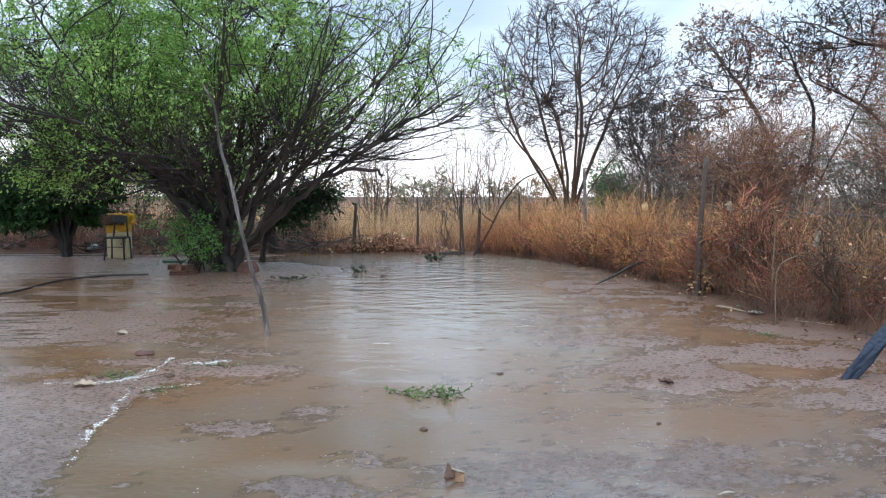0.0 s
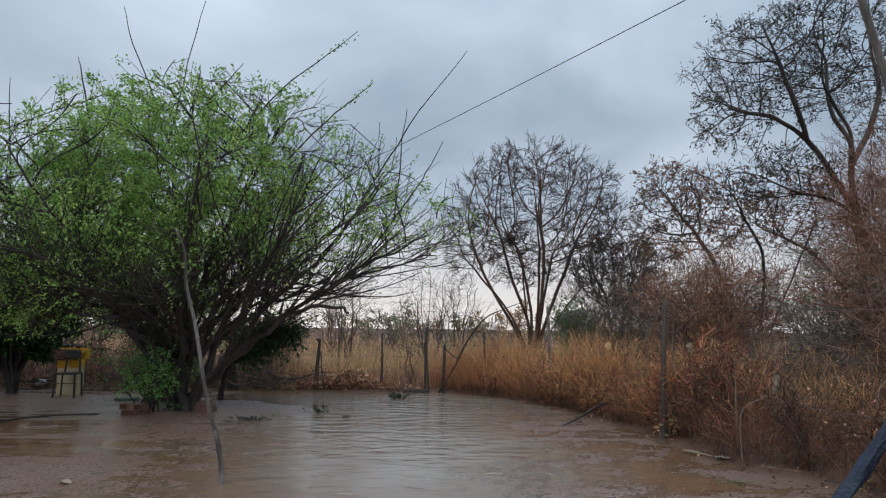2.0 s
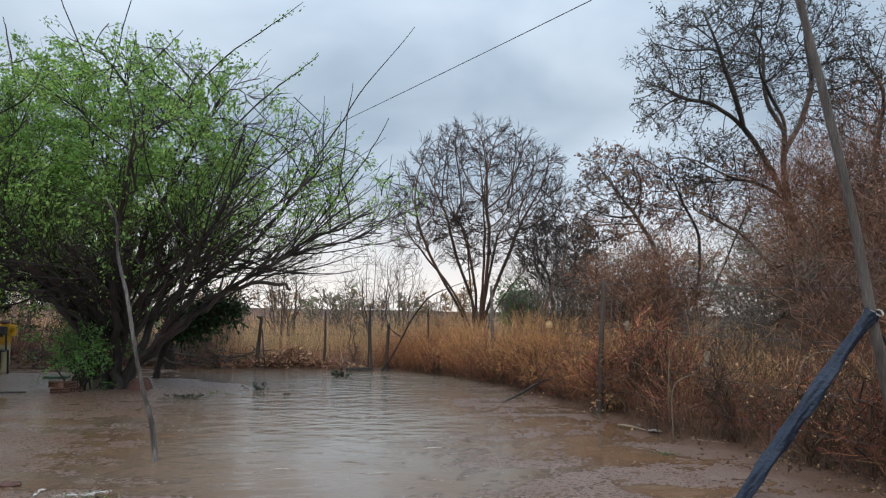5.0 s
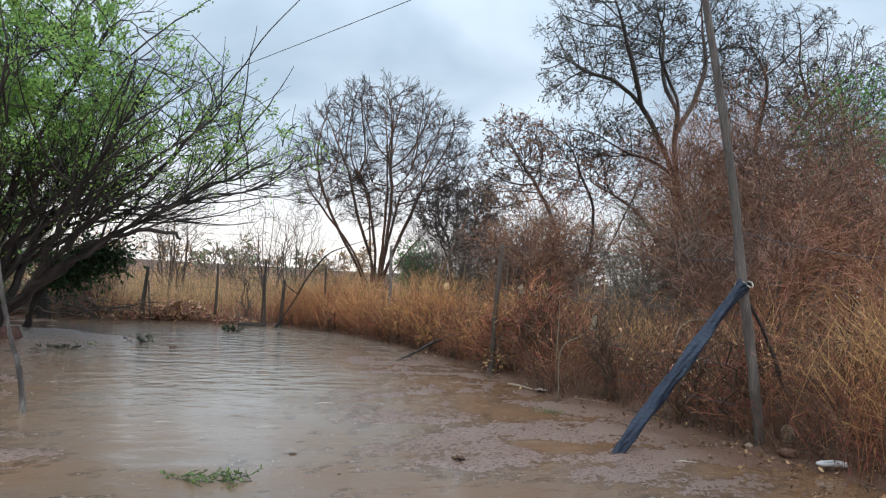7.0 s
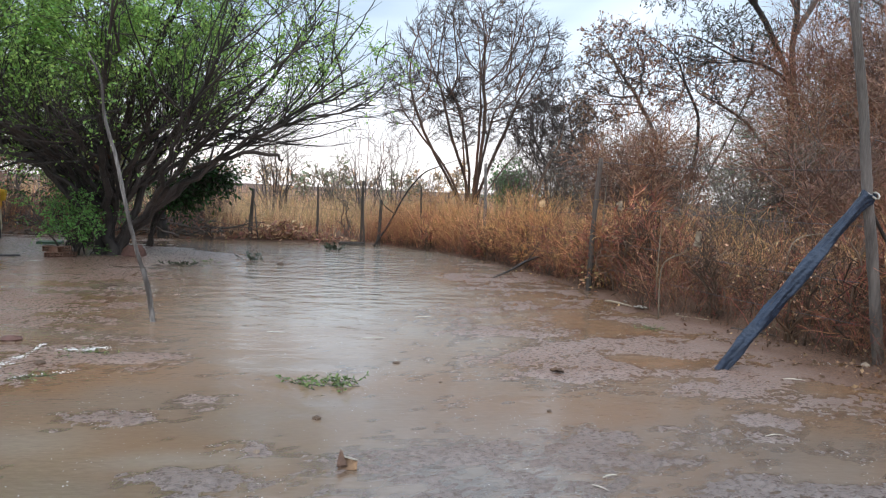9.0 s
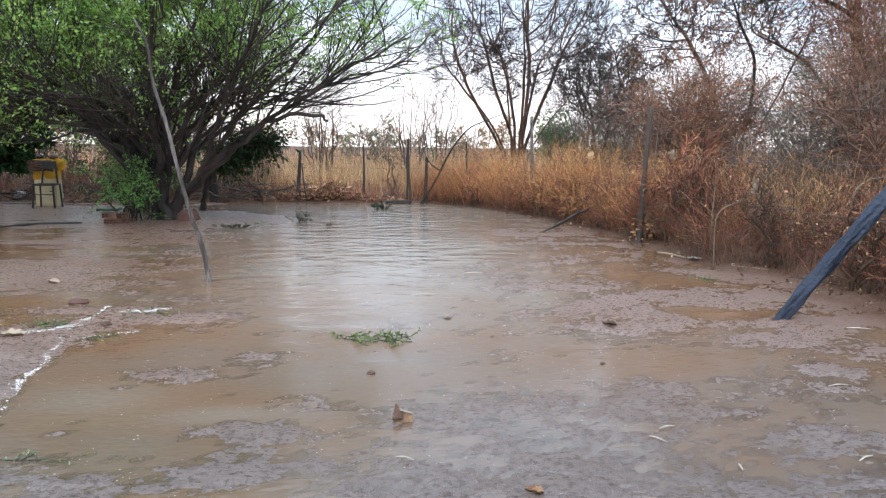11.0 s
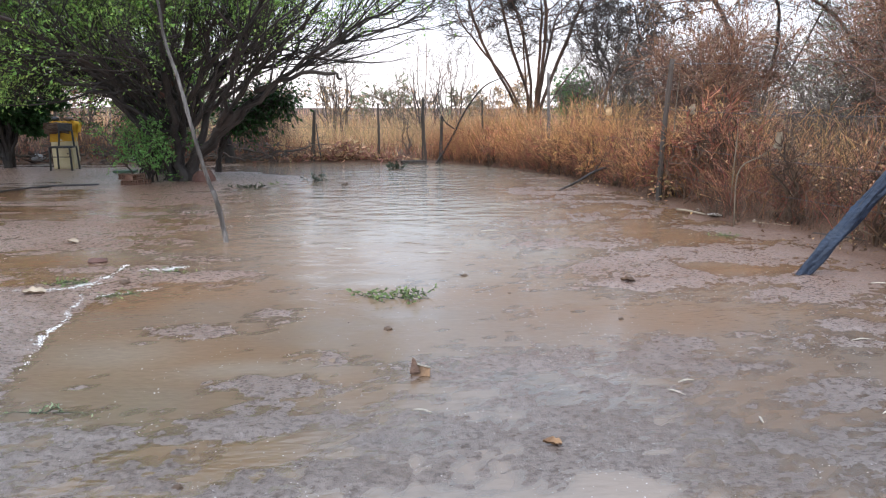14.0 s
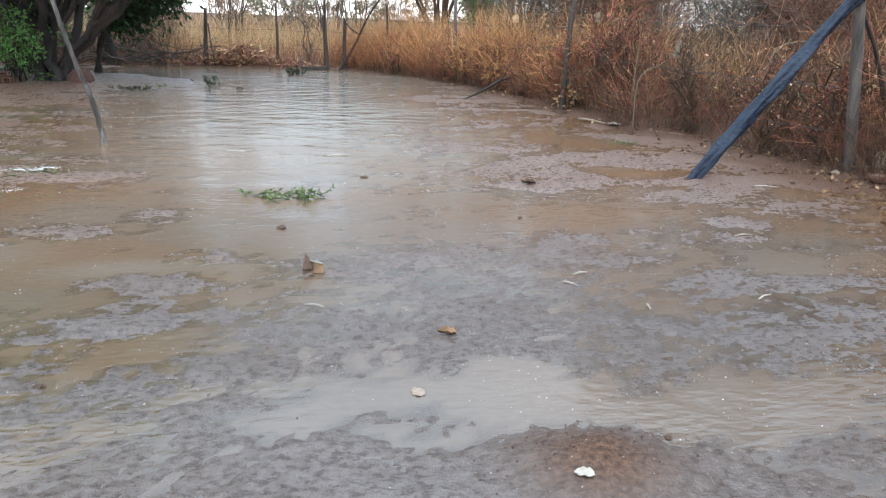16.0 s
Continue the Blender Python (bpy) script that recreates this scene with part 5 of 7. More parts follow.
far_rng = np.random.RandomState(70)
for i in range(26):
    fx, fy = -34 + i * 2.9 + far_rng.uniform(-1, 1), far_rng.uniform(33, 52)
    shrub((fx, fy), far_rng.uniform(2.2, 3.4), far_rng.uniform(1.8, 2.8), 100 + i, M["bark_grey"], M["twig_pale"] if i % 3 else M["twig_grey"], "far pale scrub bush in the dry field", "scrub_bush", 10, (5, 5), 0.02,
          M["leaf_olive"] if i % 2 else M["dry_leaf"], 0.18, 3)
for (sx, sy, sh, sr, seed, lf) in [(-10.5, 19.0, 2.6, 1.8, 91, "leaf_olive"), (-7.0, 19.6, 2.2, 1.6, 92, None), (-13.5, 18.0, 3.0, 2.0, 93, "leaf_olive"), (-4.6, 19.8, 1.8, 1.3, 94, None), (-12.5, 13.5, 3.2, 1.8, 95, "leaf_citrus"), (-6.0, 18.2, 2.3, 1.5, 96, "leaf_olive"), (-8.6, 18.6, 2.6, 1.7, 97, "leaf_citrus"), (-3.6, 18.6, 1.5, 1.0, 98, None)]:
    shrub((sx, sy), sh, sr, seed, M["bark_grey"], M["twig_red"], "dry brown brush at the back of the yard", n=14, orders=(8, 7), fine=0.004, leaf=M[lf] if lf else None, leaf_size=0.07, leaf_per=4)

# ---- dry grass ----


def grass(name, x, y, height, seed, material, label, width=0.005, k=6, lean=0.24, tuft=3, wild=0.09, spread=36):
    """Dry stems that wander and lean across one another, with side awns, as one mass."""
    rng = np.random.RandomState(seed)
    n = len(x)
    h = np.broadcast_to(height, (n,)) * rng.uniform(0.4, 1.2, n)
    p = np.stack([x, y, land(x, y) - 0.03], -1)
    a = rng.uniform(0, 6.283, n)
    tilt = lean * rng.uniform(0.0, 1.6, n)
    d = unit(np.stack([np.cos(a) * tilt, np.sin(a) * tilt, np.ones(n)], -1))
    pts = [p]
    for _ in range(k - 1):
        d = unit(d + rng.normal(scale=wild, size=d.shape) * np.array([1, 1, 0.4]))
        pts.append(pts[-1] + d * (h / (k - 1))[:, None])
    P = np.stack(pts, 1)
    W = width * rng.uniform(0.6, 1.4, (n, 1)) * np.linspace(1, 0.4, k)[None]
    groups = [ribbons(P, W, rng)]
    if tuft:
        T, TR = grow(P, W / 2, tuft, float(np.mean(height)) * 0.32, spread, rng, k=4, lo=0.2, pull=(0, 0, 0.05), wander=0.1, ratio=0.9)
        groups.append(ribbons(T, np.maximum(TR * 2, width * 0.5), rng))
    V, F = bulk(groups)
    ob = np_mesh(name, V, F, material)
    return tagged(ob, label, "grass", kind="stuff")


def scatter(n, x0, x1, y0, y1, rng, lo, hi, power=1.0):
    """Places in a rectangle that lie lo to hi metres outside the yard; denser near the edge when power > 1."""
    x, y = rng.uniform(x0, x1, n * 3), rng.uniform(y0, y1, n * 3)
    o = outside(x, y)
    ok = (o > lo) & (o < hi)
    if power != 1.0:
        ok &= rng.uniform(size=len(x)) < (1 - np.clip((o - lo) / (hi - lo), 0, 1)) ** (power - 1)
    # trodden gap in front of the fence post
    ok &= ~((np.abs(x - 3.6) < 0.3) & (np.abs(y - 9.2) < 0.56))
    clump = vnoise(x, y, 1.8, 14)
    ok &= rng.uniform(size=len(x)) < np.clip(clump * 1.6, 0.2, 1)
    return x[ok][:n], y[ok][:n]


g_rng = np.random.RandomState(80)
# dark weed colour fills the interior as painted shade between the stems
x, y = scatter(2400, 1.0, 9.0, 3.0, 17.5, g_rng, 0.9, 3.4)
grass("grey_weeds", x, y, 1.05 + 0.6 * (vnoise(x, y, 0.9, 24) - 0.5), 79, M["weed_grey"], "dead weeds deep in the fence line, coloured dark for the shade there", 0.006, tuft=7, lean=0.5, wild=0.25, spread=52)
x, y = scatter(7000, 1.0, 9.0, 3.0, 17.5, g_rng, 0.1, 2.0)
thin = g_rng.uniform(size=len(x)) < np.clip((y - 5) / 7, 0.28, 0.95) * np.clip(vnoise(x, y, 1.6, 25) * 2 - 0.3, 0.15, 1)
x, y = x[thin], y[thin]
grass("dry_grass", x, y, 1.2 + 0.9 * (vnoise(x, y, 0.9, 20) - 0.5), 81, M["straw"], "tall golden dry grass along the fence", 0.006, tuft=7, lean=0.42, wild=0.2, spread=48)
x, y = scatter(11000, 1.0, 8.0, 3.0, 17.5, g_rng, -0.02, 1.3, 1.5)
keep = (y > 9) | (g_rng.uniform(size=len(x)) < 0.7)
x, y = x[keep], y[keep]
grass("red_weeds", x, y, 0.8 + 0.5 * (vnoise(x, y, 1.0, 21) - 0.5), 82, M["straw_red"], "red-brown dry weed stems at the yard's edge", 0.0045, lean=0.45, tuft=6, wild=0.22, spread=46)
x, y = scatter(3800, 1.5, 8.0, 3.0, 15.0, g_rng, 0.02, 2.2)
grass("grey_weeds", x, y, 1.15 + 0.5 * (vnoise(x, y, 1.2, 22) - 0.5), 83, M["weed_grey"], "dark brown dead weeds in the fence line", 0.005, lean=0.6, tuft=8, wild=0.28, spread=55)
x, y = scatter(9500, -14, 4.0, 17.0, 24.0, g_rng, 0.15, 7.0)
keep = (x > -3.4) | (g_rng.uniform(size=len(x)) < 0.12)
x, y = x[keep], y[keep]
grass("dry_grass", x, y, 0.95 + 0.6 * (vnoise(x, y, 0.8, 23) - 0.5), 84, M["straw_pale"], "golden dry grass behind the back fence", 0.006, tuft=3, lean=0.25)
# weeds in a dark colour that carries the shade below the crown
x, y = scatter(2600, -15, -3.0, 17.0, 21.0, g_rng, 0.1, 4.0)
grass("grey_weeds", x, y, 0.9, 89, M["litter"], "dead weeds under the tree, coloured dark for its shade", 0.006, lean=0.6, tuft=6, wild=0.25, spread=50)
x, y = scatter(3500, -13, 4.0, 16.9, 20.0, g_rng, 0.0, 2.2)
grass("red_weeds", x, y, 0.5, 85, M["straw_red"], "low reddish weeds under the back fence", 0.006, lean=0.5)
x, y = scatter(6500, -40, 30, 22.0, 48.0, g_rng, 4.0, 60.0)
grass("dry_grass", x, y, 1.0, 86, M["straw_pale"], "pale dry grass field out to the scrub", 0.026, k=4, tuft=1)
x, y = scatter(3000, 5.0, 16.0, -1.0, 16.0, g_rng, 2.2, 11.0)
grass("dry_grass", x, y, 1.15, 87, M["straw"], "dry grass under the brush", 0.008, k=5, lean=0.5)
x, y = scatter(1500, 4.8, 8.0, 1.5, 5.4, g_rng, 0.3, 3.0)
grass("dry_grass", x, y, 1.55, 88, M["straw"], "tall golden weeds by the pole", 0.005, tuft=9, lean=0.55, wild=0.22, spread=50)

# low dark weeds paint the shadowed foot of the growth
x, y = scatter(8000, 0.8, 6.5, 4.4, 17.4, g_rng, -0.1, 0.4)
grass("red_weeds", x, y, 0.38 + 0.3 * (vnoise(x, y, 2.2, 27) - 0.5), 91, M["weed_grey"], "low brown weeds crowding the water's edge, coloured dark for the shade at their foot", 0.005, tuft=7, lean=0.6, wild=0.25, spread=55)
x, y = scatter(1500, 0.6, 4.6, 12.5, 17.6, g_rng, 0.05, 1.6)
grass("red_weeds", x, y, 0.85 + 0.4 * (vnoise(x, y, 1.3, 28) - 0.5), 92, M["straw_red"], "rust-brown dry weeds in the fence corner", 0.006, tuft=6, lean=0.4, wild=0.2, spread=46)
x, y = scatter(1500, 0.6, 4.6, 12.5, 17.6, g_rng, 0.1, 1.8)
grass("dry_grass", x, y, 1.15 + 0.5 * (vnoise(x, y, 1.1, 26) - 0.5), 90, M["straw"], "dense golden dry grass filling the fence corner", 0.006, tuft=6, lean=0.35, wild=0.16, spread=44)

w_rng = np.random.RandomState(89)
wx_, wy_ = scatter(170, 1.8, 6.4, 4.6, 16.0, w_rng, 0.06, 1.3, 1.5)
for i, (x, y) in enumerate(zip(wx_, wy_)):
    kind = (0, 1, 1)[i % 3] if 4.9 < y < 9.5 else (0, 2, 0)[i % 3]
    shrub((x, y), w_rng.uniform(0.7, 1.4) * (1 if y < 11 else 0.75), w_rng.uniform(0.3, 0.6), 500 + i, M["weed_grey"], M[("straw_red", "weed_grey", "straw")[kind]], ("reddish dry weed bush at the yard's edge", "dark dead weed bush at the yard's edge", "golden dry weed bush at the yard's edge")[kind],
          "weed_bush", 8, (6, 6), 0.0034, M["dry_leaf"] if i % 5 == 0 else None, 0.03, 1)

# ---- fence, poles and sticks ----


def timber(name, points, radii, material, parent, seed, label="", k=16, sides=9, rough=0.12):
    V, F = knobbly(points, radii, np.random.RandomState(seed), k, sides, rough)
    return np_mesh(name, V, F, material, parent, label, smooth=True)


def sag(a, b, drop, k=14):
    s = np.linspace(0, 1, k)[:, None]
    p = np.array(a) * (1 - s) + np.array(b) * s
    p[:, 2] -= (4 * drop * s * (1 - s))[:, 0]
    return p


def cable(name, pts, radius, material, parent, sides=5, label=""):
    P = np.array(pts)[None]
    V, F = tubes(P, np.full(P.shape[:2], radius), sides)
    return np_mesh(name, V, F, material, parent, label, smooth=True)


fence = thing("wire_fence", (3.9, 10.2, 0), "sagging wire fence on weathered crooked wooden posts", "fence")
POSTS = [((-2.28, 17.06), (-2.2, 17.06, 1.26), 0.06), ((-0.67, 17.06), (-0.66, 17.06, 1.43), 0.042), ((0.52, 16.88), (0.44, 16.88, 1.57), 0.045), ((0.42, 16.95), (0.40, 16.95, 1.2), 0.03),
         ((0.85, 16.75), (0.89, 16.75, 1.12), 0.055), ((1.93, 16.55), (1.84, 16.55, 1.5), 0.035), ((3.09, 14.85), (3.06, 14.85, 2.05), 0.055), ((3.66, 9.7), (3.73, 9.7, 1.99), 0.05),
         ((-5.6, 17.3), (-5.55, 17.3, 1.3), 0.05), ((-8.6, 17.5), (-8.55, 17.5, 1.35), 0.05)]
for i, ((px, py), tip, r) in enumerate(POSTS):
    mid = ((px + tip[0]) / 2 + 0.025 * math.sin(i * 2.3), py + 0.02 * math.cos(i * 1.7), tip[2] / 2)
    timber("post", [(px, py, -0.15), mid, tip], [r * 0.85, r * 0.72, r * 0.6], M["stick_wood"] if i == 6 else M["post_wood"], fence, 200 + i)
timber("stay", [(-2.05, 17.0, -0.05), (-2.12, 17.0, 0.5), (-2.16, 17.0, 0.95)], [0.018, 0.015], M["stick_wood"], fence, 220)
LINE = [(-8.55, 17.5), (-5.55, 17.3), (-2.2, 17.06), (-0.66, 17.06), (0.44, 16.88), (1.86, 16.55), (3.06, 14.85), (3.72, 9.7)]
for h in (0.45, 0.85, 1.15):
    for (ax, ay), (bx, by) in zip(LINE[:-1], LINE[1:]):
        cable("fence_wire", sag((ax, ay, h), (bx, by, h), 0.02), 0.0028, M["wire"], fence, 4)
for h, h2 in ((1.93, 1.74), (1.3, 1.25), (0.8, 0.75), (0.4, 0.38)):
    cable("fence_wire", sag((3.72, 9.7, h), (4.52, 5.36, h2), 0.03), 0.003, M["wire"], fence, 4)
cable("fence_wire", sag((3.06, 14.85, 1.9), (3.72, 9.7, 1.9), 0.05), 0.003, M["wire"], fence, 4)
cable("fence_wire", sag((4.5, 5.33, 2.0), (6.9, 4.6, 1.95), 0.14), 0.004, M["wire"], fence, 4)

pole = thing("wooden_pole", (4.78, 5.35, 0), "tall weathered wooden pole leaning over the fence line", "pole")
timber("shaft", [(4.82, 5.36, -0.25), (4.66, 5.35, 0.7), (4.5, 5.34, 1.49), (4.34, 5.34, 2.43), (4.08, 5.34, 3.6), (3.87, 5.34, 4.45)], [0.052, 0.043, 0.033], M["pole_wood"], pole, 230, "", 30, 11, 0.09)
timber("old_stake", [(5.3, 5.5, -0.1), (5.16, 5.5, 0.5), (4.9, 5.46, 1.0), (4.62, 5.42, 1.38)], [0.016, 0.02, 0.012], M["bark_dark"], pole, 231, "rotten grey stake tied behind the pole", 18, 8, 0.3)

brace = thing("prop_pole", (3.2, 5.25, 0), "slanting prop wrapped in blue-black plastic sheet", "pole")
timber("core", [(3.12, 5.25, -0.1), (3.9, 5.28, 0.86), (4.46, 5.30, 1.5)], [0.028, 0.025, 0.02], M["post_wood"], brace, 232)


def wrapped_sheet():
    """Plastic sheet twisted round the prop: spiral pleats, loose folds, a bunched upper end."""
    rng = np.random.RandomState(233)
    k, sides = 90, 26
    P = smooth_line([(3.17, 5.25, -0.04), (3.55, 5.26, 0.42), (3.98, 5.28, 0.95), (4.42, 5.30, 1.46), (4.48, 5.30, 1.52)], k)
    P[:, 2] += 0.004 * np.sin(np.linspace(0, 1, k) * 21) * np.linspace(0.2, 1, k)
    s = np.linspace(0, 1, k)[:, None]
    a = np.linspace(0, 2 * np.pi, sides, endpoint=False)[None]
    r = 0.046 + 0.004 * s + 0.006 * np.sin(s * 17) * (s > 0.3)
    r = np.where(s > 0.95, r * (1 - (s - 0.95) * 9), r)
    pleat = 0.011 * np.sin(a * 3 + s * 16) + 0.006 * np.sin(a * 7 - s * 23 + 1.0) + 0.012 * np.maximum(0, np.sin(a * 2 + s * 9)) ** 3
    wob = rng.normal(scale=0.0016, size=(k, sides))
    V, F = tubes(P[None], np.ones((1, k)), sides)
    V = V.reshape(k, sides, 3)
    V = P[:, None] + (V - P[:, None]) * (r + pleat + wob)[:, :, None]
    sagging = 0.022 * np.exp(-((s - 0.62) / 0.08) ** 2) * np.maximum(0, -np.sin(a)) + 0.03 * np.exp(-((s - 0.9) / 0.05) ** 2) * np.maximum(0, np.cos(a + 2))
    V[:, :, 2] -= sagging
    return np_mesh("plastic_sheet", V, F, M["plastic_wrap"], brace, "crumpled blue-black plastic sheet", smooth=True)


wrapped_sheet()
cable("tie", [(4.50 + 0.055 * math.cos(u), 5.33 + 0.1 * math.sin(u), 1.52 + 0.03 * math.cos(u * 2)) for u in np.linspace(0, 6.283, 15)], 0.008, M["bone_white"], brace, 5, "pale cord tie")

stick = thing("leaning_stick", (-1.8, 6.83, 0), "thin crooked grey branch stuck upright in the mud", "stick")
timber("lower_stem", [(-1.79, 6.83, -0.12), (-1.84, 6.83, 0.25), (-1.9, 6.83, 0.52)], [0.027, 0.025, 0.023], M["stick_wood"], stick, 240, "", 12, 8, 0.14)
timber("upper_stem", [(-1.9, 6.83, 0.49), (-1.98, 6.84, 0.76), (-2.06, 6.83, 1.12), (-2.15, 6.83, 1.56), (-2.25, 6.82, 1.94), (-2.29, 6.83, 2.28), (-2.4, 6.83, 2.52)], [0.02, 0.017, 0.008], M["stick_wood"], stick, 241, "", 34, 8, 0.16)

overhead = cable("overhead_wire", sag((-1.7, 14.8, 4.85), (6.95, -1.4, 5.12), 0.06, 40), 0.0052, M["wire"], None, 6)
tagged(overhead, "dark overhead cable strung from the thorn tree", "cable")
end_post = thing("utility_pole", (7.0, -1.45, 0), "plain wooden pole that carries the overhead cable", "pole")
timber("shaft", [(7.0, -1.45, -0.2), (7.0, -1.45, 5.3)], [0.11, 0.08], M["pole_wood"], end_post, 242)

dead = thing("dead_branch", (0.72, 16.6, 0), "long dead branch propped against the back fence", "branch")
timber("stem", [(0.72, 16.6, -0.05), (1.1, 16.6, 0.56), (1.44, 16.6, 1.24), (1.85, 16.6, 1.78), (2.28, 16.6, 2.01), (2.9, 16.7, 2.25)], [0.028, 0.02, 0.006], M["bark_dark"], dead, 243, "", 30, 7)
timber("fork", [(1.22, 16.6, 0.8), (0.95, 16.55, 1.0), (0.8, 16.5, 1.3)], [0.018, 0.007], M["bark_dark"], dead, 244, "", 10, 6)
lying = thing("fallen_branch", (2.54, 11.06, 0), "dark fallen branch reaching out of the weeds", "branch")
timber("stem", [(2.5, 11.03, -0.005), (2.85, 11.25, 0.11), (3.2, 11.5, 0.25), (3.7, 11.8, 0.38)], [0.012, 0.022, 0.02], M["bark_dark"], lying, 245, "", 14, 6)
timber("fork", [(3.2, 11.5, 0.25), (3.3, 11.45, 0.42), (3.36, 11.4, 0.6)], [0.01, 0.005], M["bark_dark"], lying, 246, "", 8, 5)


def slab(name, at, size, material, label, category, seed, turn=0.0, tilt=(0, 0), parent=None, rough=0.004, edge=0.008):
    """A worn board or block: a bevelled box with uneven faces."""
    rng = np.random.RandomState(seed)
    bm = bmesh.new()
    bmesh.ops.create_cube(bm, size=1)
    bmesh.ops.scale(bm, vec=size, verts=bm.verts)
    bmesh.ops.bevel(bm, geom=bm.edges[:], offset=min(edge, min(size) * 0.3), segments=2, affect="EDGES", profile=0.6)
    bmesh.ops.subdivide_edges(bm, edges=[e for e in bm.edges if e.calc_length() > max(size) * 0.3], cuts=3, use_grid_fill=True)
    for v in bm.verts:
        v.co += Vector(rng.normal(scale=rough, size=3))
    bmesh.ops.transform(bm, matrix=pose(*at, *tilt, turn), verts=bm.verts)
    ob = part(name, bm, material, parent, "" if parent is None else label)
    return tagged(ob, label, category) if parent is None else ob


slab("plank", (0.2, 16.66, 0.035), (0.62, 0.16, 0.06), M["post_wood"], "dark wet plank lying by the fence post", "plank", 250, 4)

# ---- under the thorn tree ----
pile = thing("brick_pile", (-4.66, 12.1, 0), "small stack of broken orange hollow bricks", "bricks")


def hollow_brick(at, turn, tilt, seed):
    """A clay block with six square holes through its length."""
    rng = np.random.RandomState(seed)
    bm = bmesh.new()
    w, h, l, t = 0.14, 0.09, 0.19, 0.011
    # cross-section cells: solid webs between three by two square holes
    cw, ch = (w - 4 * t) / 3, (h - 3 * t) / 2
    xs = np.cumsum([-w / 2, t, cw, t, cw, t, cw, t])
    zs = np.cumsum([-h / 2, t, ch, t, ch, t])
    solid = lambda i, k: 0 <= i < 7 and 0 <= k < 5 and not (i % 2 and k % 2)
    def corner(i, k, y):
        return bm.verts.new((xs[i], y, zs[k]))
    for i in range(7):
        for k in range(5):
            if not solid(i, k):
                continue
            for y, flip in ((-l / 2, 0), (l / 2, 1)):
                ring = [corner(i, k, y), corner(i + 1, k, y), corner(i + 1, k + 1, y), corner(i, k + 1, y)]
                bm.faces.new(ring[::-1] if flip else ring)
            for di, dk, (a, b) in ((-1, 0, ((0, 0), (0, 1))), (1, 0, ((1, 1), (1, 0))), (0, -1, ((1, 0), (0, 0))), (0, 1, ((0, 1), (1, 1)))):
                if not solid(i + di, k + dk):
                    bm.faces.new([corner(i + a[0], k + a[1], -l / 2), corner(i + b[0], k + b[1], -l / 2), corner(i + b[0], k + b[1], l / 2), corner(i + a[0], k + a[1], l / 2)])
    bmesh.ops.remove_doubles(bm, verts=bm.verts, dist=0.0005)
    bmesh.ops.recalc_face_normals(bm, faces=bm.faces)
    for v in bm.verts:
        v.co += Vector(rng.normal(scale=0.002, size=3))
    bmesh.ops.transform(bm, matrix=pose(*at, *tilt, turn), verts=bm.verts)
    part("brick", bm, M["brick"], pile)


for i, (bx, by, bz, turn, tilt) in enumerate([(-4.80, 12.02, 0.05, 8, (0, 0)), (-4.64, 12.05, 0.05, -6, (0, 0)), (-4.5, 12.12, 0.05, 14, (0, 4)), (-4.74, 12.08, 0.14, 70, (3, 0)), (-4.58, 12.1, 0.145, 20, (0, -5)), (-4.86, 12.1, 0.145, 5, (0, 3))]):
    hollow_brick((bx, by, bz), turn, tilt, 260 + i)


def lump(name, at, radius, material, label, category, seed, squash=0.7, parent=None, detail=2, rough=0.18):
    """A stone or clod with an uneven faceted surface."""
    bm = bmesh.new()
    bmesh.ops.create_icosphere(bm, subdivisions=detail, radius=1)
    for v in bm.verts:
        n = noise.noise(v.co * 1.7 + Vector((seed * 3.1, seed * 1.7, 0)))
        v.co *= 1 + rough * 1.6 * n + rough * 0.5 * noise.noise(v.co * 5 + Vector((seed, 0, 0)))
        v.co = Vector((v.co.x * radius, v.co.y * radius * 0.8, v.co.z * radius * squash))
    bmesh.ops.transform(bm, matrix=pose(*at, 0, 0, seed * 57 % 360), verts=bm.verts)
    ob = part(name, bm, material, parent, smooth=False)
    return tagged(ob, label, category) if parent is None else ob


lump("clay_mound", (-3.6, 12.42, 0.05), 0.22, M["red_board"], "rounded wet clay mound at the tree's foot", "mound", 3, 0.85, rough=0.1)
slab("red_board", (-4.1, 12.3, 1.62), (0.10, 0.03, 0.34), M["red_board"], "red-brown board scrap wedged in the tree's fork", "board", 270, 20, (0, 38))
slab("green_tray", (-5.75, 14.4, 0.03), (0.42, 0.3, 0.05), M["green_plastic"], "flat dull green plastic tray on the wet ground", "tray", 271, 10)

stump = thing("tree_stump", (-4.3, 17.0, 0), "dark stump with a pale sawn top by the back fence", "stump")
timber("stem", [(-4.25, 17.0, -0.1), (-4.3, 17.0, 0.35), (-4.4, 17.0, 0.7)], [0.14, 0.11, 0.16], M["bark_dark"], stump, 272)
lump("sawn_top", (-4.42, 16.95, 0.74), 0.24, M["bark_grey"], "", "", 6, 0.62, stump, 2, 0.08)

hose = cable("garden_hose", smooth_line([(-9.5, 7.5, 0.014), (-7.2, 8.7, 0.014), (-6.35, 9.7, 0.014), (-6.4, 11.0, 0.014), (-6.0, 11.85, 0.014), (-5.3, 12.1, 0.014)], 60), 0.016, M["rubber"], None, 8)
tagged(hose, "black hose lying on the wet ground", "hose")

cab = thing("old_cabinet", (-7.38, 15.4, 0), "old cream cabinet with a yellow cover over its top", "cabinet")
slab("body", (-7.38, 15.4, 0.50), (0.42, 0.36, 1.0), M["cream_paint"], "", "", 280, 5, parent=cab, rough=0.003, edge=0.02)
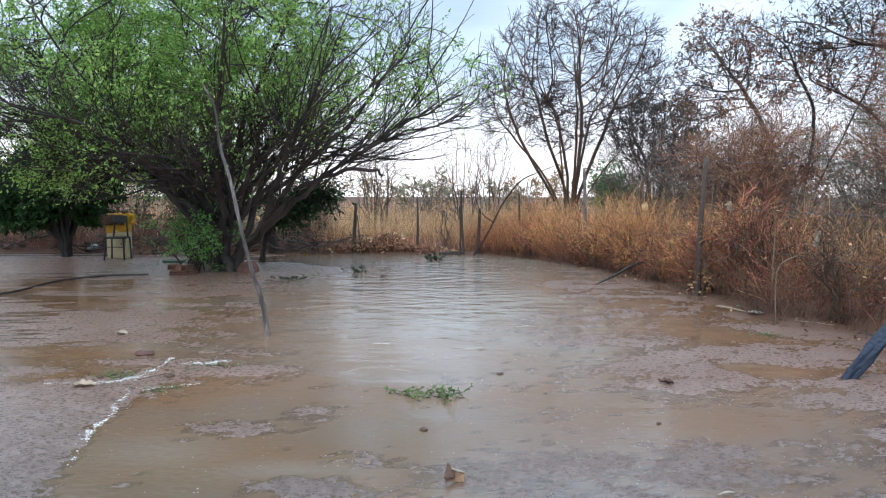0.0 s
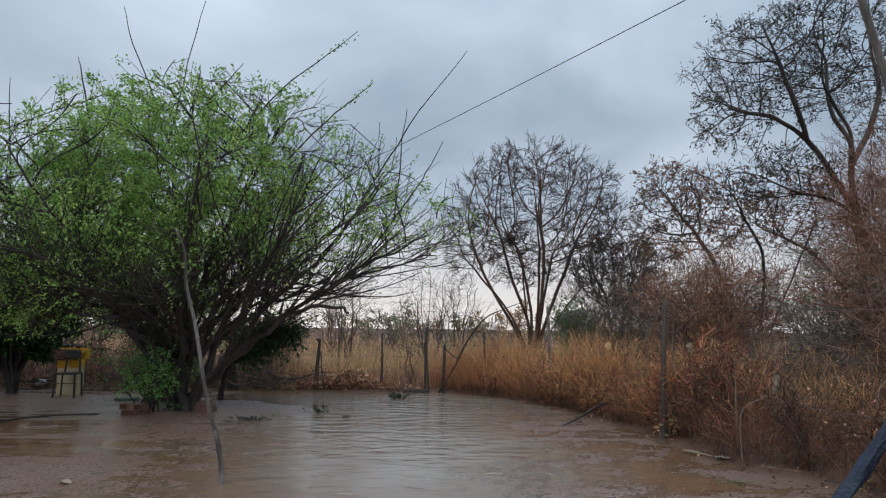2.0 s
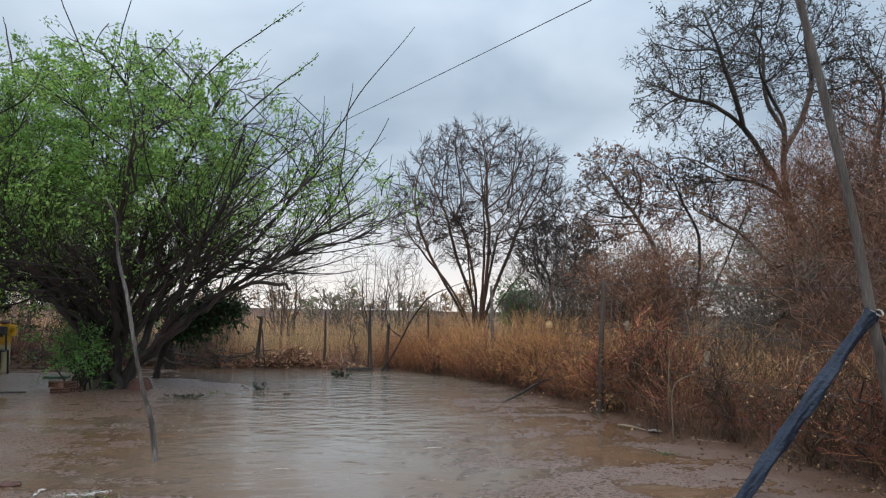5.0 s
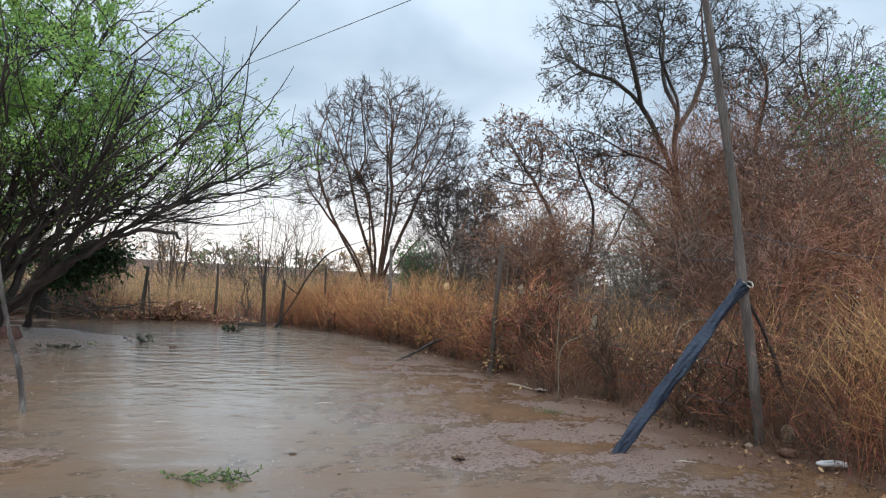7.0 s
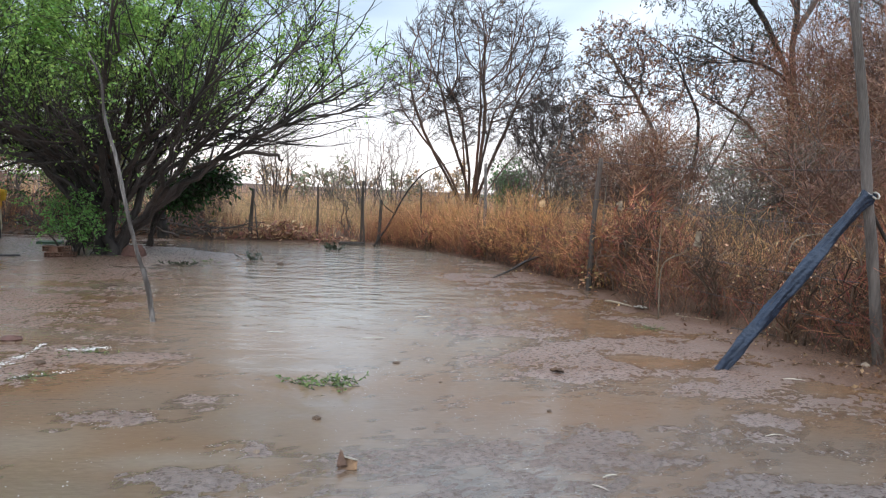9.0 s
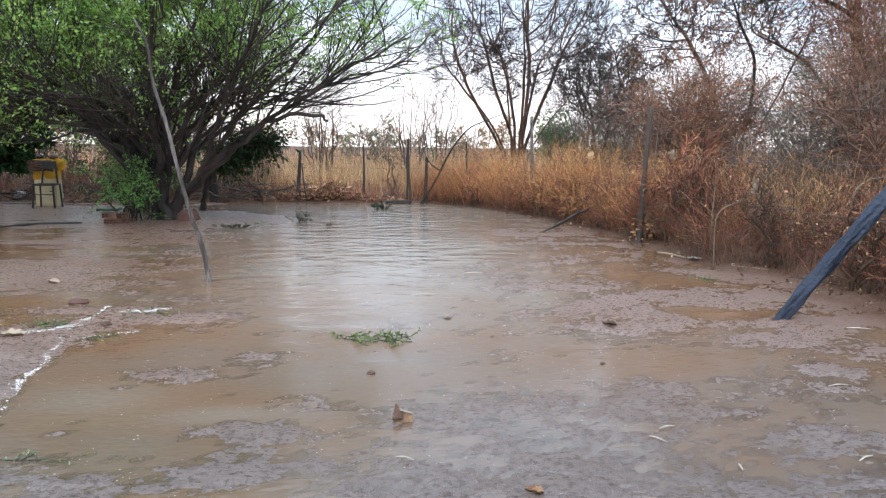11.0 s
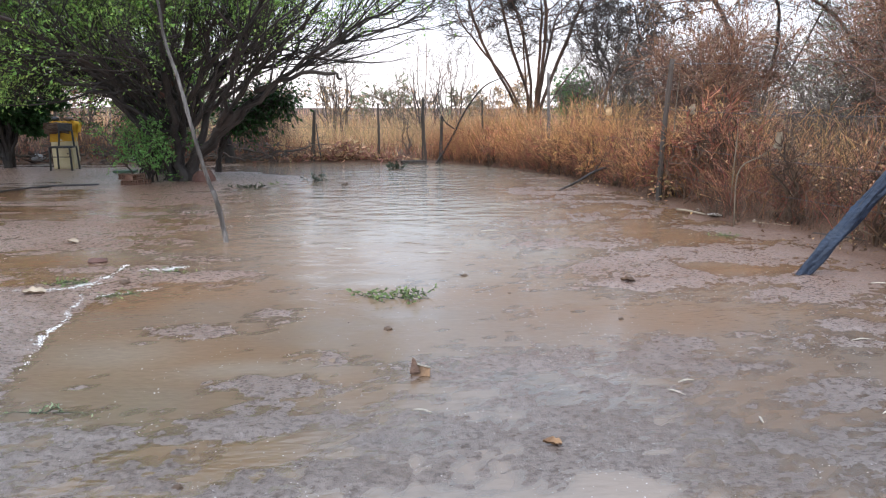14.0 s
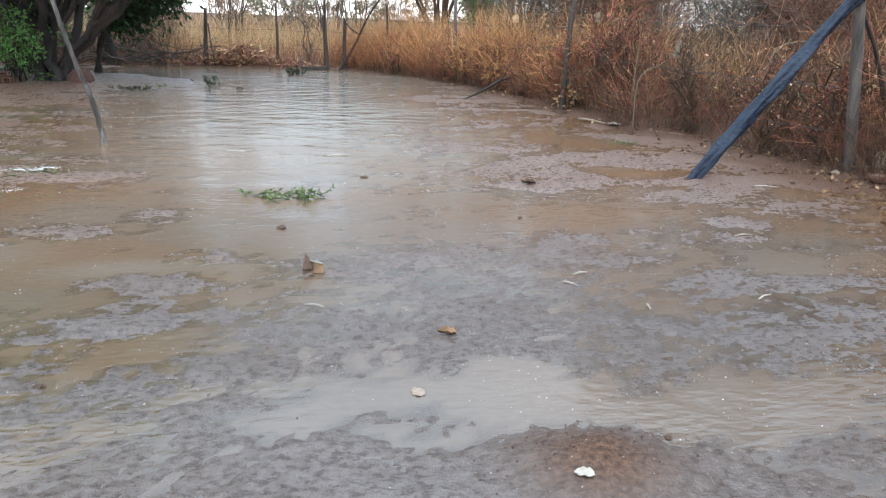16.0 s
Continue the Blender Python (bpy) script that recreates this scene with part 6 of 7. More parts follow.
slab("cover", (-7.38, 15.39, 0.80), (0.44, 0.38, 0.42), M["yellow_cloth"], "yellow cloth cover", "", 281, 5, parent=cab, rough=0.012, edge=0.03)


def draped(name, corners, material, parent, label, seed, n=10, amp=0.02):
    """A hanging cloth: a wavy double-sided sheet with thickness between four corners."""
    a, b, c, d = (np.array(p, float) for p in corners)
    u, v = np.meshgrid(np.linspace(0, 1, n), np.linspace(0, 1, n), indexing="ij")
    P = (a * ((1 - u) * (1 - v))[..., None] + b * (u * (1 - v))[..., None] + c * (u * v)[..., None] + d * ((1 - u) * v)[..., None])
    nrm = unit(np.cross(b - a, d - a))
    P = P + nrm * (amp * np.sin(u * 11 + seed) * (0.3 + v) + amp * 0.5 * np.sin(v * 7 + u * 5))[..., None]
    Q = P - nrm * 0.008
    V = np.concatenate([P.reshape(-1, 3), Q.reshape(-1, 3)])
    i = np.arange(n * n).reshape(n, n)
    q = np.stack([i[:-1, :-1], i[1:, :-1], i[1:, 1:], i[:-1, 1:]], -1).reshape(-1, 4)
    rim = np.concatenate([i[:, 0], i[-1, 1:], i[-2::-1, -1], i[0, -2:0:-1]])
    nxt = np.roll(rim, -1)
    return np_mesh(name, V, [q, q[:, ::-1] + n * n, np.stack([rim, rim + n * n, nxt + n * n, nxt], -1)], material, parent, label, smooth=True)


door = slab("door", (-7.37, 15.2, 0.3), (0.35, 0.024, 0.5), M["cream_paint"], "scuffed cream door", "", 279, 5, parent=cab, rough=0.002, edge=0.006)
lump("knob", (-7.24, 15.18, 0.34), 0.018, M["black_metal"], "", "", 7, 0.9, door, 1, 0.03)
draped("loose_flap", [(-7.17, 15.3, 1.05), (-6.95, 15.35, 1.0), (-6.97, 15.3, 0.78), (-7.16, 15.25, 0.8)], M["yellow_cloth"], cab, "loose yellow cloth corner", 1)
bag = thing("leather_bag", (-7.41, 15.16, 1.0), "worn brown leather bag hung on the cabinet front", "bag")
slab("pouch", (-7.41, 15.15, 0.88), (0.46, 0.08, 0.22), M["brown_leather"], "", "", 282, 12, parent=bag, rough=0.012, edge=0.04)
slab("flap", (-7.39, 15.09, 0.93), (0.3, 0.04, 0.13), M["brown_leather"], "", "", 283, 12, parent=bag, rough=0.008, edge=0.015)
for i, (bx, bz) in enumerate([(-7.5, 1.07), (-7.22, 1.07)]):
    lump("cloth_bundle", (bx, 15.35, bz), 0.1, M["brown_leather"] if i else M["black_metal"], "dark rolled cloth lying on the cabinet", "bundle", 11 + i, 0.55)

chair = thing("metal_chair", (-7.2, 14.92, 0), "old black metal chair in front of the cream cabinet", "chair")
CX, CY = -7.2, 14.92
slab("seat", (CX, CY, 0.5), (0.44, 0.36, 0.035), M["black_metal"], "", "", 284, 8, parent=chair, rough=0.002)
for i, (dx, dy, lean) in enumerate([(-0.2, -0.15, 0), (0.2, -0.15, 0), (-0.2, 0.16, 0.03), (0.2, 0.16, 0.03)]):
    timber("leg", [(CX + dx * 1.1, CY + dy * 1.1, -0.03), (CX + dx, CY + dy, 0.5)], [0.02, 0.02], M["black_metal"], chair, 285 + i, "", 5, 7, 0.03)
for i, dx in enumerate((-0.16, 0.16)):
    timber("back_upright", [(CX + dx, CY + 0.16, 0.5), (CX + dx * 0.75, CY + 0.19, 0.95)], [0.02, 0.02], M["black_metal"], chair, 290 + i, "", 5, 7, 0.03)
slab("backrest", (CX, CY + 0.18, 0.9), (0.28, 0.03, 0.16), M["black_metal"], "", "", 292, 8, parent=chair, rough=0.002)
timber("stretcher", [(CX - 0.21, CY - 0.16, 0.3), (CX + 0.21, CY - 0.16, 0.3)], [0.01, 0.01], M["black_metal"], chair, 293, "", 4, 6, 0.03)


def brush_pile(x0, x1, y0, y1, height, count, seed, label):
    """A heap of dead branches thrown across one another."""
    rng = np.random.RandomState(seed)
    lines = []
    for _ in range(count):
        x, y, z, a = rng.uniform(x0, x1), rng.uniform(y0, y1), rng.uniform(0.02, height) * rng.uniform(0.3, 1), rng.uniform(0, 6.283)
        l, up = rng.uniform(0.35, 1.1), rng.uniform(-0.15, 0.35)
        lines.append([(x, y, z), (x + math.cos(a) * l * 0.5, y + math.sin(a) * l * 0.3, z + up * l * 0.5), (x + math.cos(a) * l, y + math.sin(a) * l * 0.6, max(0.02, z + up * l))])
    P, R = limbs_from(lines, [(rng.uniform(0.008, 0.035), 0.006) for _ in lines], 7, rng, 0.02)
    T, TR = grow(P, R, 5, 0.35, 45, rng, k=4, wander=0.25, ratio=0.6)
    V, F = bulk([tubes(P, R, 5), ribbons(T, np.maximum(TR * 2, 0.005), rng)])
    return tagged(np_mesh("brush_pile", V, F, M["litter"]), label, "brush pile", kind="stuff")


brush_pile(-11.5, -5.0, 16.6, 17.8, 0.45, 130, 300, "heap of dark dead branches at the yard's back edge")
brush_pile(-5.0, -2.3, 16.9, 17.7, 0.55, 90, 301, "heap of dark dead branches by the stump")


def leaf_heap(name, x, y, z, size, aspect, seed, material, label, category):
    rng = np.random.RandomState(seed)
    n = len(x)
    d = np.stack([rng.normal(size=n), rng.normal(size=n), rng.normal(scale=0.25, size=n)], -1)
    V, F = leaves(np.stack([x, y, z], -1), unit(d), size, aspect, rng, droop=0.0)
    return tagged(np_mesh(name, V, F, material), label, category, kind="stuff")


h_rng = np.random.RandomState(310)
hx, hy = h_rng.normal(-1.5, 0.75, 1500), h_rng.normal(17.2, 0.18, 1500)
hz = 0.03 + h_rng.uniform(0, 0.42, 1500) * np.exp(-((hx + 1.5) / 0.9) ** 2)
leaf_heap("dry_leaf_heap", hx[:1000], hy[:1000], hz[:1000], 0.17, 0.28, 311, M["leaf_rust"], "heap of curled rust-brown dry leaves under the fence", "leaves")
leaf_heap("dry_leaf_heap", hx[1000:], hy[1000:], hz[1000:] + 0.03, 0.17, 0.24, 314, M["dry_leaf"], "curled golden dry leaves on top of the heap", "leaves")
lx, ly = scatter(3000, -9.0, 7.0, 2.5, 17.6, h_rng, -0.3, 0.8)
leaf_heap("leaf_litter", lx, ly, land(lx, ly) + 0.012, 0.06, 0.6, 312, M["dead_leaf"], "fallen dry leaves along the yard's edge", "leaves")
tx, ty = scatter(420, 1.5, 5.6, 3.2, 12.5, np.random.RandomState(317), -0.25, 0.25)
leaf_heap("leaf_litter", tx, ty, np.maximum(land(tx, ty), 0) + 0.012, 0.05, 0.5, 318, M["dry_leaf"], "pale bleached leaves washed up along the yard's edge", "leaves")
vx, vy = h_rng.uniform(3.7, 5.4, 900), h_rng.uniform(3.2, 6.8, 900)
keep = h_rng.uniform(size=900) < np.clip((vx - 3.6) / 1.0, 0, 1)
vx, vy = vx[keep], vy[keep]
leaf_heap("leaf_litter", vx, vy, np.maximum(land(vx, vy), 0) + 0.008, 0.045, 0.6, 315, M["dead_leaf"], "small dark fallen leaves round the pole's foot", "leaves")
px_, py_ = h_rng.normal(3.78, 0.11, 110), h_rng.normal(9.72, 0.1, 110)
leaf_heap("withered_leaves", px_, py_, np.maximum(land(px_, py_), 0) + h_rng.uniform(0.02, 0.4, 110), 0.07, 0.5, 316, M["straw_pale"], "withered pale yellow leaves at the fence post's foot", "leaves")
ex, ey = scatter(900, 2.0, 7.0, 2.5, 11.5, h_rng, 0.2, 1.6)
leaf_heap("withered_leaves", ex, ey, land(ex, ey) + h_rng.uniform(0.1, 0.9, len(ex)), 0.045, 0.55, 313, M["dry_leaf"], "withered pale leaves caught in the weeds", "leaves")

# ---- stones and scraps ----
s_rng = np.random.RandomState(320)
sx, sy = scatter(46, 1.5, 5.6, 3.2, 16.5, s_rng, -0.22, 0.25)
for i, (x, y) in enumerate(zip(sx, sy)):
    r = s_rng.uniform(0.02, 0.06)
    tagged(lump("stone", (x, y, ground_z(x, y) + r * 0.25), r, M["stone"] if i % 3 else M["clod"], "rough wet stone at the edge of the weeds" if i % 3 else "dark clod of wet earth at the edge of the weeds", "stone", i, 0.65, None, 1), group="stones along the yard's edge")
lump("stone", (3.8, 8.2, 0.015), 0.055, M["stone"], "pale flat stone by the fence", "stone", 77, 0.5)
lump("stone", (4.72, 4.95, 0.05), 0.07, M["brick"], "reddish rounded stone under the pole", "stone", 78, 0.7)
lump("stone", (5.02, 5.25, 0.12), 0.09, M["stone"], "grey-brown stone behind the pole's foot", "stone", 79, 1.1)

bottle = thing("plastic_bottle", (4.73, 4.5, 0.06), "crushed white plastic bottle lying in leaf litter", "bottle")
timber("body", [(4.66, 4.53, 0.075), (4.76, 4.5, 0.08), (4.86, 4.47, 0.075)], [0.024, 0.027, 0.024], M["white_scrap"], bottle, 330, "", 10, 10, 0.1)
timber("neck", [(4.66, 4.53, 0.075), (4.62, 4.54, 0.075)], [0.022, 0.012], M["white_scrap"], bottle, 331, "", 5, 9, 0.03)


def scrap(at, size, seed, material, label):
    rng = np.random.RandomState(seed)
    n = 7
    u, v = np.meshgrid(np.linspace(-0.5, 0.5, n), np.linspace(-0.5, 0.5, n), indexing="ij")
    P = np.stack([u * size * (0.25 + 0.75 * rng.uniform(size=(1, n))) + 0.3 * size * v ** 2, rng.normal(scale=size * 0.12, size=(n, n)), v * size * 1.2], -1) + np.array(at)
    i = np.arange(n * n).reshape(n, n)
    q = np.stack([i[:-1, :-1], i[1:, :-1], i[1:, 1:], i[:-1, 1:]], -1).reshape(-1, 4)
    return tagged(np_mesh("plastic_scrap", P, [q], material), label, "scrap")


scrap((4.1, 7.42, 0.97), 0.15, 340, M["twig_pale"], "pale torn bag caught in the weeds")
scrap((3.6, 12.15, 1.26), 0.12, 341, M["dry_leaf"], "yellowish torn bag caught on the grass")
scrap((4.08, 9.72, 1.3), 0.12, 342, M["twig_pale"], "pale torn bag caught in the weeds")
for i, (pts_, words) in enumerate([([(3.72, 7.5, 0.62), (3.95, 7.46, 0.8), (4.2, 7.4, 1.0)], "pale broken stalk lying over the weeds"), ([(3.9, 7.98, 0.66), (3.91, 7.98, 0.98), (3.9, 7.98, 1.22)], "pale dry stalk standing in the weeds"),
                                  ([(3.85, 9.76, 1.2), (3.87, 9.76, 1.65), (3.88, 9.76, 1.95)], "pale dry stalk beside the fence post"), ([(4.9, 6.9, 0.9), (5.3, 7.0, 1.1), (5.8, 7.0, 1.05)], "pale bent stalk arching over the weeds")]):
    pts_ = [(pts_[0][0], pts_[0][1], 0.0)] + pts_
    V, F = knobbly(pts_, [0.008, 0.006, 0.003], np.random.RandomState(345 + i), 14, 5, 0.15)
    tagged(np_mesh("dry_stalk", V, F, M["twig_pale"], smooth=True), words, "stalk")
for i, (x, y, z) in enumerate([(-8.9, 17.2, 0.12), (-8.0, 17.1, 0.1), (-6.6, 17.0, 0.1)]):
    lump("white_rubbish", (x, y, z), 0.16, M["white_scrap"], "white crumpled rubbish by the brush pile", "rubbish", 20 + i, 0.6)


def curled_leaf(at, size, turn, seed, label, curl=0.5, material=None):
    """A dead leaf folded along its midrib, its rim crinkled and partly torn."""
    rng = np.random.RandomState(seed)
    n = 13
    u, v = np.meshgrid(np.linspace(-1, 1, n), np.linspace(0, 1, n), indexing="ij")
    w = (np.sin(np.pi * np.clip(v, 0.03, 0.97) ** 0.75) ** 0.6) * 0.36 * (1 + 0.12 * np.sin(v * 19 + seed) * np.abs(u))
    fold = radians(75) * curl * (0.6 + 0.4 * v)
    side = np.where(u > 0, 1.15, 0.55)
    Xl = u * w * np.cos(fold * side)
    Zl = np.abs(u) * w * np.sin(fold * side) + 0.25 * curl * (v - 0.3) ** 2 + rng.normal(scale=0.01, size=(n, n)) + 0.025 * np.sin(v * 14 + u * 6)
    P = np.stack([Xl, v - 0.5, Zl], -1).reshape(-1, 3) * size
    m = np.array(pose(at[0], at[1], at[2], 0, 8 * curl, turn))
    P = P @ m[:3, :3].T + m[:3, 3]
    Q = P - np.array([0, 0, 0.0022])
    i = np.arange(n * n).reshape(n, n)
    q = np.stack([i[:-1, :-1], i[1:, :-1], i[1:, 1:], i[:-1, 1:]], -1).reshape(-1, 4)
    ob = np_mesh("dry_leaf", np.concatenate([P, Q]), [q, q[:, ::-1] + n * n], M[material or "dead_leaf"])
    return tagged(ob, label, "leaf")


curl = thing("dry_leaf", (0.05, 3.28, 0), "curled tan dry leaf standing on the wet mud", "leaf")
draped("blade", [(0.0, 3.262, 0.0), (0.098, 3.252, 0.004), (0.1, 3.29, 0.036), (0.036, 3.305, 0.046)], M["dead_leaf"], curl, "", 2, 12, 0.003)
draped("folded_edge", [(-0.004, 3.268, 0.012), (0.05, 3.262, 0.02), (0.026, 3.30, 0.076), (0.012, 3.305, 0.086)], M["clod"], curl, "dark brown folded edge", 3, 8, 0.002)
draped("rim", [(0.03, 3.3, 0.05), (0.1, 3.284, 0.034), (0.103, 3.284, 0.042), (0.034, 3.302, 0.058)], M["bone_white"], curl, "bleached pale rim", 5, 8, 0.002)
curled_leaf((0.56, 2.53, 0.006), 0.075, 80, 351, "broken tan dry leaf on the wet mud", 0.9)
curled_leaf((0.38, 2.11, 0.002), 0.06, 20, 352, "flat reddish dry leaf in a puddle", 0.15, "stone")
curled_leaf((-3.29, 6.81, 0.015), 0.13, 70, 353, "pale dry leaf on the wet ground", 0.8, "tan_leaf")
curled_leaf((-2.63, 4.83, 0.035), 0.15, 100, 354, "pale dry leaf caught in foam", 0.7, "tan_leaf")
curled_leaf((1.69, 5.05, 0.014), 0.11, 80, 355, "tan dry leaf on the mud", 0.8)
curled_leaf((2.66, 6.08, 0.008), 0.07, 30, 358, "small pale leaf on the mud", 0.5, "tan_leaf")
curled_leaf((3.76, 8.08, 0.03), 0.17, 60, 359, "large bleached leaf at the foot of the weeds", 0.4, "bone_white")
for i, pts_ in enumerate([[(3.5, 8.62, 0.03), (3.6, 8.46, 0.035), (3.72, 8.24, 0.02)], [(3.98, 7.56, 0.03), (4.16, 7.28, 0.04), (4.36, 7.06, 0.03)], [(4.26, 6.86, 0.03), (4.44, 6.55, 0.045), (4.52, 6.3, 0.03)]]):
    V, F = knobbly(pts_, [0.012, 0.016, 0.007], np.random.RandomState(430 + i), 10, 6, 0.25)
    tagged(np_mesh("fallen_stick", V, F, M["twig_pale"] if i < 2 else M["post_wood"], smooth=True), "pale dry stick lying at the edge of the weeds" if i < 2 else "dark wet stick lying at the edge of the weeds", "stick")
curled_leaf((-0.41, 3.48, 0.008), 0.05, 10, 356, "small pale leaf on the mud", 0.4, "tan_leaf")
curled_leaf((0.74, 1.56, 0.05), 0.055, 80, 357, "torn whitish leaf on the clay mound", 0.5, "bone_white")
for i, (x, y, r, words) in enumerate([(-2.16, 5.22, 0.062, "dark clod of earth beside the foam"), (0.45, 5.32, 0.035, "small dark clod in shallow water"), (0.73, 4.79, 0.02, "small dark clod in shallow water"), (-0.13, 4.01, 0.038, "flat dark clod in shallow water"),
                                    (-0.83, 2.29, 0.022, "small dark pebble on the mud"), (1.35, 4.14, 0.025, "small dark pebble on the mud"), (1.09, 1.75, 0.015, "small dark pebble on the mud"), (-1.06, 11.92, 0.08, "dark clod in the flooded yard")]):
    lump("clod", (x, y, r * 0.08), r * 0.8, M["clod"], words, "clod", 40 + i, 0.5, rough=0.4)
lump("red_clod", (-2.7, 5.98, 0.012), 0.085, M["red_board"], "low heap of reddish wet clay", "clod", 60, 0.3)


def splinter(at, length, turn, seed, label):
    x, y = at
    dx, dy = math.cos(radians(turn)) * length / 2, math.sin(radians(turn)) * length / 2
    V, F = knobbly([(x - dx, y - dy, 0.008), (x, y + length * 0.06, 0.012), (x + dx, y + dy, 0.009)], [0.003, 0.005, 0.002], np.random.RandomState(seed), 7, 5, 0.2)
    return tagged(np_mesh("wood_splinter", V, F, M["bone_white"], smooth=True), label, "splinter", group="splinters on the mud")


for i, (x, y, l, turn) in enumerate([(1.35, 3.12, 0.09, 15), (1.25, 2.99, 0.09, -50), (1.5, 2.69, 0.06, 80), (3.62, 4.89, 0.17, -15), (2.61, 3.66, 0.12, 5), (2.11, 2.74, 0.1, 25), (0.05, 2.85, 0.09, -25), (0.9, 7.3, 0.2, 5), (0.3, 6.2, 0.22, 10), (-0.6, 6.4, 0.16, -5)]):
    splinter((x, y), l, turn, 370 + i, "pale bleached wood splinter on the mud")


def weed_sprig(at, spread, count, seed, label, leaf="leaf_mesquite", size=0.035, height=0.07):
    """A floating tangle of small-leaved weed."""
    rng = np.random.RandomState(seed)
    x, y = at
    root = thing("floating_weed", (x, y, 0), label, "weed")
    lines = []
    for _ in range(count):
        a = rng.uniform(0, 6.283)
        px, py = x + rng.normal() * spread * 0.5, y + rng.normal() * spread * 0.22
        l = rng.uniform(0.06, 0.2)
        lines.append([(px, py, 0.004), (px + math.cos(a) * l * 0.5, py + math.sin(a) * l * 0.4, height * rng.uniform(0.2, 0.7)), (px + math.cos(a) * l, py + math.sin(a) * l * 0.8, height * rng.uniform(0.3, 1.2))])
    P, R = limbs_from(lines, [(0.003, 0.0015)] * count, 6, rng, 0.004)
    V, F = tubes(P, R, 4)
    tagged(np_mesh("stem", V, F, M["leaf_dusk"], root), kind="stuff")
    lp, ld = along(P, 9, rng, 0.1, 1)
    V, F = leaves(lp, ld, size, 0.5, rng, droop=-0.1)
    np_mesh("foliage", V, F, M[leaf], root, "small green leaves")


weed_sprig((-0.1, 4.70), 0.27, 30, 380, "tuft of green weed stranded in shallow water", "leaf_weed", 0.03, 0.05)
weed_sprig((-1.62, 12.5), 0.16, 11, 381, "dark drowned leafy twig in the flooded yard", "leaf_dusk", 0.05, 0.12)
weed_sprig((-2.3, 12.05), 0.3, 6, 382, "flat green weed lying in shallow water", "leaf_weed", 0.04, 0.025)
weed_sprig((-0.18, 14.9), 0.16, 16, 383, "dark drowned leafy twig in the flooded yard", "leaf_dusk", 0.07, 0.14)
weed_sprig((-2.6, 11.5), 0.3, 16, 384, "flat green weed on the wet ground", "leaf_dusk", 0.05, 0.04)
weed_sprig((-2.6, 5.22), 0.12, 14, 385, "small green weed at the clay bank", "leaf_weed", 0.025, 0.03)
weed_sprig((-2.0, 5.6), 0.2, 18, 386, "flattened green weed in shallow water", "leaf_weed", 0.02, 0.012)
weed_sprig((-2.1, 4.87), 0.12, 12, 387, "flattened green weed in shallow water", "leaf_weed", 0.02, 0.012)
weed_sprig((-1.59, 2.93), 0.05, 7, 388, "small grey-green weed clump on the mud", "leaf_olive", 0.016, 0.015)
weed_sprig((-1.14, 1.95), 0.07, 14, 389, "dark green weed clump on the mud", "leaf_dusk", 0.022, 0.03)
weed_sprig((3.35, 6.9), 0.16, 8, 390, "thin green grass blades on the mud", "leaf_weed", 0.026, 0.015)


def bubbles(name, x, y, r, label, flat=0.6):
    """Foam: many small domes resting on the water."""
    a = np.arange(5) * 2 * np.pi / 5
    base = np.concatenate([np.stack([np.cos(a), np.sin(a), 0 * a - 0.2], -1), np.stack([0.6 * np.cos(a + 0.5), 0.6 * np.sin(a + 0.5), 0 * a + 0.75], -1), [[0, 0, 1.0]]])
    k = np.arange(5)
    tri = np.concatenate([np.stack([k, (k + 1) % 5, 5 + k], 1), np.stack([5 + k, (k + 1) % 5, 5 + (k + 1) % 5], 1), np.stack([5 + k, 5 + (k + 1) % 5, 0 * k + 10], 1)])
    n = len(x)
    z = np.maximum(land(x, y), 0)
    V = base[None] * r[:, None, None] * np.array([1, 1, flat]) + np.stack([x, y, z], -1)[:, None]
    F = (tri[None] + (np.arange(n) * len(base))[:, None, None]).reshape(-1, 3)
    return tagged(np_mesh(name, V, [F], M["foam"], smooth=True), label, "foam", kind="stuff")


f_rng = np.random.RandomState(400)
strands = [smooth_line([(-1.99, 3.45, 0), (-2.06, 3.76, 0), (-2.13, 4.05, 0), (-2.18, 4.32, 0), (-2.25, 4.63, 0), (-2.3, 4.85, 0)], 240),
           smooth_line([(-3.0, 4.9, 0), (-2.74, 4.97, 0), (-2.55, 5.06, 0), (-2.4, 5.22, 0), (-2.36, 5.48, 0), (-2.39, 5.87, 0)], 240),
           smooth_line([(-2.2, 4.85, 0), (-2.13, 4.92, 0), (-1.91, 5.03, 0)], 90), smooth_line([(-2.18, 5.6, 0), (-2.0, 5.68, 0), (-1.87, 5.74, 0)], 70)]
wide = strands[1][60:190] + f_rng.normal(scale=0.035, size=(130, 3))
fp = np.concatenate(strands + [strands[1], wide, strands[2] + f_rng.normal(scale=0.03, size=(90, 3)), strands[3] + f_rng.normal(scale=0.03, size=(70, 3))])
fp = np.concatenate([fp + f_rng.normal(scale=0.004, size=fp.shape) for _ in range(3)])
fp = fp[f_rng.uniform(size=len(fp)) < np.clip(vnoise(fp[:, 0], fp[:, 1], 7, 30) * 2.4 - 0.6, 0.1, 1)]
fp[:, 0] += 0.07 * (vnoise(fp[:, 1], fp[:, 0], 5, 42) - 0.5)
fp[:, 1] += 0.07 * (vnoise(fp[:, 0], fp[:, 1], 6, 43) - 0.5)
fp = fp + f_rng.normal(scale=0.012, size=fp.shape) * f_rng.uniform(0, 1.5, (len(fp), 1))
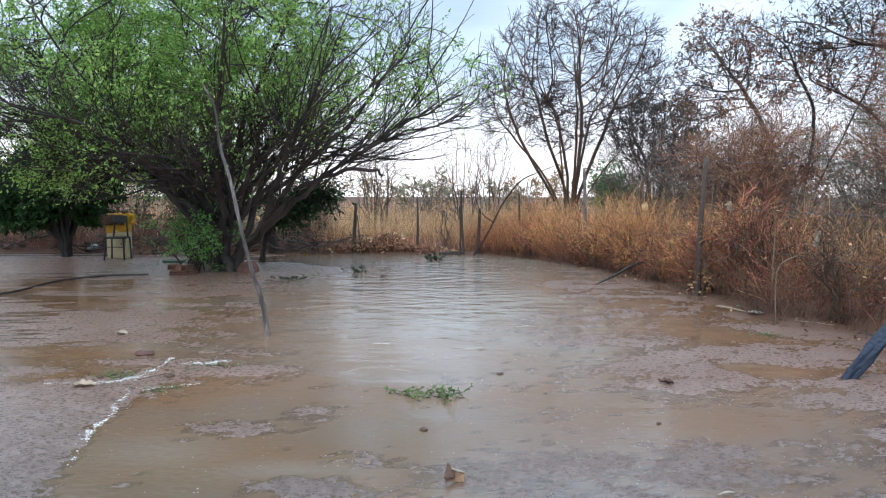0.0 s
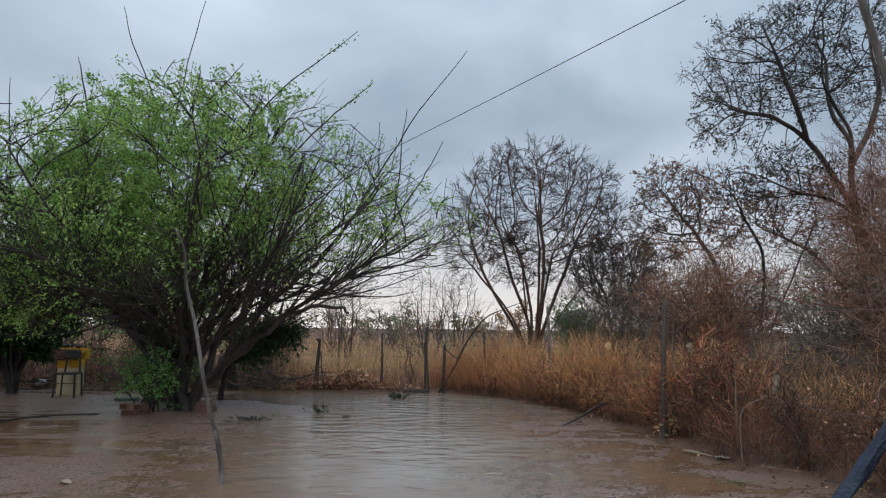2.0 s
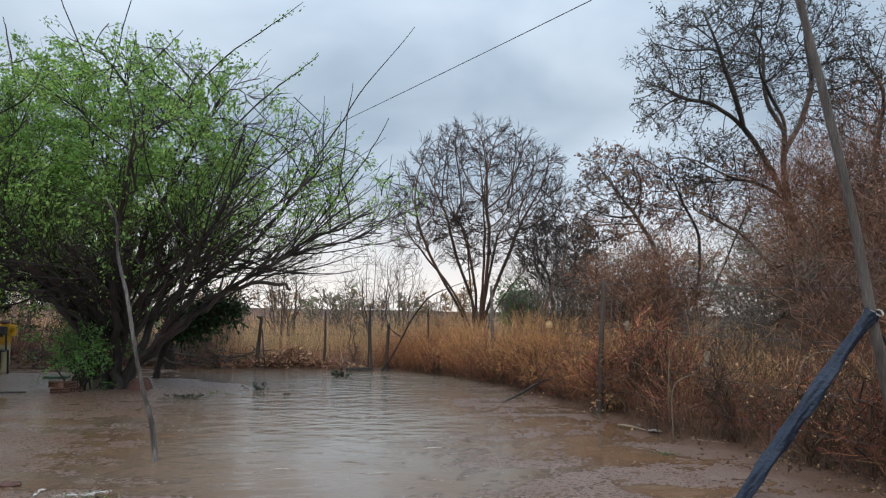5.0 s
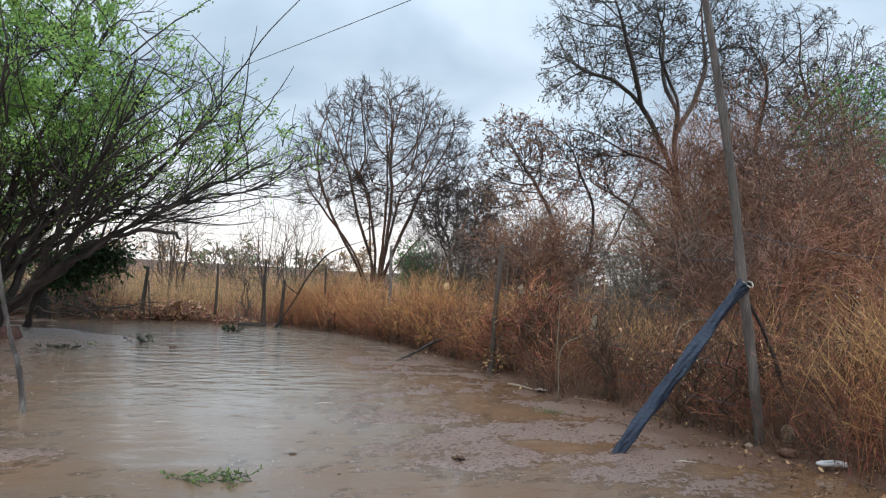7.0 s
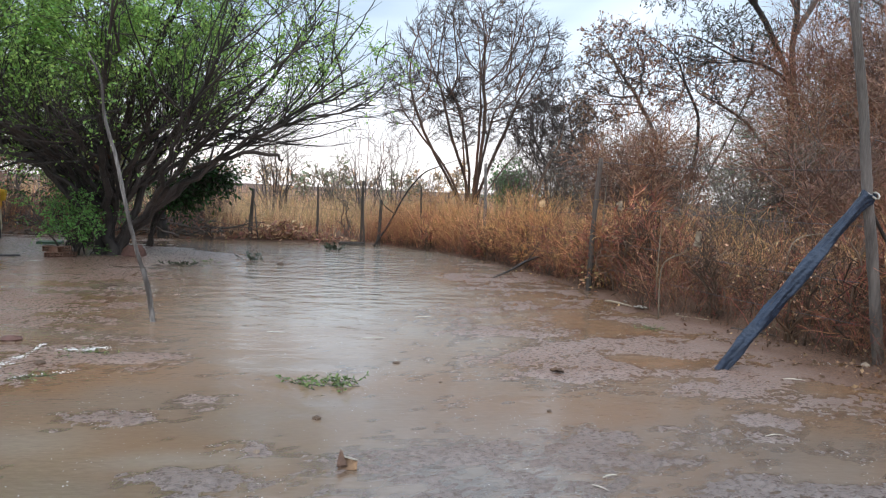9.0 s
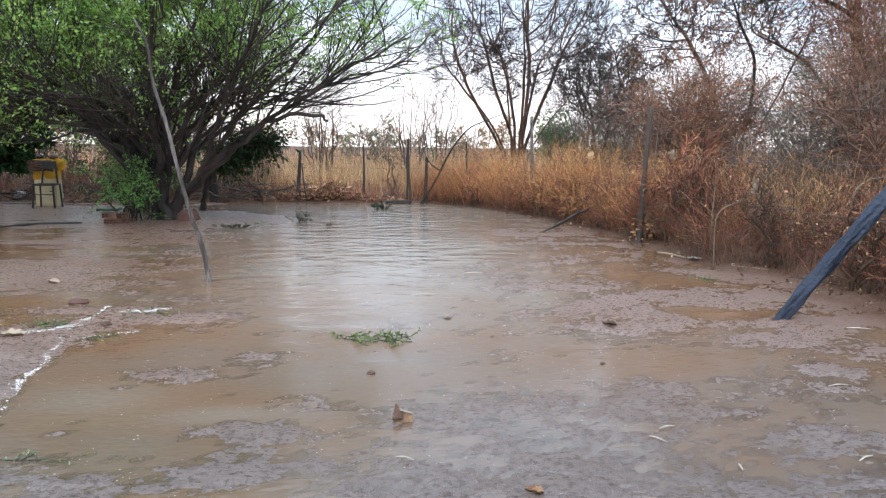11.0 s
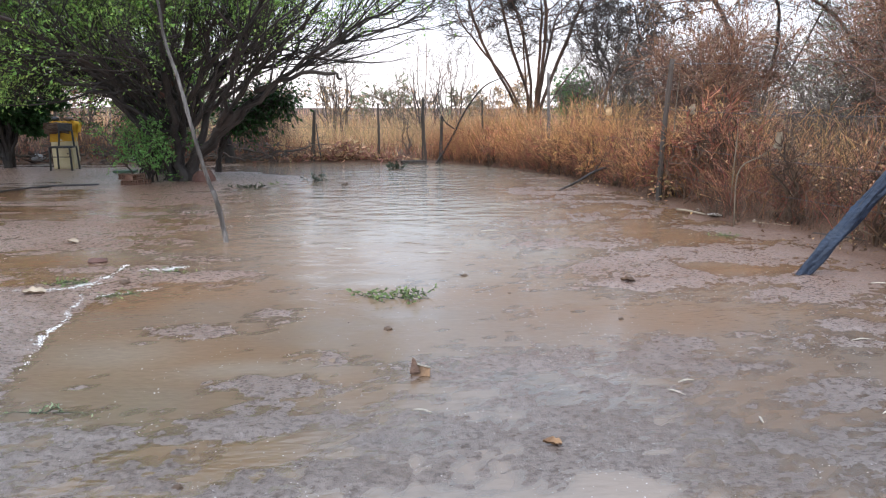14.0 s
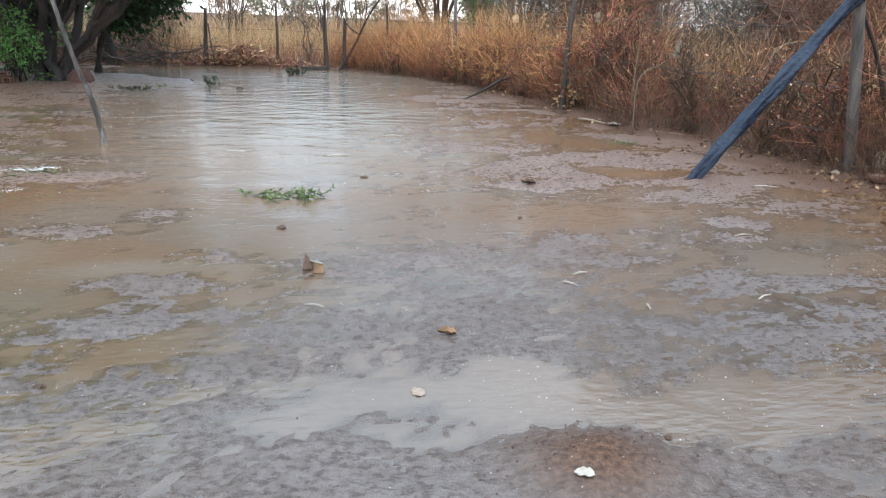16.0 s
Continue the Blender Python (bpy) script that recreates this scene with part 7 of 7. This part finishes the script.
bubbles("foam_line", fp[:, 0], fp[:, 1], 0.0022 + 0.006 * f_rng.uniform(size=len(fp)) ** 2.1, "white foam line along the clay bank", 0.5).data.materials[0] = M["foam_white"]
bx, by = f_rng.uniform(-6, 4.6, 8000), 1.3 + 9 * f_rng.uniform(size=8000) ** 1.7
ok = (outside(bx, by) < -0.3) & (f_rng.uniform(size=8000) < np.clip((vnoise(bx, by, 2.4, 31) - 0.52) * 3.0, 0.015, 1))
bubbles("rain_bubbles", bx[ok], by[ok], f_rng.uniform(0.0009, 0.0028, ok.sum()) * (0.9 + 0.17 * by[ok]), "tiny rain bubbles scattered on the shallow water", 0.5)
px, py = f_rng.uniform(-5, 4.6, 500), 1.3 + 8 * f_rng.uniform(size=500) ** 1.5
ok = outside(px, py) < -0.1
grit = bubbles("mud_grit", px[ok], py[ok], f_rng.uniform(0.0015, 0.005, ok.sum()), "dark grit and crumbs strewn over the mud", 0.7)
grit.data.materials[0] = M["clod"]
tagged(grit, category="grit")
# clusters of fine foam caught on the mud patches
cx, cy = f_rng.uniform(-4.5, 4.4, 40000), f_rng.uniform(2.0, 9.0, 40000)
near_bank = np.exp(-(land(cx, cy) / 0.006) ** 2)
ok = (outside(cx, cy) < -0.3) & (f_rng.uniform(size=40000) < near_bank * np.clip((vnoise(cx, cy * 1.8, 3.4, 44) - 0.5) * 5, 0.03, 1))
bubbles("foam_specks", cx[ok], cy[ok], (0.0013 + 0.0024 * f_rng.uniform(size=ok.sum()) ** 2) * (0.8 + 0.14 * cy[ok]), "fine pale foam specks gathered on the mud patches", 0.5)
# larger bubbles near the feet
qx, qy = f_rng.uniform(-2.8, 3.4, 4200), 1.4 + 3.6 * f_rng.uniform(size=4200)
ok = f_rng.uniform(size=4200) < np.clip((vnoise(qx, qy * 1.5, 2.2, 34) - 0.45) * 3.0, 0.04, 1)
bubbles("rain_bubbles", qx[ok], qy[ok], 0.001 + 0.003 * f_rng.uniform(size=ok.sum()) ** 2.5, "pale rain bubbles drifting on the nearest puddles", 0.35)

nest = thing("bird_nest", (3.68, 24.2, 4.72), "dark round nest of twigs in the bare tree", "nest")
n_rng = np.random.RandomState(410)
c = np.array([3.68, 24.2, 4.75])
pts = c + unit(n_rng.normal(size=(240, 3))) * np.array([0.15, 0.15, 0.2]) * n_rng.uniform(0.6, 1, (240, 1))
ends = pts + n_rng.normal(scale=0.17, size=pts.shape)
P = np.stack([pts, (pts + ends) / 2 + n_rng.normal(scale=0.02, size=pts.shape), ends], 1)
V, F = tubes(P, np.full((240, 3), 0.008), 3)
np_mesh("twig_ball", V, F, M["twig_dark"], nest)

# crumbs of red earth on the small mound by the camera's feet
m_rng = np.random.RandomState(420)
mx, my = m_rng.normal(0.8, 0.15, 420), m_rng.normal(1.72, 0.05, 420)
crumbs = bubbles("earth_crumbs", mx, my, m_rng.uniform(0.0012, 0.0042, 420), "reddish crumbs of earth on a low mound", 0.8)
crumbs.data.materials[0] = M["clod"]
tagged(crumbs, category="crumbs")
